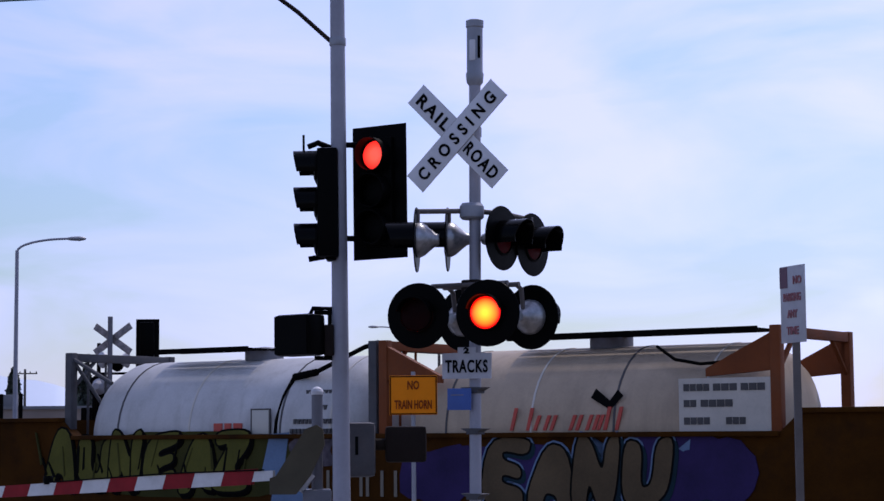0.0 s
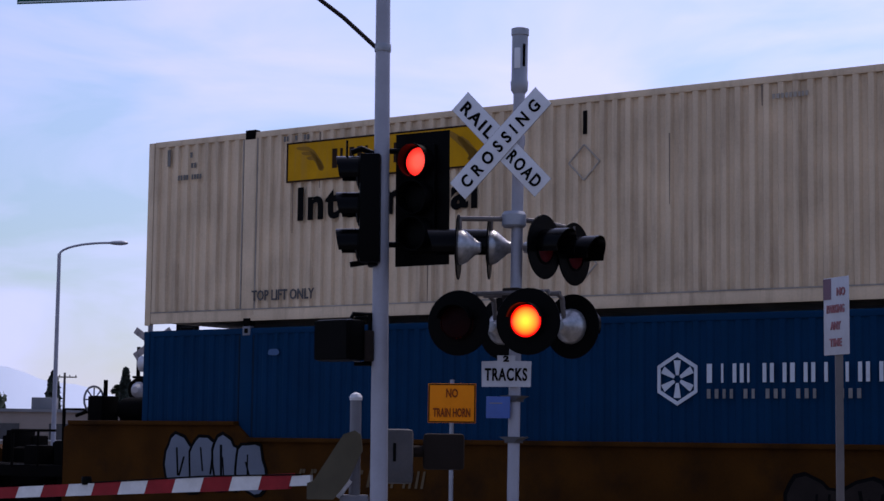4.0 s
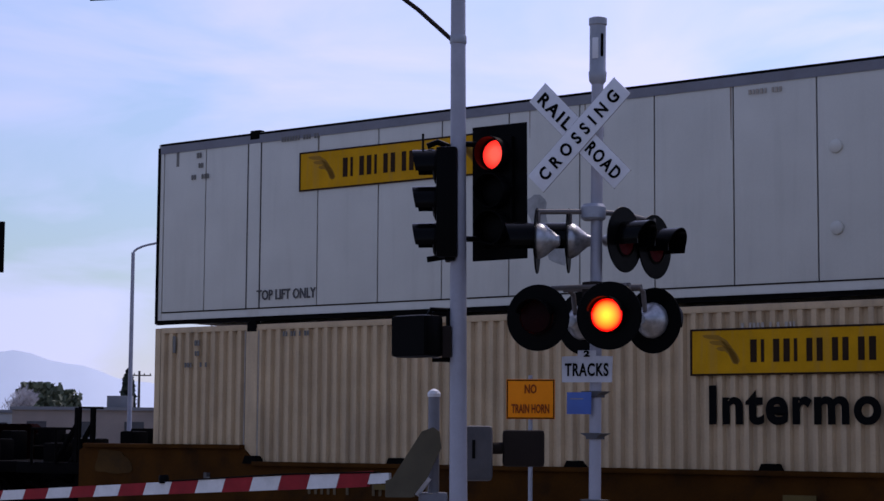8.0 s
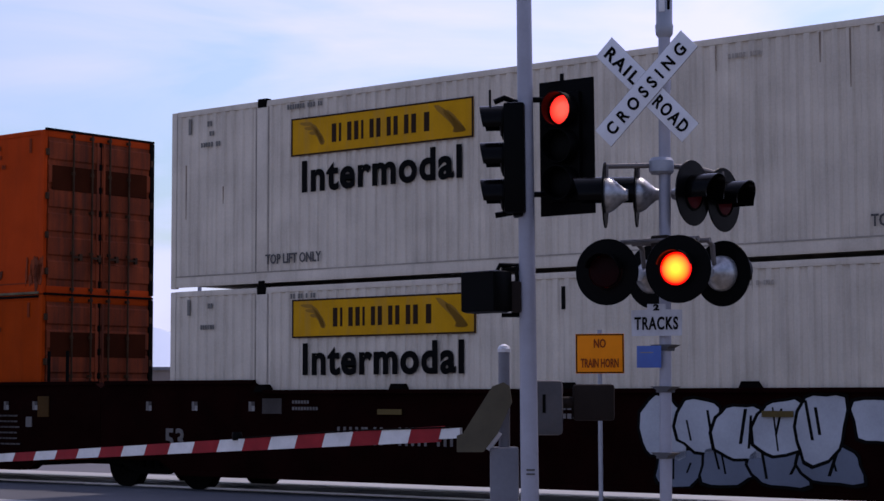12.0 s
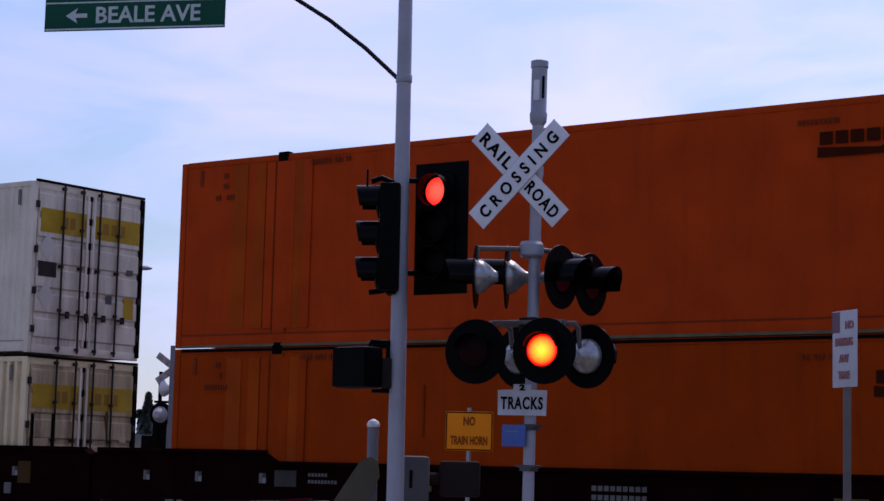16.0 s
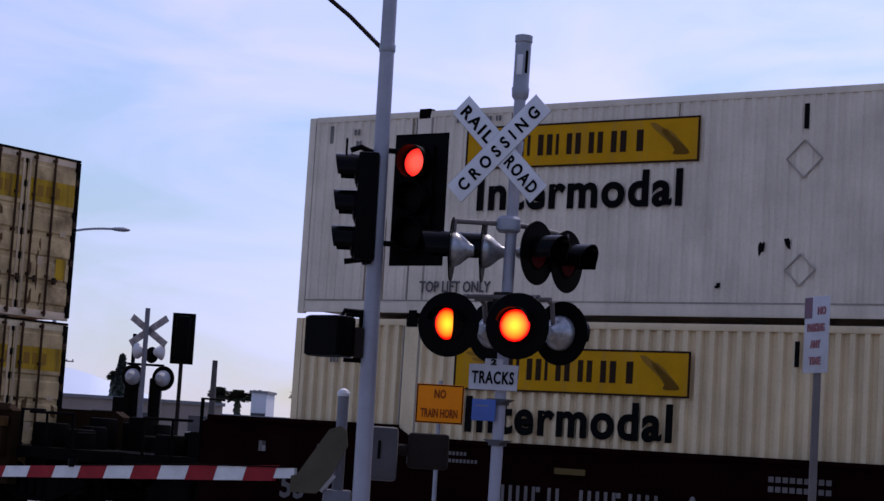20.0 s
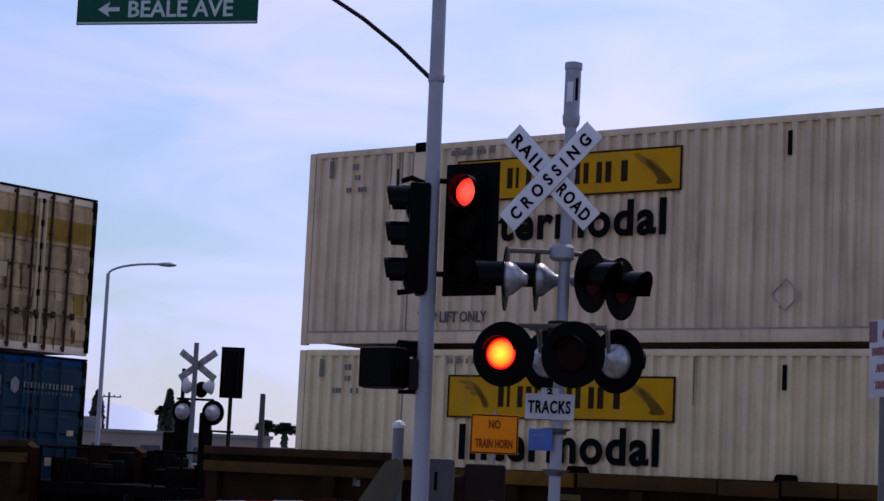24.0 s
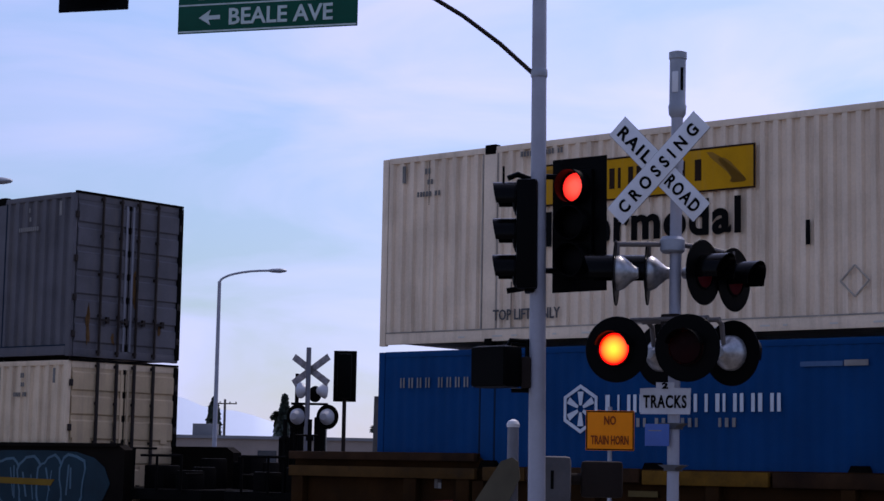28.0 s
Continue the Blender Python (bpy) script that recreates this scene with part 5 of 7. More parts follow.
def well_car(behind, paint, label, length=LONG, ends=(3.4, 3.4), ribs=True, trucks=(1.9, -18.05), front_tip=1.65, back_tip=1.65, hi=1.80, mid=1.64, rear="", reservoir=(), lugs=True, rise=1.95):
    """A container well car: two deep side sills, end platforms, trucks, rails and ladders."""
    car = rolling("well_car", behind, label, "railway well car", "cars of the train")
    f, b = front_tip, -length - back_tip
    for y, yy in ((-0.06, 0.14), (WIDE - 0.08, WIDE + 0.12)):
        lo = 0.27
        pts = [(f, 0.5), (f, hi - 0.1), (f - 0.2, hi), (-rise, hi), (-rise - 0.3, mid), (-length + rise + 0.3, mid), (-length + rise, hi), (b + 0.2, hi), (b, hi - 0.1), (b, 0.5),
               (-length - 0.2, 0.5), (-length + 0.25, lo), (-0.25, lo), (0.2, 0.5)]
        sill = part("side_sill", slab(B(), pts, y, yy), paint, car, "deep riveted side sill")
        if y < 0:
            part("top_flange", box(box(box(B(), -length + rise + 0.3, y - 0.07, mid - 0.05, -rise - 0.3, y + 0.1, mid + 0.015, 0.01), -rise - 0.05, y - 0.07, hi - 0.05, f - 0.15, y + 0.1, hi + 0.015, 0.01), b + 0.15, y - 0.07, hi - 0.05, -length + rise + 0.05, y + 0.1, hi + 0.015, 0.01), paint, sill)
            part("bottom_flange", box(B(), -length + 0.4, y - 0.07, lo - 0.01, -0.4, y + 0.1, lo + 0.07, 0.01), paint, sill)
            if ribs:
                rr = random.Random(int(behind * 10))
                k = -length + 2.2
                while k < -2.25:
                    e_ = min(-2.2, k + rr.uniform(0.7, 2.1))
                    dz = rr.uniform(-0.03, 0.005)
                    tone = rr.choice((BAND_OCHRE, BAND_BROWN, BAND_BROWN, BAND_OCHRE, BAND_YELLOW, BAND_YELLOW))
                    part("top_band", box(B(), k, y - 0.16 + rr.uniform(0, 0.03), mid - 0.17 + dz, e_ - rr.uniform(0.01, 0.06), y - 0.07, mid + 0.02 + dz, 0.015), tone, sill, "worn length of the band along the sill")
                    k = e_
                for a_, b_ in ((-2.05, f), (b, -length + 2.05)):
                    part("top_band", box(B(), a_, y - 0.16, hi - 0.1, b_, y - 0.07, hi + 0.02, 0.012), BAND_BROWN, sill, "ochre band along the raised end")
                    part("lower_band", box(B(), a_, y - 0.15, hi - 0.36, b_, y - 0.07, hi - 0.2, 0.012), BAND_OCHRE, sill, "ochre band along the raised end")
                k = -length + 2.0
                while k < -1.8:
                    part("rib", box(B(), k, y - 0.13, lo + 0.05, k + 0.2, y + 0.01, mid - 0.2, 0.01), paint, sill)
                    k += 1.95
                for k in (f - 0.32, -0.9, -1.95, -length + 1.7, -length + 0.7, b + 0.05):
                    part("rib", box(B(), k, y - 0.13, 0.95, k + 0.24, y + 0.01, hi - 0.36, 0.01), paint, sill)
            for k in (-length + 2.2, -2.3, -length + 5.0, -5.2, -8.1) if lugs and length == LONG else ():
                part("lug", slab(B(), [(k - 0.16, mid - 0.02), (k + 0.16, mid - 0.02), (k + 0.1, mid + 0.1), (k - 0.1, mid + 0.1)], y - 0.05, y + 0.1), DARK_STEEL, sill)
            if paint != OCHRE_CAR or lugs and length == LONG:
                part("reflector", box(B(), -length + 4.65, y - 0.066, mid - 0.36, -length + 5.12, y - 0.05, mid - 0.28), SAFETY_YELLOW, sill, "yellow reflective strip")
                part("reflector", box(B(), -5.0, y - 0.066, mid - 0.36, -4.55, y - 0.05, mid - 0.28), SAFETY_YELLOW, sill, "yellow reflective strip")
            for k in (-length + 1.9, -length + 0.6, -0.95, -1.45, -0.15, -2.2, -length - 0.5) if paint == MAROON else (-length + 1.2,):
                part("stencil", box(B(), k, y - 0.012, mid - 0.32, k + 0.06, y - 0.003, mid - 0.17), DULL_STENCIL, sill)
                part("stencil", box(B(), k + 0.066, y - 0.012, mid - 0.32, k + 0.13, y - 0.003, mid - 0.235), FADED_WHITE, sill)
                part("stencil", box(B(), k + 0.066, y - 0.012, mid - 0.23, k + 0.13, y - 0.003, mid - 0.17), DIM_STENCIL, sill)
            if paint == MAROON:
                part("data_patch", box(B(), -length + 2.2, y - 0.012, mid - 0.36, -length + 2.62, y - 0.003, mid - 0.12), DIM_STENCIL, sill, "worn grey data patch")
                if lugs:
                    part("direction_mark", slab(B(), [(-2.9, mid - 0.38), (-2.62, mid - 0.26), (-2.9, mid - 0.14)], y - 0.012, y - 0.003), DIM_STENCIL, sill, "worn arrow mark")
                bm = B()
                for r_, (x0, n_) in enumerate(((-length + 2.85, 6), (-length + 2.85, 9), (-3.5, 5), (-3.5, 8))):
                    letter_bars(bm, x0, mid - 0.2 - 0.1 * (r_ % 2), [0.04] * n_, 0.05, 0.022, y - 0.012, y - 0.003)
                tagged(part("small_print", bm, DULL_STENCIL, sill), kind="stuff")
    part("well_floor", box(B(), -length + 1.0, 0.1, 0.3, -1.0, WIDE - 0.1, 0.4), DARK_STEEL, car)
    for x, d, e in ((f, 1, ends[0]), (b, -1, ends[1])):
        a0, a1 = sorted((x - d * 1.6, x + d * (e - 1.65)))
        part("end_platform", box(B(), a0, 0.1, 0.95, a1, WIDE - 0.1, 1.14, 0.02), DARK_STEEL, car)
        if e > 2.5:
            part("coupler", box(box(B(), min(x + d * (e - 1.8), x + d * (e - 1.15)), WIDE / 2 - 0.14, 0.75, max(x + d * (e - 1.8), x + d * (e - 1.15)), WIDE / 2 + 0.14, 1.02, 0.04), min(x + d * 0.2, x + d * 1.7), WIDE / 2 - 0.2, 0.7, max(x + d * 0.2, x + d * 1.7), WIDE / 2 + 0.2, 0.96), DARK_STEEL, car)
            bm = pipe(B(), [(x + d * 0.12, 0.05, 1.1), (x + d * 0.12, 0.05, hi - 0.06 if d > 0 else 2.05), (x + d * 0.12, 0.55, hi - 0.06 if d > 0 else 2.05)], 0.022)
            pipe(bm, [(x + d * 1.3, 0.05, 1.1), (x + d * 1.3, 0.05, 1.7), (x + d * 0.3, 0.05, 1.7)], 0.022)
            pipe(bm, [(x + d * 0.7, 0.05, 1.1), (x + d * 0.7, 0.05, 1.7)], 0.022)
            part("handrail", bm, DARK_STEEL, car, "bent grab rails on the end platform")
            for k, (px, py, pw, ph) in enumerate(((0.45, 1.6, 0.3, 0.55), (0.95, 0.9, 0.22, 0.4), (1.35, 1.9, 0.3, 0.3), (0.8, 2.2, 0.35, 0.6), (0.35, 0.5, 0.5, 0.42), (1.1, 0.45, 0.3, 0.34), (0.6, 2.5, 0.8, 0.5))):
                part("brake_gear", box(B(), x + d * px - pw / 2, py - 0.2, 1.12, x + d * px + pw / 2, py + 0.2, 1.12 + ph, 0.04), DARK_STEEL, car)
            part("brake_hose", pipe(B(), [(x + d * 1.2, 1.0, 1.0), (x + d * 1.6, 1.0, 0.75), (x + d * 1.9, 1.05, 0.62)], 0.03), DARK_STEEL, car)
            part("cut_lever", pipe(B(), [(x + d * 1.45, 0.1, 1.05), (x + d * 1.55, 0.6, 1.12), (x + d * 1.5, 1.2, 1.05)], 0.018), DARK_STEEL, car)
            for k in range(4):
                part("rung", tube(B(), (x + d * 1.35, 0.1, 0.5 + k * 0.3), (x + d * 1.35, 0.5, 0.5 + k * 0.3), 0.018, seg=6), DARK_STEEL, car)
            tank_x = x - d * (0.35 if paint == MAROON else 0.95)
            if d in reservoir:
                part("brake_reservoir", lathe(B(), [(0.05, -0.46), (0.17, -0.42), (0.2, -0.34), (0.2, 0.34), (0.17, 0.42), (0.05, 0.46)], 18, Matrix.Translation((tank_x, 0.75, hi + 0.2)) @ pose(0, 0, 0, 0, 90, 0)), DARK_STEEL, car, "dark air reservoir lying on the platform")
                part("air_pipe", pipe(B(), [(tank_x - d * -0.4, 0.75, hi + 0.15), (x - d * 0.2, 0.6, hi + 0.12), (x - d * 0.05, 0.5, hi + 0.2), (x + d * 0.3, 0.5, hi + 0.1)], 0.03), DARK_STEEL, car)
            if d < 0 and rear == "wheel":
                stand = part("brake_stand", box(B(), x + 0.1, 0.35, 1.1, x + 0.42, 0.75, hi + 0.42, 0.03), DARK_STEEL, car, "dark hand brake stand")
                part("brake_rod", tube(B(), (x + 0.3, 0.55, hi + 0.4), (x + 0.3, 0.55, hi + 0.68), 0.035, seg=8), DARK_STEEL, stand)
                bm = B()
                ring = [(x + 0.04, 0.55 + 0.22 * math.cos(k * math.pi / 10), hi + 0.36 + 0.22 * math.sin(k * math.pi / 10)) for k in range(21)]
                pipe(bm, ring, 0.018, 6)
                for k in range(4):
                    a_ = k * math.pi / 4
                    tube(bm, (x + 0.04, 0.55 - 0.22 * math.cos(a_), hi + 0.36 - 0.22 * math.sin(a_)), (x + 0.04, 0.55 + 0.22 * math.cos(a_), hi + 0.36 + 0.22 * math.sin(a_)), 0.012, seg=6)
                part("brake_wheel", bm, FRAME_GREY, stand, "spoked hand brake wheel", pose(0, 0, 0))
            elif d < 0 and rear == "stakes":
                for k in (-0.12, 0.42):
                    part("end_post", box(B(), x - k - 0.024, 0.1, 1.1, x - k + 0.024, 0.15, hi + 0.52), DARK_STEEL, car, "thin dark upright end post")
                    part("end_bolt", box(B(), x - k - 0.045, 0.08, hi + 0.18, x - k + 0.045, 0.17, hi + 0.26, 0.01), DARK_STEEL, car)
            elif d < 0 and rear == "posts":
                for k in (-0.1, 0.28):
                    part("end_post", box(B(), x - k - 0.035, 0.1, 1.1, x - k + 0.035, 0.17, hi + 0.6), DARK_STEEL, car, "dark upright end post")
                    part("end_brace", tube(B(), (x - k - 0.55, 0.15, 1.12), (x - k, 0.15, hi + 0.35), 0.045, seg=8), DARK_STEEL, car)
        elif d > 0:
            for k in (0.95, 1.45):
                part("guide_post", pipe(B(), [(x - d * k, 0.0, hi - 0.05), (x - d * k, 0.0, hi + 0.55)], 0.03), DARK_STEEL, car, "upright container guide post")
    for x in trucks:
        truck(car, x)
    return car


def stroke_marks(car, x, z, strokes, h, w=0.05, gap=0.075, slant=0.0, mat=FADED_WHITE):
    """Reporting marks as plain upright bars, one or two for each letter; 0 leaves a space."""
    for n in strokes:
        for k in range(n):
            a = x + k * (w + gap)
            part("letter_bar", slab(B(), [(a, z), (a + w, z), (a + w + slant, z + h), (a + slant, z + h)], -0.076, -0.07), mat, car, "faded white bar of reporting marks")
            if n == 1:
                part("letter_bar", slab(B(), [(a + w + 0.012 + slant * 0.75, z + h * 0.75), (a + w + gap + slant * 0.75, z + h * 0.75), (a + w + gap + slant, z + h), (a + w + 0.012 + slant, z + h)], -0.076, -0.07), mat, car, "faded white bar of reporting marks")
        x += 2 * w + gap + 0.07


car = well_car(-17.75, OCHRE_CAR, "rust-brown well car covered in graffiti lettering", length=12.4, ends=(3.4, 2.2), ribs=False, trucks=(2.0, -14.3), hi=1.86, mid=1.58, back_tip=3.35, rear="bare", rise=-0.05)
for x in (-13.6, -14.05):
    part("guide_post", tube(B(), (x, 0.2, 1.8), (x, 0.2, 2.28), 0.035, seg=8), DARK_STEEL, car, "upright container guide post")
tankcar = car
car_first = well_car(0, OCHRE_CAR, "rust-brown well car with white bubble graffiti", ribs=False, hi=1.85, mid=1.61, rear="wheel", reservoir=(-1,), lugs=False, ends=(2.6, 3.4), front_tip=0.6, trucks=(1.4, -18.05))
car_second = well_car(23.69, OCHRE_CAR, "brown-yellow well car with worn stencils", ribs=False, hi=1.45, mid=1.20, rear="posts")
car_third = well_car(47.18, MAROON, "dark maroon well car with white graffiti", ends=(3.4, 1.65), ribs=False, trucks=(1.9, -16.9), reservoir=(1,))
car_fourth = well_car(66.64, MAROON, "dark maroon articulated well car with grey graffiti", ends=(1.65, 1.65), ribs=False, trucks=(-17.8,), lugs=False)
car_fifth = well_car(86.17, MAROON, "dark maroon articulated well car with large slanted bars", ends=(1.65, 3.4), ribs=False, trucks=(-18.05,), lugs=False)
car_sixth = well_car(109.78, DARK_CAR, "brown-yellow well car with ribbed sides")
well_car(133.29, WORN_CAR, "brown-yellow ribbed well car with yellow strips", hi=1.78, mid=1.60, rear="stakes")
car_eighth = well_car(156.77, NEAR_BLACK_CAR, "nearly black well car end with teal graffiti", ribs=False, hi=1.88)

# plate added only to blacken this end of the sill
part("darkening_plate", box(B(), -0.1, -0.078, 0.55, 0.6, -0.066, 1.87), DARK_STEEL, car_first, "added dark plate blackening the end of the sill")
part("reflector", box(B(), -2.05, -0.07, 1.0, -1.6, -0.055, 1.08), SAFETY_YELLOW, car_first, "yellow reflective strip")
# plain blocks added to keep the space between the cars dark
for x0, x1, y0, y1, z1 in ((0.66, 1.5, 0.08, 1.1, 1.84), (1.55, 2.3, 0.1, 0.9, 1.8), (0.8, 2.2, 1.2, 2.4, 1.82)):
    part("brake_gear", box(B(), x0, y0, 1.05, x1, y1, z1, 0.05), DARK_STEEL, car_first, "added dark block filling the end platform")
stroke_marks(car_first, -12.95, 0.94, (1, 1, 1, 2, 0, 1, 2, 2, 1, 2, 2), 0.24, 0.04, 0.06, 0.05, TAG_TAN)
stroke_marks(car_second, -12.8, 0.75, (2, 2, 1, 1, 0, 2, 2, 1, 2, 2), 0.26, mat=TAG_TAN)
part("worn_patch", blob(B(), -17.0, 1.16, 0.72, 0.42, 47, -0.0735, -0.055, 0.3, 26), BAND_OCHRE, car_second, "worn ochre patch of paint")
for k, (cr, letter) in enumerate(((car_third, "B"), (car_fourth, "C"), (car_fifth, "A"))):
    stroke_marks(cr, -12.35, 0.82, (2, 2, 1, 2, 0, 2, 2, 1, 2, 2), 0.27, mat=DULL_STENCIL)
    part("unit_letter", words(letter, 0.26, FADED_WHITE, 0.012), FADED_WHITE, cr, "white unit letter", on_front(-9.6, -0.07, 0.84))
    part("size_mark", words("53", 0.34, DULL_STENCIL, 0.012), DULL_STENCIL, cr, "white number 53", on_front(-16.2, -0.07, 0.68))
    px, lx, lz = ((1.2, 0.12, 1.46), (0.0, -1.1, 1.2), (0.0, -1.1, 1.2))[k]
    part("data_patch", box(B(), px, -0.08, 1.2, px + (0.5 if k == 0 else 0.3), -0.065, 1.56), BAND_OCHRE, cr, "dull ochre data patch")
    for r in range(6):
        bm = letter_bars(B(), lx, lz - r * 0.1, [0.1 + 0.04 * math.sin(r * 2.3 + q) for q in range(5 if r % 3 else 4)], 0.03, 0.02, -0.076, -0.068)
        tagged(part("small_print", bm, DIM_STENCIL, cr), kind="stuff")
    part("data_patch", box(B(), px - 0.32, -0.08, 1.02, px - 0.16, -0.065, 1.2), DULL_STENCIL, cr, "worn pale square")
    small = B()
    for r in range(2):
        letter_bars(small, -8.45, 1.36 - r * 0.12, [0.07] * 9, 0.07, 0.025, -0.074, -0.068)
    tagged(part("small_print", small, DULL_STENCIL, cr), kind="stuff")
stroke_marks(car_fifth, -6.0, 0.76, (2, 2, 1, 1), 0.4, 0.11, 0.16, 0.17, DULL_STENCIL)


def graffiti(car, x, z, w, h, n, fill, edge, seed, inner=None, sharp=0.22):
    """A row of overlapping sprayed letter shapes: outline, fill and inner strokes."""
    rr = random.Random(seed)
    for i in range(n):
        cx, cz = x + w * (i + 0.5) / n, z + rr.uniform(-0.05, 0.05)
        ww, hh = w / n * rr.uniform(1.05, 1.25), h * rr.uniform(0.88, 1.05)
        part("graffiti_patch", blob(B(), cx, cz, ww + 0.09, hh + 0.09, seed + i, -0.077 - 0.0012 * i, -0.066, sharp), edge, car, "sprayed outline")
        part("graffiti_patch", blob(B(), cx, cz, ww, hh, seed + i, -0.0776 - 0.0012 * i, -0.07, sharp), fill, car, "sprayed letter shape")
        for k in range(2):
            a = cx + rr.uniform(-0.25, 0.25) * ww
            c0, c1 = cz - hh * rr.uniform(0.1, 0.42), cz + hh * rr.uniform(0.1, 0.42)
            t_ = rr.uniform(0.025, 0.05)
            sl = rr.uniform(-0.12, 0.12)
            part("graffiti_stroke", slab(B(), [(a, c0), (a + t_, c0), (a + t_ + sl, c1), (a + sl, c1)], -0.0782 - 0.0012 * i, -0.07), inner or edge, car)


graffiti(car_third, -6.8, 1.12, 2.9, 0.78, 5, TAG_WHITE, INK, 11)
graffiti(car_third, -6.6, 0.66, 2.9, 0.5, 4, TAG_GREY, INK, 31)
graffiti(car_third, -3.7, 1.25, 0.75, 0.6, 1, TAG_WHITE, INK, 41)
graffiti(car_fourth, -6.95, 0.96, 3.0, 0.44, 9, TAG_GREY, TAG_WHITE, 21)
graffiti(car_first, -15.5, 1.2, 1.9, 0.8, 4, TAG_GREY, INK, 61)
graffiti(car_first, -5.2, 0.8, 1.9, 0.8, 3, DARK_GREY, INK, 65)
graffiti(car_sixth, -13.5, 0.95, 5.0, 0.4, 6, TAG_TAN, DARK_GREY, 71)
part("graffiti_patch", blob(B(), -1.0, 1.2, 4.4, 1.15, 281, -0.0735, -0.066, 0.1), TAG_DEEP, car_eighth, "dark teal sprayed ground")
graffiti(car_eighth, -2.9, 1.2, 3.5, 0.85, 6, TAG_DEEP, TAG_TEAL, 81, TAG_TEAL)
part("graffiti_stroke", slab(B(), [(-1.75, 1.16), (-0.25, 1.14), (-0.15, 1.25), (-1.7, 1.27)], -0.092, -0.07), TAG_GOLD, car_eighth, "gold sprayed strip across the letters")

GLYPHS = (  # chunky letter bodies in a unit square
    [(0, 0), (0.95, 0.05), (0.9, 0.3), (0.45, 0.28), (0.45, 0.42), (0.85, 0.42), (0.82, 0.6), (0.42, 0.6), (0.4, 0.74), (0.95, 0.76), (1, 1), (0.05, 0.95)],
    [(0, 0), (0.36, 0), (0.4, 0.22), (0.62, 0.22), (0.68, 0), (1.02, 0), (0.72, 1), (0.3, 1)],
    [(0.05, 0.2), (0.3, 0), (0.75, 0), (1, 0.2), (1, 1), (0.64, 1), (0.66, 0.32), (0.4, 0.32), (0.36, 1), (0, 1)],
    [(0, 0), (0.34, 0), (0.36, 0.45), (0.68, 0), (1, 0.02), (1, 1), (0.68, 1), (0.66, 0.5), (0.3, 1), (0, 0.98)],
    [(0, 0), (1.05, 0), (1, 0.26), (0.55, 0.28), (1, 0.72), (0.98, 1), (0, 1), (0.04, 0.74), (0.46, 0.72), (0, 0.3)],
)


def swollen(pts, d):
    """The outline grown by d on every side."""
    cx, cz = sum(p[0] for p in pts) / len(pts), sum(p[1] for p in pts) / len(pts)
    out = []
    for i, (x, z) in enumerate(pts):
        (x0, z0), (x1, z1) = pts[i - 1], pts[(i + 1) % len(pts)]
        n0, n1 = Vector((z - z0, -(x - x0))).normalized(), Vector((z1 - z, -(x1 - x))).normalized()
        n = (n0 + n1)
        n = n.normalized() if n.length > 0.2 else n0
        out.append((x + n.x * d, z + n.y * d))
    return out


def block_letters(car, x, z, w, h, order, fill, edge, halo=None, lean=0.0, shade=None):
    """Sprayed block letters: halo, dark outline and fill, each letter its own patches."""
    n = len(order)
    for i, g in enumerate(order):
        ww = w / n * (1.02 + 0.1 * math.sin(i * 2.1))
        hh = h * (1 + 0.09 * math.sin(i * 3.7 + 1))
        pts = [(x + w * i / n + a * ww + b * lean, z + b * hh + 0.03 * math.sin(i * 2.7) + 0.05 * math.sin(a * 5 + i)) for a, b in GLYPHS[g]]
        pts = rounded(pts)
        lift = 0.0012 * i
        if halo:
            part("graffiti_patch", slab(B(), swollen(pts, 0.055), -0.085, -0.066), halo, car, "sprayed halo round a block letter")
        if shade:
            low = [(px + 0.05, pz - 0.05) for px, pz in pts]
            part("graffiti_patch", slab(B(), swollen(low, 0.03), -0.0856 - lift, -0.066), shade, car, "sprayed shadow of a block letter")
        part("graffiti_patch", slab(B(), swollen(pts, 0.03), -0.0862 - lift, -0.066), edge, car, "sprayed outline of a block letter")
        part("graffiti_patch", slab(B(), pts, -0.0868 - lift, -0.07), fill, car, "sprayed block letter")


part("graffiti_patch", blob(B(), -9.9, 1.15, 4.6, 0.95, 191, -0.0735, -0.066, 0.1), TAG_OLIVE, tankcar, "dark olive sprayed ground behind the letters")
part("graffiti_patch", blob(B(), -7.4, 1.36, 0.78, 0.4, 193, -0.0775, -0.066, 0.35, 30), TAG_LILAC, tankcar, "grey lilac scribbled patch")
block_letters(tankcar, -12.8, 0.78, 4.2, 0.84, (1, 2, 3, 0, 1, 4), TAG_GREEN, INK, None, 0.1, DARK_STEEL)
bar_row(tankcar, TAG_CREAM, None, -7.4, 0.72, (0.05, -0.06, 0.05, 0.05, -0.08, 0.05, -0.05, 0.05, 0.05, -0.08, 0.05, -0.06, 0.05), 0.36, 0.06, -0.078, -0.07, "cream stencilled bar")
graffiti(tankcar, -5.7, 1.05, 5.0, 0.8, 6, TAG_VIOLET, TAG_VIOLET, 97)
part("graffiti_patch", blob(B(), -1.55, 1.1, 1.7, 0.95, 299, -0.0735, -0.066, 0.2, 30), TAG_VIOLET, tankcar, "violet sprayed ground beside the letters")
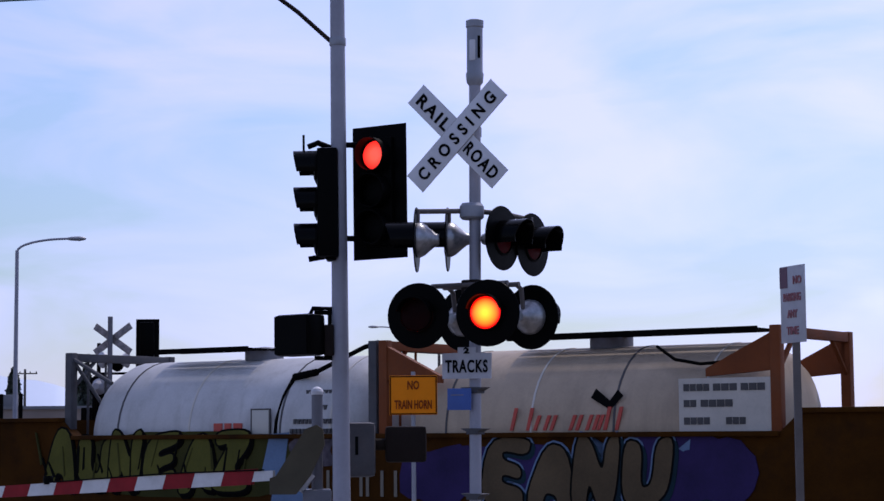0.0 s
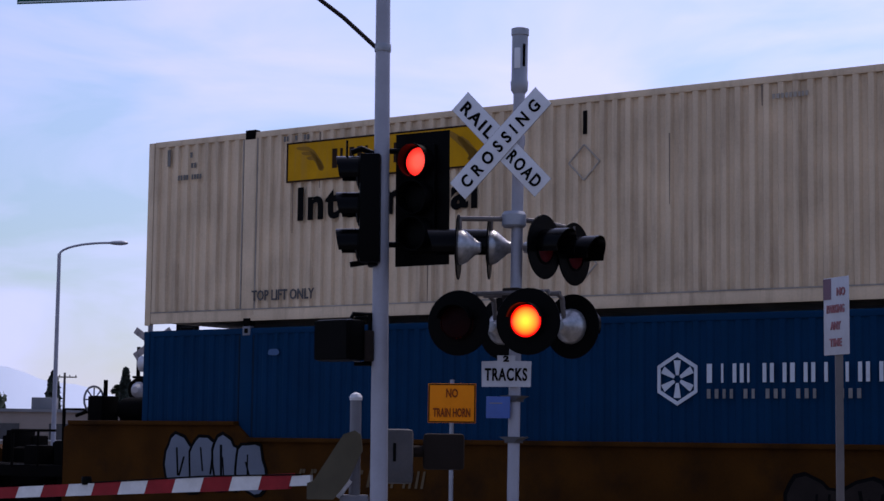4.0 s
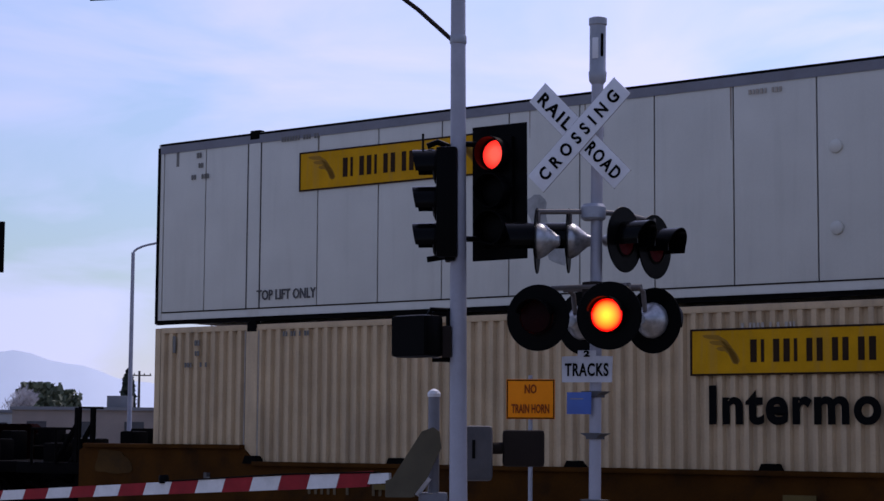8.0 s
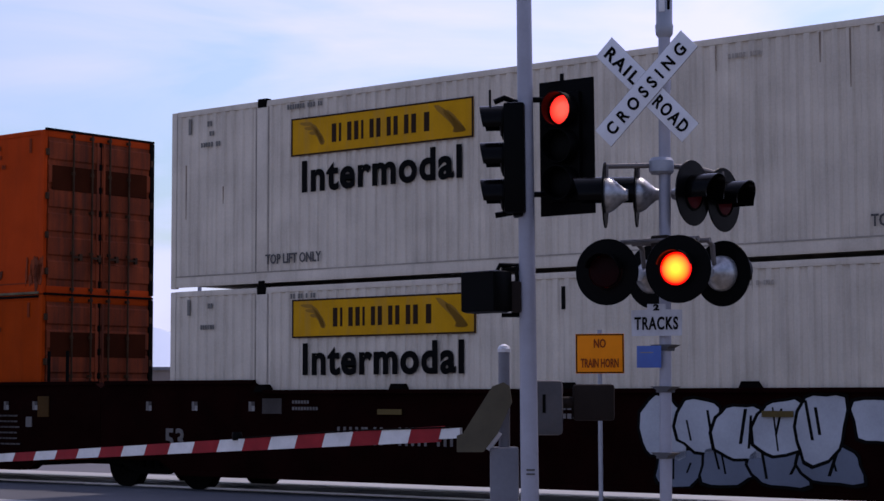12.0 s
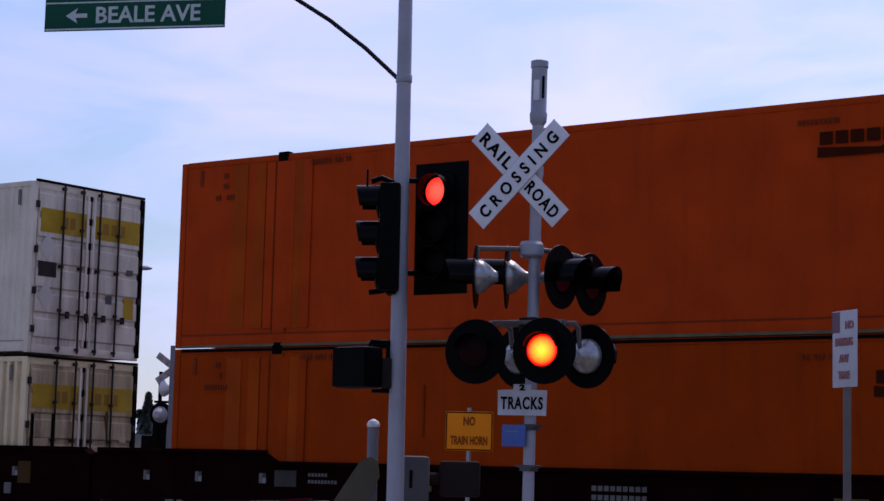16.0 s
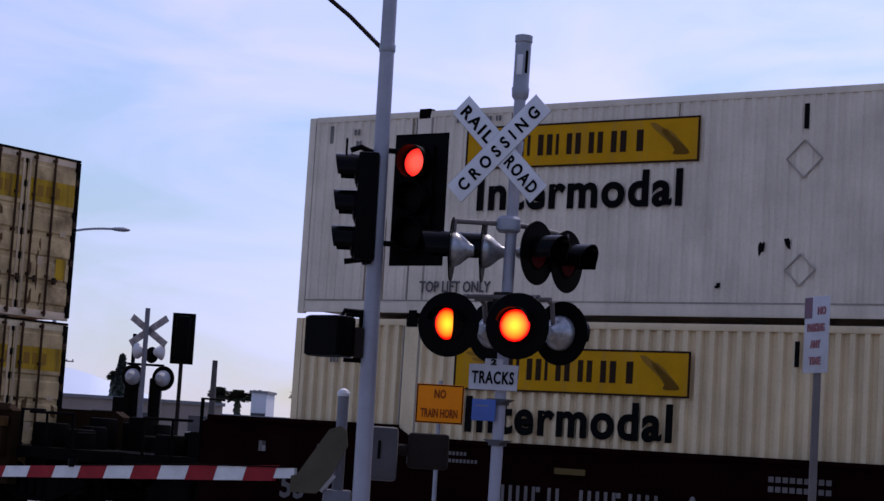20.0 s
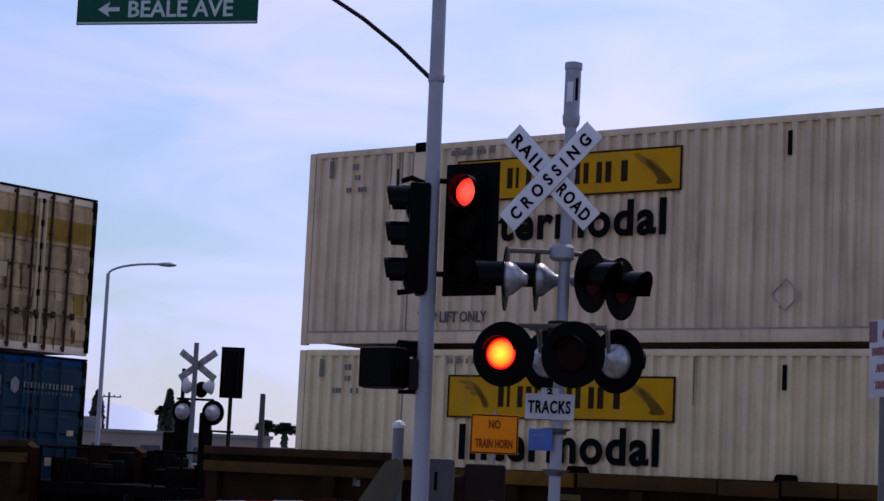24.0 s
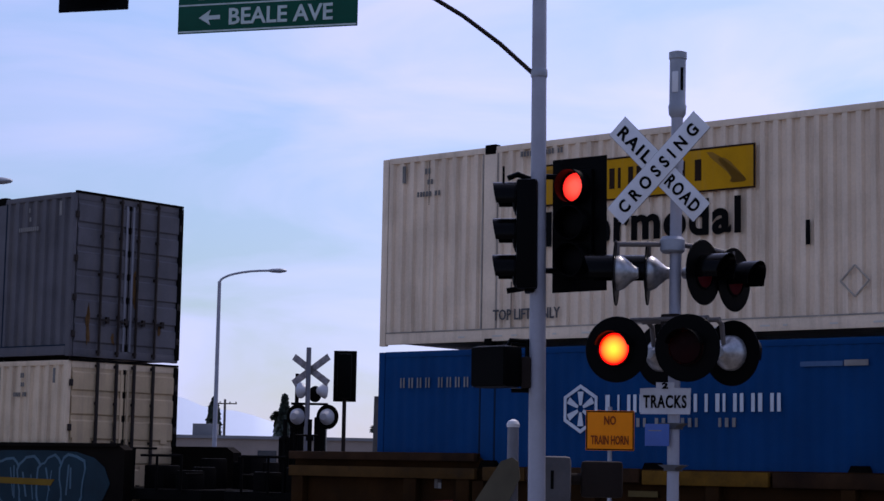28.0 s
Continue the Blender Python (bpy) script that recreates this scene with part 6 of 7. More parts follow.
for k, (x0, z0, x1, z1) in enumerate(((-1.85, 0.6, -1.5, 1.5), (-1.5, 0.65, -1.1, 1.4), (-1.2, 0.6, -0.85, 1.2))):
    part("graffiti_patch", slab(B(), [(x0, z0), (x0 + 0.28, z0 + 0.02), (x1 + 0.05, z1), (x1 - 0.12, z1 - 0.12), (x0 + 0.12, z0 + 0.4)], -0.0785 - 0.001 * k, -0.066), (TAG_SKY, TAG_DEEP, TAG_TEAL)[k], tankcar, "pointed sprayed shard of blue paint")
block_letters(tankcar, -4.6, 0.62, 2.8, 0.88, (0, 1, 3, 2), TAG_TAN, INK, TAG_SKY, 0.12, TAG_DEEP)
rr = random.Random(23)
for k in range(22):
    x, z, ln = -12.9 + k * 0.2 + rr.uniform(-0.08, 0.08), rr.uniform(0.75, 1.15), rr.uniform(0.25, 0.55)
    sl, wd = rr.uniform(-0.16, 0.16), rr.uniform(0.02, 0.055)
    part("graffiti_stroke", slab(B(), [(x, z), (x + wd, z + 0.03), (x + wd * 0.6 + sl, z + ln), (x + sl, z + ln)], -0.0965, -0.07), INK if k % 3 else TAG_OLIVE, tankcar, "thin dark sprayed stroke")
part("graffiti_patch", slab(B(), [(-8.35, 1.05), (-7.95, 1.0), (-7.85, 1.62), (-8.2, 1.6)], -0.0775, -0.066), TAG_SKY, tankcar, "pale blue sprayed patch")
part("graffiti_patch", slab(B(), [(-8.2, 0.5), (-7.4, 0.45), (-7.55, 1.0), (-8.1, 1.02)], -0.0775, -0.066), TAG_SKY, tankcar, "pale blue sprayed patch")


# ---- the crossing's flasher mast ----
mast = thing("crossing_signal", pose(1.08, 17.47, 0, 0, 0.45, 0), "grey steel crossing mast with crossbuck and red flashers", "crossing signal")
L = lambda x, y, z, rz=0.0: pose(x * U.x + y * N.x, x * U.y + y * N.y, z, 0, 0, rz - PSI)   # placing along and across the tracks
part("mast_pole", tube(B(), (0, 0, 0), (0, 0, 5.0), 0.055, seg=20), POLE_PAINT, mast)
part("base", lathe(B(), [(0.2, 0), (0.2, 0.03), (0.1, 0.12), (0.075, 0.3), (0.06, 0.32)], 20), GALV, mast)
bell = part("bell", lathe(B(), [(0.05, 4.86), (0.078, 4.9), (0.085, 4.98), (0.076, 5.0), (0.076, 5.42), (0.084, 5.43), (0.084, 5.49), (0.06, 5.5)], 24), GALV, mast, "grey cylindrical crossing bell")
part("sound_port", box(B(), -0.03, -0.082, 5.1, 0.03, -0.06, 5.3, 0.012), SIGN_WHITE, bell, "pale oblong opening", pose(0, 0, 0, 0, 0, -22))
part("sound_port", box(B(), -0.016, -0.08, 5.12, 0.016, -0.06, 5.34, 0.01), DARK_STEEL, bell, "dark slot", pose(0, 0, 0, 0, 0, 28))

for k, (text, rot) in enumerate((("RAIL  ROAD", -45), ("CROSSING", 45))):
    blade = part("crossbuck_blade", box(B(), -0.61, -0.006, -0.1145, 0.61, 0.006, 0.1145, 0.004), SIGN_WHITE, mast, "white crossbuck blade with black lettering",
                 L(-0.085, -0.17 - 0.012 * k, 4.375, 9) @ pose(0, 0, 0, 0, -rot, 0))
    for word, x in ((("RAIL", -0.345), ("ROAD", 0.345)) if k == 0 else (("CROSSING", 0.0),)):
        me = words(word, 0.112, INK, 0.005, align="CENTER", spacing=1.75 if k else 1.3, smooth=5)
        wide = 1.05 if k else 0.42
        part("lettering", me, INK, blade, "", on_front(x, -0.0075, -0.058) @ Matrix.Diagonal((wide / width_of(me), 1, 1, 1)))
    part("border", box(box(B(), -0.612, -0.005, -0.116, 0.612, 0.003, -0.108), -0.612, -0.005, 0.108, 0.612, 0.003, 0.116), FADED_WHITE, blade)
part("bracket", box(B(), -0.13, -0.17, 4.38, 0.04, 0.06, 4.48, 0.01), GALV, mast, "", L(0, 0, 0))


def flasher(m, lens, label, hood_len=0.3, low=-20):
    """A 24-inch black target with hood, red lens and cone-backed housing; it faces -y."""
    f = part("flasher_target", lathe(B(), [(0.302, 0), (0.305, 0.008), (0.302, 0.014), (0.16, 0.02)], 36, pose(0, 0, 0, 90)), BLACK_PAINT, mast, label, m)
    bm = B()
    seg, rings = 24, []
    for y in (-0.02, -hood_len):
        row = []
        for i in range(seg + 1):
            a = radians(low + (180 - 2 * low) * i / seg)
            cut = 1 if y > -0.1 else (0.8 + 0.2 * max(0, math.sin(a)))
            row.append((bm.verts.new((0.168 * math.cos(a), y * cut, 0.168 * math.sin(a))), bm.verts.new((0.158 * math.cos(a), y * cut, 0.158 * math.sin(a)))))
        rings.append(row)
    for i in range(seg):
        for k in (0, 1):
            bm.faces.new((rings[0][i][k], rings[0][i + 1][k], rings[1][i + 1][k], rings[1][i][k]))
        bm.faces.new((rings[1][i][0], rings[1][i + 1][0], rings[1][i + 1][1], rings[1][i][1]))
    part("hood", bm, BLACK_PAINT if lens == "two-faced" else HOOD_PAINT, f)
    part("housing", lathe(B(), [(0.165, 0.0), (0.165, 0.03), (0.145, 0.07), (0.10, 0.12), (0.06, 0.17), (0.05, 0.2), (0.02, 0.205)], 24, pose(0, 0, 0, -90)), SIGNAL_GREY, f, "grey cone-shaped lamp housing")
    part("retainer", lathe(B(), [(0.16, 0.014), (0.165, 0.03), (0.15, 0.034), (0.148, 0.014)], 30, pose(0, 0, 0, 90)), BLACK_PAINT, f)
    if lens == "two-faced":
        # a disc glowing on one face and dark on the other, turned to imitate flashing
        ln = part("lamp", lathe(B(), [(0.147, 0.0), (0.14, 0.008), (0.09, 0.016), (0.01, 0.02)], 30, pose(0, 0, 0, 90)), LENS_ON, f, "red disc with a glowing face, turned to imitate flashing", Matrix.Translation((0, -0.07, 0)))
        part("unlit_face", lathe(B(), [(0.147, 0.001), (0.14, 0.008), (0.09, 0.016), (0.01, 0.02)], 30, pose(0, 0, 0, -90)), LENS_DARK, ln, "dark red face shown while the lamp is off")
        # rim added to hide the glow while the lit face points back
        part("glow_block", sleeve(B(), 0.149, 0.1525, -0.022, 0.012), BLACK_PAINT, ln, "black rim added to block stray glow")
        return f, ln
    part("lens", lathe(B(), [(0.147, 0.016), (0.14, 0.024), (0.09, 0.032), (0.01, 0.036)], 30, pose(0, 0, 0, 90)), lens, f, "unlit dark red lens")
    return f, None


FL_Z = 2.69
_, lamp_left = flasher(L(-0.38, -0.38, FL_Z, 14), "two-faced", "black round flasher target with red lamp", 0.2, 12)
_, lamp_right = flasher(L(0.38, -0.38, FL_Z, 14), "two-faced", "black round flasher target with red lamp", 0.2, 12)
flasher(L(-0.38, 0.38, FL_Z, 176), LENS_DARK, "black flasher target with grey housing facing away")
flasher(L(0.38, 0.38, FL_Z, 176), LENS_DARK, "black flasher target with grey housing facing away")
for y in (-0.1, 0.1):
    part("cross_arm", pipe(B(), [(-0.42, y, FL_Z + 0.29), (0.42, y, FL_Z + 0.29)], 0.024), OLD_POST, mast, "grey pipe cross arm", L(0, 0, 0))
    for x in (-0.38, 0.38):
        part("lamp_bracket", pipe(B(), [(x, y * 1.2, FL_Z + 0.29), (x, y * 2, FL_Z + 0.25), (x, y * 2.4, FL_Z + 0.05)], 0.022), OLD_POST, mast, "", L(0, 0, 0))
part("junction_box", box(B(), -0.09, -0.11, FL_Z - 0.14, 0.09, 0.11, FL_Z + 0.34, 0.02), DARK_GREY, mast, "", L(0, 0, 0))
# upper flashers for the side street
for x, y, z, rz, ln in ((0.25, 0.0, 3.425, 55, LENS_DIM), (0.57, 0.42, 3.405, 55, LENS_DIM), (-0.54, -0.05, 3.40, -97, LENS_DARK), (-0.24, 0.2, 3.43, -97, LENS_DARK)):
    flasher(pose(x, y, z, 0, 0, rz), ln, "black round flasher target aimed at the side street")
bm = pipe(B(), [(-0.56, -0.02, 3.67), (-0.03, 0.0, 3.68), (0.26, 0.1, 3.67), (0.53, 0.4, 3.65)], 0.024)
for p in ((-0.54, -0.05), (-0.24, 0.15), (0.25, 0.05), (0.56, 0.4)):
    part("lamp_bracket", pipe(B(), [(p[0], p[1], 3.67), (p[0], p[1], 3.46)], 0.022), OLD_POST, mast)
part("cross_arm", bm, OLD_POST, mast, "grey pipe cross arm")
part("junction_box", lathe(B(), [(0.095, 3.6), (0.115, 3.62), (0.115, 3.72), (0.095, 3.75)], 20, Matrix.Translation((-0.03, 0, 0))), GALV, mast, "round grey junction box")
# number-of-tracks plate
plate = part("tracks_sign", slab(B(), [(-0.25, 2.345), (-0.245, 2.11), (0.245, 2.11), (0.25, 2.345), (0.09, 2.35), (0.09, 2.4), (-0.09, 2.4), (-0.09, 2.35)], -0.006, 0.006), OLD_SHEET, mast, "dulled white plate reading 2 TRACKS", L(-0.03, -0.1, 0, 9))
me = words("TRACKS", 0.11, INK, 0.004, align="CENTER", spacing=1.15, smooth=5)
part("lettering", me, INK, plate, "", on_front(0, -0.008, 2.17) @ Matrix.Diagonal((0.43 / width_of(me), 1, 1, 1)))
me = words("2", 0.05, INK, 0.004, align="CENTER", stretch=1.5)
part("lettering", me, INK, plate, "", on_front(0, -0.008, 2.345))
blue = part("notice_plate", box(B(), -0.13, -0.005, 1.82, 0.13, 0.005, 2.02, 0.003), SIGN_BLUE, mast, "small blue notice plate", L(-0.1, -0.12, 0))
part("printed_bar", box(B(), -0.09, -0.008, 1.955, 0.05, -0.004, 1.963), FADED_WHITE, blue)
for z in (2.0, 1.62, 1.02):
    bm = slab(B(), [(-0.125, z + 0.03), (-0.06, z), (-0.058, z - 0.025), (0.058, z - 0.025), (0.06, z), (0.125, z + 0.03), (0.06, z + 0.032), (-0.06, z + 0.032)], -0.066, 0.066)
    part("band_clamp", bm, HOUSING, mast, "winged steel band clamp", L(0, 0, 0))

SIGN_RUST = surface("brownish_sign_ink", (0.20, 0.035, 0.004), 0.6, vary=0.2, bump=0, spec=0.15)
# ---- yellow notice on its own thin post ----
horn = thing("notice_sign", at(1.66, 21.4), "yellow rectangular sign on a thin steel post", "road sign")
part("post", tube(B(), (0, 0, 0), (0, 0, 2.3), 0.025, seg=10), GALV, horn)
panel = part("sign_panel", box(B(), -0.273, -0.005, 1.81, 0.273, 0.005, 2.256, 0.004), SIGN_YELLOW, horn, "yellow panel with dark border and lettering", pose(0, -0.03, 0, 0, 0, -8))
bm = B()
for a in ((-0.268, 1.815, 0.268, 1.828), (-0.268, 2.238, 0.268, 2.251), (-0.268, 1.831, -0.255, 2.235), (0.255, 1.831, 0.268, 2.235)):
    box(bm, a[0], -0.008, a[1], a[2], -0.004, a[3])
part("border", bm, INK, panel)
for text, z, w in (("NO", 2.10, 0.135), ("TRAIN HORN", 1.88, 0.425)):
    me = words(text, 0.095, SIGN_RUST, 0.003, align="CENTER")
    part("lettering", me, SIGN_RUST, panel, "", on_front(0, -0.008, z) @ Matrix.Diagonal((w / width_of(me), 1, 1, 1)))

# ---- gate: mechanism, arm and counterweights ----
gate = thing("crossing_gate", at(-0.75, 18.9), "lowered red and white crossing gate with its mechanism", "crossing gate")
part("mast_stub", tube(B(), (-0.16, 0, 0), (-0.16, 0, 2.02), 0.056, seg=18), FRAME_GREY, gate)
part("cap", lathe(B(), [(0.062, 2.0), (0.066, 2.03), (0.05, 2.06), (0.012, 2.08)], 18, Matrix.Translation((-0.16, 0, 0))), SIGN_WHITE, gate, "pale domed post cap")
part("mechanism_box", box(B(), 0.06, -0.2, 1.18, 0.42, 0.25, 1.72, 0.05), HOUSING, gate, "weathered grey mechanism housing")
part("hand_slot", box(B(), 0.22, -0.21, 1.4, 0.25, -0.19, 1.58), INK, gate)
part("counterweight", box(B(), 0.52, -0.1, 1.32, 0.93, 0.2, 1.68, 0.04), DARK_GREY, gate, "dark counterweight box")
part("shaft", tube(B(), (0.4, 0.0, 1.5), (0.55, 0.0, 1.5), 0.06, seg=12), DARK_GREY, gate)
part("arm_bracket", slab(B(), [(-0.1, 1.66), (-0.16, 1.70), (-0.27, 1.66), (-0.56, 1.2), (-0.62, 1.18), (-0.62, 1.02), (-0.36, 1.02), (-0.22, 1.2), (-0.08, 1.5)], -0.28, -0.12), KHAKI, gate, "olive sloping arm bracket")
part("base_box", box(B(), -0.3, -0.18, 0.0, -0.02, 0.2, 1.06, 0.03), FRAME_GREY, gate)
bm = tube(B(), (-0.34, -0.1, 1.05), (-0.22, -0.1, 1.22), 0.05, seg=10)
part("linkage", bm, SIGN_WHITE, gate)
# the arm droops slightly away to the far kerb
ARM = pose(-0.58, -0.2, 1.205, 0, 0, -PSI) @ pose(0, 0, 0, 0, -3.05, 0)
arm = part("gate_arm", box(B(), -10.2, -0.02, -0.05, 0, 0.02, 0.05), GATE_WHITE, gate, "long tapering gate arm", ARM)
for i in range(24):
    a, b = -0.25 - i * 0.39, -0.25 - (i + 1) * 0.39
    if i % 2 == 0:
        h = 0.077 - 0.0016 * i
        part("stripe", slab(B(), [(b - 0.03, -h), (a - 0.03, -h), (a + 0.03, h), (b + 0.03, h)], -0.026, 0.026), GATE_RED, arm)
    else:
        h = 0.075 - 0.0016 * i
        part("stripe", slab(B(), [(b - 0.03, -h), (a - 0.03, -h), (a + 0.03, h), (b + 0.03, h)], -0.025, 0.025), GATE_WHITE, arm)
for x in (-3.1, -9.9):
    lm = part("arm_lamp", lathe(B(), [(0.05, 0.05), (0.06, 0.1), (0.05, 0.14)], 12, Matrix.Translation((x, 0, 0))), BLACK_PAINT, arm, "small lamp on the gate arm")
part("lamp_wire", pipe(B(), [(-0.1, -0.03, 0.06), (-1.4, -0.035, 0.085), (-3.0, -0.03, 0.07)], 0.008, 6), DARK_STEEL, arm)

# ---- traffic signal pole ----
pole = thing("traffic_signal", pose(-0.15, 18.2, 0, 0, -0.35, 0), "tall pale grey signal pole with black signal heads", "traffic signal")
part("pole_shaft", tube(B(), (0, 0, 0), (0, 0, 7.6), 0.088, 0.066, seg=24), POLE_PAINT, pole)
part("base_plate", box(B(), -0.2, -0.2, 0, 0.2, 0.2, 0.04, 0.01), GALV, pole)
part("hand_hole_cover", box(B(), -0.05, -0.095, 0.35, 0.05, -0.07, 0.55, 0.01), GALV, pole)
part("name_strip", box(box(B(), -0.03, -0.093, 0.86, 0.05, -0.07, 0.875), -0.03, -0.093, 0.82, 0.05, -0.07, 0.835), GREY_INK, pole)


def head(parent, m, lit, label, plate=True, hood=0.22, low=-20):
    """Three-section signal head facing -y, its backplate, hoods and lenses."""
    h = part("signal_head", box(B(), -0.17, 0.0, -0.53, 0.17, 0.2, 0.53, 0.025), BLACK_PAINT, parent, label, m)
    if plate:
        bm = box(B(), -0.31, 0.05, -0.655, 0.31, 0.056, 0.655, 0.002)
        part("backplate", bm, BLACK_PAINT, h, "black louvred backplate")
    for i, z in enumerate((0.355, 0.0, -0.355)):
        door = part("lens_door", lathe(B(), [(0.165, 0.0), (0.165, 0.02), (0.155, 0.025)], 28, Matrix.Translation((0, 0, z)) @ pose(0, 0, 0, 90)), BLACK_PAINT, h)
        part("lens", lathe(B(), [(0.14, 0.0), (0.125, 0.012), (0.07, 0.02), (0.005, 0.022)], 28, pose(0, 0, 0, 90)), STOP_ON if lit and i == 0 else LENS_SMOKE, h, "glowing red lens" if lit and i == 0 else "unlit dark lens", Matrix.Translation((0, -0.026, z)))
        bm = B()
        seg, rings = 28, []
        for y in (0.0, -hood):
            row = []
            for k in range(seg + 1):
                a = radians(low + (180 - 2 * low) * k / seg)
                cut = 1 if y > -0.05 else 0.7 + 0.3 * (math.sin(a) * 0.5 + 0.5)
                row.append((bm.verts.new((0.165 * math.cos(a), y * cut - 0.02, 0.165 * math.sin(a))), bm.verts.new((0.156 * math.cos(a), y * cut - 0.02, 0.156 * math.sin(a)))))
            rings.append(row)
        for k in range(seg):
            for q in (0, 1):
                bm.faces.new((rings[0][k][q], rings[0][k + 1][q], rings[1][k + 1][q], rings[1][k][q]))
            bm.faces.new((rings[1][k][0], rings[1][k + 1][0], rings[1][k + 1][1], rings[1][k][1]))
        part("hood", bm, BLACK_PAINT if lit else HOOD_PAINT, h, "", Matrix.Translation((0, 0, z)))
    return h


head(pole, pose(0.37, -0.05, 3.95, 0, 0, -33), True, "black signal head showing red", hood=0.16, low=-90)
head(pole, pose(-0.2, -0.02, 3.84, 0, 0, -94), False, "black signal head seen from the side", plate=False)
part("head_bracket", pipe(B(), [(-0.05, 0, 4.38), (-0.2, 0, 4.44), (-0.3, 0, 4.4)], 0.028), BLACK_PAINT, pole, "black pipe bracket")
part("head_bracket", pipe(B(), [(-0.05, 0, 3.34), (-0.3, 0, 3.3)], 0.028), BLACK_PAINT, pole)
for z in (4.42, 3.5):
    part("head_bracket", pipe(B(), [(0, 0, z), (0.3, 0.05, z)], 0.028), BLACK_PAINT, pole)
part("terminal_box", box(B(), -0.13, -0.13, 3.28, -0.03, 0.1, 3.6, 0.02), BLACK_PAINT, pole)
part("finial", tube(B(), (-0.34, 0, 4.36), (-0.34, 0, 4.52), 0.012, seg=6), BLACK_PAINT, pole)
ped = part("pedestrian_head", box(B(), -0.22, -0.17, -0.2, 0.22, 0.1, 0.2, 0.045), BLACK_PAINT, pole, "black pedestrian signal box", pose(-0.37, -0.02, 2.56, 0, 0, -38))
part("visor_grid", box(B(), -0.2, -0.175, -0.18, 0.2, -0.168, 0.18), INK, ped)
for z in (0.2, -0.24):
    part("ped_bracket", pipe(B(), [(0, 0, 2.56 + z), (-0.1, 0, 2.58 + z), (-0.25, 0, 2.58 + z)], 0.022), BLACK_PAINT, pole)
part("ped_conduit", pipe(B(), [(-0.3, -0.02, 2.74), (-0.26, -0.02, 2.82), (-0.1, 0.0, 2.82), (-0.1, 0.0, 2.62)], 0.02), BLACK_PAINT, pole, "bent black conduit over the box")
part("ped_terminal", box(B(), -0.16, -0.08, 2.36, -0.06, 0.08, 2.66, 0.02), DARK_GREY, pole)
# mast arm over the road, with its brace
ARM_DIR = Vector((-0.975, 0.22, 0)).normalized()
ARM_Z = 6.78
part("mast_arm", tube(B(), (0, 0, ARM_Z - 0.1), ARM_DIR * 6.5 + Vector((0, 0, ARM_Z + 0.35)), 0.07, 0.045, seg=14), POLE_PAINT, pole)
part("brace_rod", pipe(B(), [(-0.06, 0.0, 5.44), ARM_DIR * 0.40 + Vector((0, 0, 5.76)), ARM_DIR * 0.78 + Vector((0, 0, 6.06)), ARM_DIR * 1.18 + Vector((0, 0, 6.32)), ARM_DIR * 1.9 + Vector((0, 0, 6.68)), ARM_DIR * 2.3 + Vector((0, 0, ARM_Z + 0.06))], 0.022, 8), DARK_GREY, pole, "dark brace rod")
part("brace_collar", lathe(B(), [(0.078, 5.40), (0.082, 5.41), (0.082, 5.47), (0.078, 5.48)], 18), GALV, pole)
SIGN_SCALE = Matrix.Diagonal((1.07, 1.0, 1.07, 1))
street = thing("street_name_sign", pose(pole.location.x - 2.84, pole.location.y + 0.62, -0.26, 0, 0, -12.5), "green overhead street name sign with white lettering", "street sign")
sp = part("sign_panel", box(B(), -0.92, -0.006, 5.86, 0.92, 0.006, 6.42, 0.004), SIGN_GREEN, street, "green panel", SIGN_SCALE)
bm = B()
for a in ((-0.91, 5.87, 0.91, 5.885), (-0.91, 6.395, 0.91, 6.41), (-0.91, 6.132, 0.91, 6.146)):
    box(bm, a[0], -0.01, a[1], a[2], -0.005, a[3])
part("border", bm, SIGN_LETTER, sp)
me = words("BEALE AVE", 0.155, SIGN_LETTER, 0.004)
part("lettering", me, SIGN_LETTER, sp, "", on_front(-0.4, -0.009, 5.935) @ Matrix.Diagonal((1.06 / width_of(me), 1, 1, 1)))
me = words("E TRUXTUN", 0.155, SIGN_LETTER, 0.004)
part("lettering", me, SIGN_LETTER, sp, "", on_front(-0.72, -0.009, 6.195) @ Matrix.Diagonal((1.06 / width_of(me), 1, 1, 1)))
arrow = [(-0.7, 6.01), (-0.58, 6.085), (-0.6, 6.03), (-0.48, 6.03), (-0.48, 5.99), (-0.6, 5.99), (-0.58, 5.935)]
part("arrow", slab(B(), arrow, -0.012, -0.005), SIGN_LETTER, sp, "white arrow")
part("arrow", slab(B(), [(-x - 0.0, z + 0.26) for x, z in arrow][::-1], -0.012, -0.005), SIGN_LETTER, sp, "white arrow")
for x in (-0.6, 0.6):
    part("hanger", tube(B(), (x, 0.02, 6.7), (x, 0.02, 7.25), 0.014, seg=8), GALV, street)
over = thing("overhead_signal", pose(pole.location.x - 4.78, pole.location.y + 1.03, 0.02, 0, 0, -12), "black signal head hanging from the mast arm", "traffic signal")
head(over, pose(0, 0, 6.98), False, "black overhead signal head")
part("backplate", box(B(), -0.4, 0.05, 6.3, 0.4, 0.07, 7.7), BLACK_PAINT, over)

# ---- parking sign ----
park = thing("parking_sign", pose(2.64, 11.1, 0), "white and red parking sign on a steel post", "road sign")
part("post", box(B(), -0.022, -0.015, 0, 0.022, 0.015, 2.55, 0.004), OLD_POST, park)
pp = part("sign_panel", box(B(), -0.135, -0.004, 2.14, 0.135, 0.004, 2.60, 0.003), OLD_SHEET, park, "white panel with red lettering", pose(-0.02, -0.03, 0, 0, 0, -71))
part("red_block", box(B(), -0.134, -0.007, 2.47, -0.05, -0.003, 2.595), SIGN_PLUM, pp)
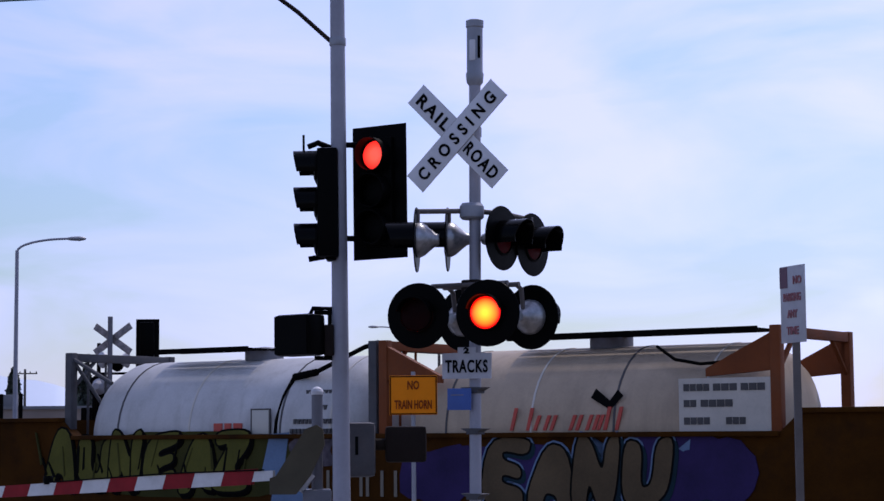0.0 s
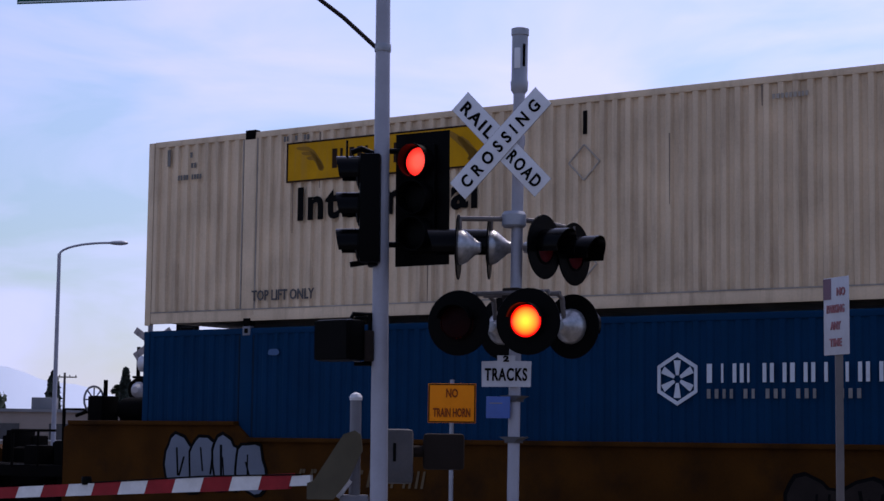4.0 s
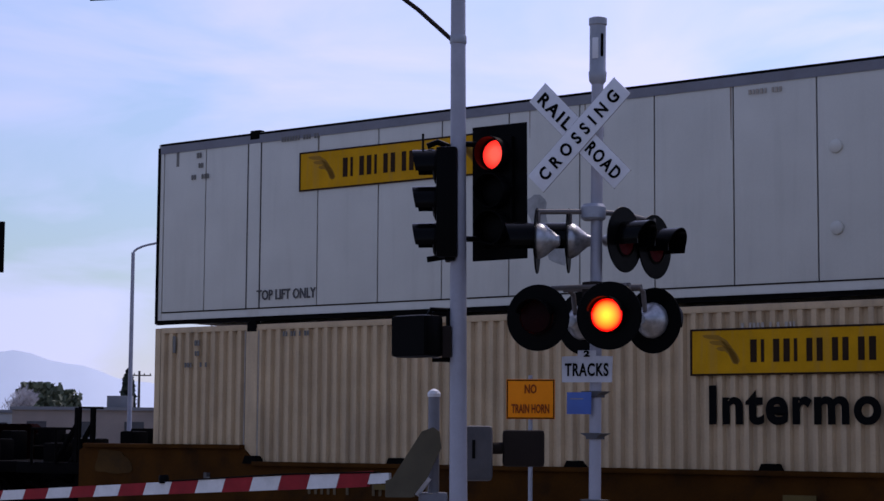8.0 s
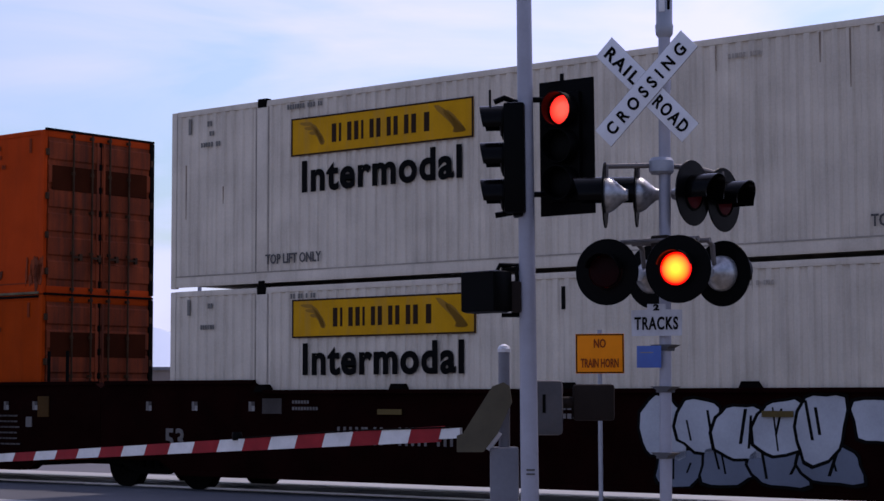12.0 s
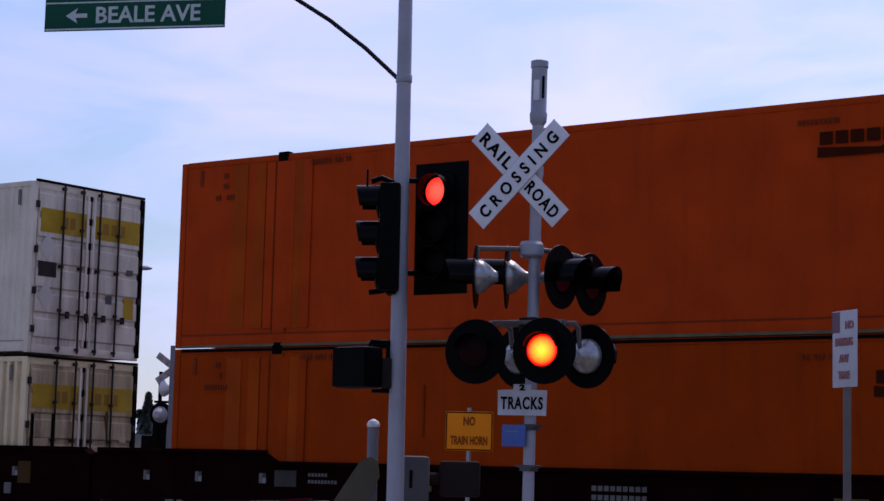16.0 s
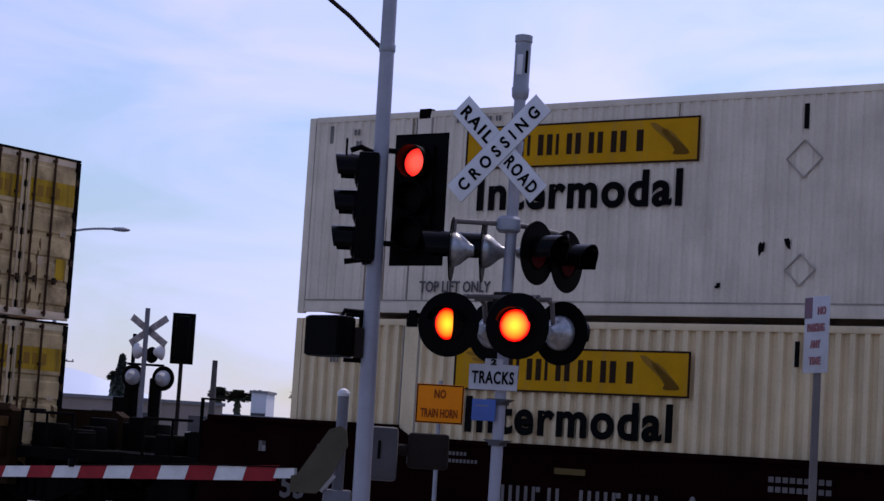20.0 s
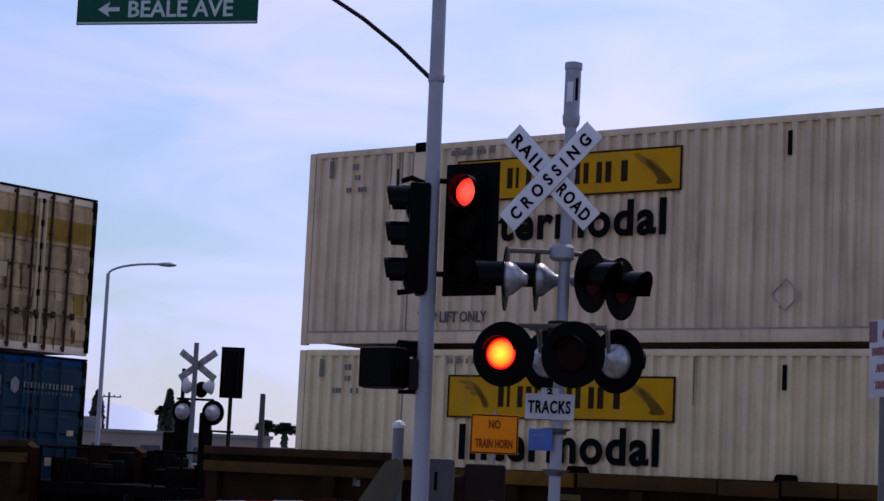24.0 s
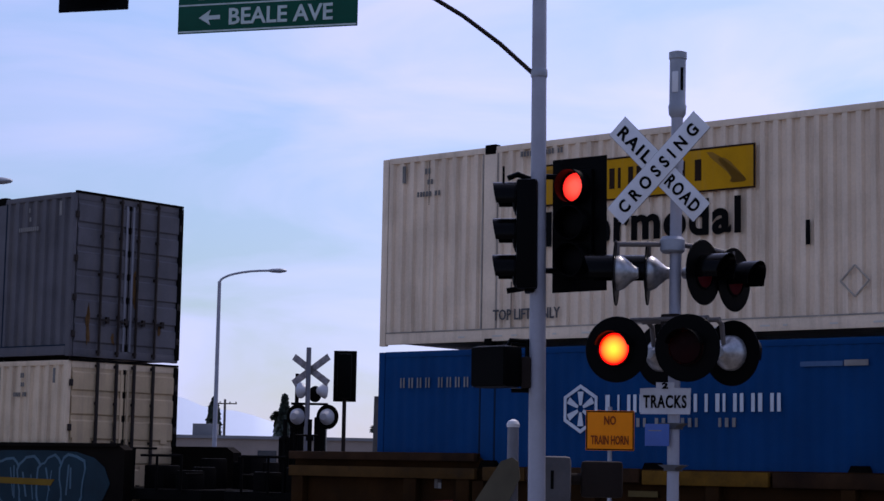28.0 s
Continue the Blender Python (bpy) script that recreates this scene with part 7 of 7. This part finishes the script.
for text, z, w in (("NO", 2.49, 0.09), ("PARKING", 2.39, 0.19), ("ANY", 2.29, 0.11), ("TIME", 2.19, 0.13)):
    me = words(text, 0.046, SIGN_RED, 0.0015, align="CENTER")
    part("lettering", me, SIGN_RED, pp, "", on_front(0.06 if text == "NO" else 0, -0.006, z) @ Matrix.Diagonal((w / width_of(me), 1, 1, 1)))

# ---- across the tracks ----
far = thing("crossing_signal", at(-7.56, 46), "far crossing mast with crossbuck seen from behind", "crossing signal")
part("mast_pole", tube(B(), (0, 0, 0), (0, 0, 4.42), 0.06, seg=12), FRAME_GREY, far)
for rot in (-34, 34):
    part("crossbuck_blade", box(B(), -0.58, -0.006, -0.085, 0.58, 0.006, 0.085), SIGN_BACK, far, "grey back of a crossbuck blade", pose(0.05, 0.1, 3.88, 0, 0, -20) @ pose(0, 0, 0, 0, rot, 0))
for x, mat_ in ((-0.27, OLD_SHEET), (0.46, OLD_SHEET)):
    f = part("flasher_target", lathe(B(), [(0.302, 0), (0.305, 0.008), (0.302, 0.014)], 24, pose(0, 0, 0, 90)), BLACK_PAINT, far, "black target seen from behind", pose(x, 0.3, 2.75, 0, 0, -20))
    part("housing", lathe(B(), [(0.2, 0.0), (0.19, 0.05), (0.08, 0.2)], 20, pose(0, 0, 0, 90)), mat_, f, "pale lamp housing", Matrix.Translation((0, -0.02, 0)))
part("cross_arm", pipe(B(), [(-0.4, 0, 3.05), (0.5, 0, 3.05)], 0.03), BLACK_PAINT, far)
part("side_post", box(B(), -0.36, 0.3, 1.6, -0.27, 0.4, 3.8, 0.02), BLACK_PAINT, far, "dark upright post")
for x in (-0.2, 0.4):
    part("lamp_housing", lathe(B(), [(0.2, 0.0), (0.17, 0.06), (0.07, 0.2)], 16, pose(0, 0, 0, 90)), SIGN_WHITE, far, "pale lamp housing", pose(x, 0.15, 3.38, 0, 0, 60 if x < 0 else -60))
part("flasher_target", lathe(B(), [(0.2, 0), (0.2, 0.014), (0.02, 0.02)], 20, pose(0, 0, 0, 90)), BLACK_PAINT, far, "black target", pose(0.15, 0.25, 3.3, 0, 0, -30))
part("gate_mechanism", box(B(), -0.75, 0.4, 0, -0.45, 0.7, 2.25, 0.04), BLACK_PAINT, far, "dark gate mechanism")
part("gate_mechanism", box(B(), -0.48, 0.35, 0, -0.12, 0.6, 2.6, 0.04), BLACK_PAINT, far, "dark gate mechanism")
part("gate_mechanism", box(B(), 0.12, 0.35, 0, 0.42, 0.6, 2.75, 0.05), BLACK_PAINT, far, "dark gate mechanism")
sm = thing("crossing_signal", at(-16.7, 70), "dark small crossing signal far down the road", "crossing signal")
part("mast_pole", tube(B(), (0, 0, 0), (0, 0, 4.3), 0.07, seg=10), BLACK_PAINT, sm)
part("cross_arm", pipe(B(), [(-0.42, 0, 4.12), (0.42, 0, 4.12)], 0.03), BLACK_PAINT, sm)
for x in (-0.4, 0.36):
    part("flasher_target", lathe(B(), [(0.17, 0), (0.17, 0.02), (0.09, 0.14), (0.02, 0.16)], 16, pose(0, 0, 0, 90)), BLACK_PAINT, sm, "dark round lamp", pose(x, 0, 4.13, 0, 0, 10))
part("bell_box", box(B(), 0.05, -0.12, 3.05, 0.36, 0.12, 3.35, 0.03), BLACK_PAINT, sm)
part("side_post", tube(B(), (0.28, 0, 0), (0.22, 0, 3.1), 0.06, seg=8), BLACK_PAINT, sm)
sg = thing("traffic_signal", at(-15.62, 70), "dark signal head on a leaning post", "traffic signal")
part("post", tube(B(), (-0.1, 0, 0), (-0.1, 0, 2.4), 0.06, seg=8), BLACK_PAINT, sg)
part("post", tube(B(), (-0.1, 0, 2.4), (0.06, 0, 3.5), 0.09, seg=8), BLACK_PAINT, sg)
part("signal_head", box(B(), -0.12, -0.15, 3.48, 0.28, 0.15, 3.85, 0.04), BLACK_PAINT, sg)
part("hood", box(B(), -0.22, -0.2, 3.78, 0.28, 0.12, 3.88, 0.02), BLACK_PAINT, sg)
fs = thing("traffic_signal", at(-6.45, 46), "dark signal backplate on a thin post across the tracks", "traffic signal")
part("post", tube(B(), (0, 0, 0), (0, 0, 3.2), 0.05, seg=12), DARK_GREY, fs)
part("backplate", box(B(), -0.28, 0, 3.12, 0.28, 0.02, 4.36, 0.005), BLACK_PAINT, fs)
part("signal_head", box(B(), -0.17, -0.16, 3.2, 0.17, 0.0, 4.28, 0.03), BLACK_PAINT, fs)


def lamp_post(az, d, top, arm, label, tip=0.0, rise=0.5):
    """Street lamp with a curved arm that ends in a flat head."""
    t = thing("street_lamp", at(az, d), label, "street lamp", "street lamps")
    part("pole_shaft", tube(B(), (0, 0, 0), (0, 0, top), 0.1, 0.07, seg=12), POLE_PAINT, t)
    pts = [(arm * (1 - math.cos(a)), 0, top - 0.05 + rise * math.sin(a)) for a in [k * math.pi / 2 / 8 for k in range(9)]]
    part("arm", pipe(B(), pts, 0.045), POLE_PAINT, t)
    e = pts[-1]
    s = 1 if arm > 0 else -1
    bm = lathe(B(), [(0.06, -0.1), (0.13, 0.1), (0.16, 0.4), (0.1, 0.62), (0.03, 0.68)], 14, Matrix.Translation(e) @ pose(0, 0, 0, 0, 90 * s, 0) @ Matrix.Diagonal((0.6, 1, 1, 1)))
    part("lamp_head", bm, GALV, t, "flat grey lamp head")
    return t


lamp_post(-10.35, 75, 8.75, 2.0, "grey street lamp with curved arm across the tracks", rise=0.5)
lamp_post(-19.0, 52, 8.3, 1.6, "grey cobra-head street lamp beside the road", rise=0.75)
lamp_post(-15.5, 130, 8.0, 1.9, "distant grey street lamp", rise=0.5)
lamp_post(1.2, 130, 8.4, -1.7, "distant thin street lamp", rise=0.4)
fm = thing("traffic_signal", at(-17.0, 50), "signal head on a long mast arm down the street", "traffic signal")
part("pole_shaft", tube(B(), (-2.5, 0, 0), (-2.5, 0, 6.4), 0.11, 0.08, seg=12), POLE_PAINT, fm)
part("mast_arm", tube(B(), (-2.5, 0, 6.3), (2.3, 0, 6.55), 0.05, 0.035, seg=10), POLE_PAINT, fm)
head(fm, pose(2.3, -0.1, 6.35, 0, 0, 10), False, "black signal head")


def utility_pole(az, d, top, arms=1, lean=0.0):
    t = thing("utility_pole", at(az, d), "weathered wooden utility pole with crossarm", "utility pole", "utility poles")
    part("pole_shaft", tube(B(), (0, 0, 0), (lean, 0, top), 0.16, 0.11, seg=10), BARK, t)
    for k in range(arms):
        z = top - 0.5 - 0.9 * k
        ca = part("crossarm", box(B(), lean - 1.2, -0.06, z, lean + 1.2, 0.06, z + 0.12), BARK, t)
        for x in (-1.1, -0.5, 0.5, 1.1):
            part("insulator", lathe(B(), [(0.05, 0), (0.07, 0.06), (0.03, 0.16)], 8, Matrix.Translation((lean + x, 0, z + 0.12))), DARK_GREY, ca)
    return t


utility_pole(-10.1, 190, 7.9)
utility_pole(2.3, 150, 8.3)
utility_pole(5.4, 210, 7.2)
utility_pole(-5.5, 80, 4.5, 0)


def building(az, d, w, dep, h, wall, label, rz=0.0, windows=4, parapet=0.2, plant=False):
    t = thing("building", at(az, d, 0, rz), label, "building", "low buildings beyond the tracks")
    part("wall", box(B(), -w / 2, 0, 0, w / 2, dep, h), wall, t)
    part("roof", box(B(), -w / 2 - 0.15, -0.15, h, w / 2 + 0.15, dep + 0.15, h + parapet), ROOFING, t)
    if plant:
        part("roof_unit", box(B(), -w / 4 + 1.2, 1.5, h + parapet, -w / 4 + 2.8, 3.0, h + parapet + 0.75, 0.05), ROOFING, t)
    for k in range(windows):
        x = -w / 2 + w * (k + 0.5) / windows
        win = part("window", box(B(), x - 0.6, -0.06, h * 0.45, x + 0.6, 0.02, h * 0.45 + 1.0), WINDOW_DARK, t)
        part("sill", box(B(), x - 0.7, -0.12, h * 0.45 - 0.1, x + 0.7, 0.0, h * 0.45), STUCCO, win)
    part("door", box(B(), w / 2 - 1.9, -0.05, 0, w / 2 - 0.9, 0.02, 2.1), WINDOW_DARK, t)
    return t


building(-9.5, 120, 18, 14, 3.1, TAN_WALL, "long low tan stucco building", 8, 6, plant=True)
building(-13.6, 135, 16, 12, 3.0, WHITE_WALL, "low white workshop building", 6, 4)
building(-4.15, 160, 1.3, 4, 4.9, WHITE_WALL, "white boxy building with flat roof", -6, 1)
building(-1.1, 170, 2.6, 5, 4.1, TAN_WALL, "narrow tan building behind palms", 0, 1)
building(0.6, 150, 6, 8, 3.2, STUCCO, "low pale building beyond the tracks", -3, 2)
building(4.7, 190, 3.4, 5, 3.4, RED_WALL, "dull red low building", -6, 2)
building(9.5, 210, 26, 10, 2.6, STUCCO, "low pale shed beyond the tracks", -10, 5)
building(-16.5, 130, 14, 10, 3.0, STUCCO, "low pale stucco building by the road", 12, 4)


# made-up building, added to fill a pale gap along the horizon
building(-3.2, 150, 20, 8, 2.7, TAN_WALL, "long low brown building added to fill the horizon", -4, 6)


def palm(az, d, top, crowns=1, spread=1.3, seed=0):
    rr = random.Random(seed)
    t = thing("palm_tree", at(az, d), "tall fan palm with a ragged round crown", "palm tree", "palm trees")
    for c_ in range(crowns):
        ox = (c_ - (crowns - 1) / 2) * 2.3
        hh = top - 1.1 - rr.uniform(0, 0.4)
        part("trunk", tube(B(), (ox, 0, 0), (ox + rr.uniform(-0.2, 0.2), 0, hh), 0.24, 0.17, seg=8), BARK, t)
        bm = B()
        for k in range(170):
            a, e = rr.uniform(0, 6.28), rr.uniform(-0.7, 1.3)
            ln = spread * rr.uniform(0.7, 1.0)
            dv = Vector((math.cos(a) * math.cos(e), math.sin(a) * math.cos(e), math.sin(e) * 0.62))
            sd = dv.cross(Vector((0, 0, 1))).normalized() * 0.4
            p0 = Vector((ox, 0, hh))
            p1, p2 = p0 + dv * ln * 0.65, p0 + dv * ln + Vector((0, 0, -0.12 * ln))
            v = [bm.verts.new(q) for q in (p0, p1 + sd, p2 + sd * 0.5, p2 - sd * 0.5, p1 - sd)]
            bm.faces.new((v[0], v[1], v[2], v[3]))
            bm.faces.new((v[0], v[3], v[4]))
        for k in range(60):
            a, zz = rr.uniform(0, 6.28), hh - rr.uniform(0.0, 2.0)
            o = Vector((math.cos(a), math.sin(a), 0)) * rr.uniform(0.25, 0.55)
            sd = Vector((-math.sin(a), math.cos(a), 0)) * 0.2
            v = [bm.verts.new(Vector((ox, 0, zz)) + q) for q in (o * 0.4 + sd, o * 0.4 - sd, o - sd + Vector((0, 0, -0.7)), o + sd + Vector((0, 0, -0.7)))]
            bm.faces.new(v)
        part("crown", bm, PALM_LEAF, t)
    return t


palm(-4.8, 230, 7.2, 3, 1.75, 1)
palm(-2.85, 230, 8.0, 1, 1.9, 2)
palm(0.05, 230, 7.5, 2, 1.55, 3)
palm(6.44, 230, 6.6, 1, 2.3, 4)
palm(-8.45, 130, 6.2, 1, 0.7, 5)


def leafy(name, az, d, w, h, mat, label, seed, narrow=False, n=1300):
    """Trunk with limbs and a crown of many small leaf clumps."""
    rr = random.Random(seed)
    t = thing(name, at(az, d), label, "tree", "trees beyond the tracks")
    bm = tube(B(), (0, 0, 0), (0, 0, h * 0.45), 0.22, 0.12, seg=8)
    for k in range(5):
        a = rr.uniform(0, 6.28)
        tube(bm, (0, 0, h * rr.uniform(0.2, 0.45)), (w * 0.3 * math.cos(a), w * 0.3 * math.sin(a), h * rr.uniform(0.55, 0.8)), 0.09, 0.03, seg=6)
    part("trunk", bm, BARK, t)
    bm = B()
    hubs = [(rr.gauss(0, w * 0.22), rr.gauss(0, w * 0.22), h * rr.uniform(0.35, 0.9)) for _ in range(16)]
    for k in range(n):
        if narrow:
            z = h * rr.uniform(0.05, 1.0)
            rad = w / 2 * (1 - z / h) ** 0.6 * rr.uniform(0.4, 1.05)
            a = rr.uniform(0, 6.28)
            p = Vector((rad * math.cos(a), rad * math.sin(a), z))
        else:
            hb = hubs[rr.randrange(16)]
            p = Vector((hb[0] + rr.gauss(0, w * 0.1), hb[1] + rr.gauss(0, w * 0.1), min(h, hb[2] + rr.gauss(0, h * 0.1))))
        s = 0.22 if narrow else 0.3
        q = Euler((rr.uniform(0, 6), rr.uniform(0, 6), rr.uniform(0, 6))).to_matrix()
        v = [bm.verts.new(p + q @ Vector(o)) for o in ((-s, -s * 0.6, 0), (s, -s * 0.5, 0.05), (s * 0.7, s * 0.6, 0), (-s * 0.8, s * 0.5, 0.06))]
        bm.faces.new(v)
    part("crown", bm, mat, t)
    return t


leafy("cypress_tree", -10.42, 150, 2.3, 6.6, CYPRESS_LEAF, "dark narrow cypress tree", 3, True)
leafy("cypress_tree", -8.3, 125, 1.5, 6.0, CYPRESS_LEAF, "dark narrow cypress behind the crossing", 5, True, 900)
leafy("tree", -12.95, 170, 4.6, 5.9, LEAF, "low rounded dusty green tree", 7)
leafy("tree", -12.3, 175, 3.2, 5.4, LEAF, "low rounded dusty green tree", 8)
leafy("tree", -1.9, 140, 4.6, 3.3, LEAF, "low dusty green bush", 9, False, 700)
leafy("tree", 3.2, 200, 4.0, 3.8, LEAF, "low dusty green bush", 10, False, 700)


def bare(az, d, h, seed, label="leafless tree with fine grey twigs"):
    rr = random.Random(seed)
    t = thing("bare_tree", at(az, d), label, "tree", "leafless trees")
    bm, tw = B(), B()

    def grow(p, v, ln, r, depth):
        q = p + v * ln
        tube(bm if depth > 2 else tw, p, q, r, r * 0.7, seg=6 if depth > 2 else 3, caps=False)
        if depth == 0:
            return
        for k in range(4 if depth > 3 else 3):
            ax = Vector((rr.uniform(-1, 1), rr.uniform(-1, 1), rr.uniform(0.1, 1.1))).normalized()
            grow(q, (v + ax * 0.7).normalized(), ln * rr.uniform(0.6, 0.84), max(0.012, r * 0.6), depth - 1)

    grow(Vector((0, 0, 0)), Vector((0, 0, 1)), h * 0.24, h * 0.02, 6)
    part("trunk", bm, PALE_BARK, t)
    tagged(part("twig_spray", tw, TWIG, t), kind="stuff")
    return t


building(8.75, 150, 4.6, 5, 3.3, RED_WALL, "low brown building with a pitched roof", -4, 1)
utility_pole(11.8, 150, 5.6, 1)
bare(9.7, 170, 9.0, 2)
bare(10.35, 175, 9.6, 3)
bare(8.4, 180, 5.6, 4)
bare(11.0, 180, 6.4, 6)
bare(-13.6, 150, 6.2, 5)

# distant hills, their haze put into the pale blue colour
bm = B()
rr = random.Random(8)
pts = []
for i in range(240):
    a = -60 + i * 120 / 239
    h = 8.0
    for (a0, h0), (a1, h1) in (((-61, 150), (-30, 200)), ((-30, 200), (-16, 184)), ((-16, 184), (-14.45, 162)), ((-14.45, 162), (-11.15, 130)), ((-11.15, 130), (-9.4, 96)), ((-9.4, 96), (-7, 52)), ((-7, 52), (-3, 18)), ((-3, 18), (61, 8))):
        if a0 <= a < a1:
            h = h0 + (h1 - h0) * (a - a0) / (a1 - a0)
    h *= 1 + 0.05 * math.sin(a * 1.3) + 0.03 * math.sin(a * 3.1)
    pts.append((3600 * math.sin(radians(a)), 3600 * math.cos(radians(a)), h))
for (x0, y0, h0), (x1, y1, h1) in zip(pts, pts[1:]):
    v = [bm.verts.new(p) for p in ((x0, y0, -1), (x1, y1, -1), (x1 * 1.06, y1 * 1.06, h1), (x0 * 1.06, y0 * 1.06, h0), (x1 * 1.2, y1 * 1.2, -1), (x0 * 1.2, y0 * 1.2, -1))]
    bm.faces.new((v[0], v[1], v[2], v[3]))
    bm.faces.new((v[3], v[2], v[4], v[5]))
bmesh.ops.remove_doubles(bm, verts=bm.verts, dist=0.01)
single("backdrop", bm, HILL, Matrix.Identity(4), "distant hills on the horizon, haze painted into their pale blue", "hills", kind="structure")


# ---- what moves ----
FLASH = [(5.85 + 0.979 * k, 6.34 + 0.979 * k - (0.075 if k > 14 else 0)) for k in range(-6, 23)]   # the right disc's glowing face shows between these seconds, the left one's the rest of the time


def motions():
    for ob, behind in ROLLING:
        walk(ob, [(t, across(s - behind, SIDE)) for t, s in PACE])
    # every axle rolls as far as the train goes
    steps, leg = [], 0
    for i in range(281):
        t = i / 10
        while leg < len(PACE) - 2 and t > PACE[leg + 1][0]:
            leg += 1
        (t0, s0), (t1, s1) = PACE[leg], PACE[leg + 1]
        steps.append((t, math.degrees((s0 + (s1 - s0) * (t - t0) / (t1 - t0) - PACE[0][1]) / TREAD)))
    for axle, seat in AXLES:
        walk(axle, [(t, seat @ pose(0, 0, 0, 0, a, 0)) for t, a in steps])
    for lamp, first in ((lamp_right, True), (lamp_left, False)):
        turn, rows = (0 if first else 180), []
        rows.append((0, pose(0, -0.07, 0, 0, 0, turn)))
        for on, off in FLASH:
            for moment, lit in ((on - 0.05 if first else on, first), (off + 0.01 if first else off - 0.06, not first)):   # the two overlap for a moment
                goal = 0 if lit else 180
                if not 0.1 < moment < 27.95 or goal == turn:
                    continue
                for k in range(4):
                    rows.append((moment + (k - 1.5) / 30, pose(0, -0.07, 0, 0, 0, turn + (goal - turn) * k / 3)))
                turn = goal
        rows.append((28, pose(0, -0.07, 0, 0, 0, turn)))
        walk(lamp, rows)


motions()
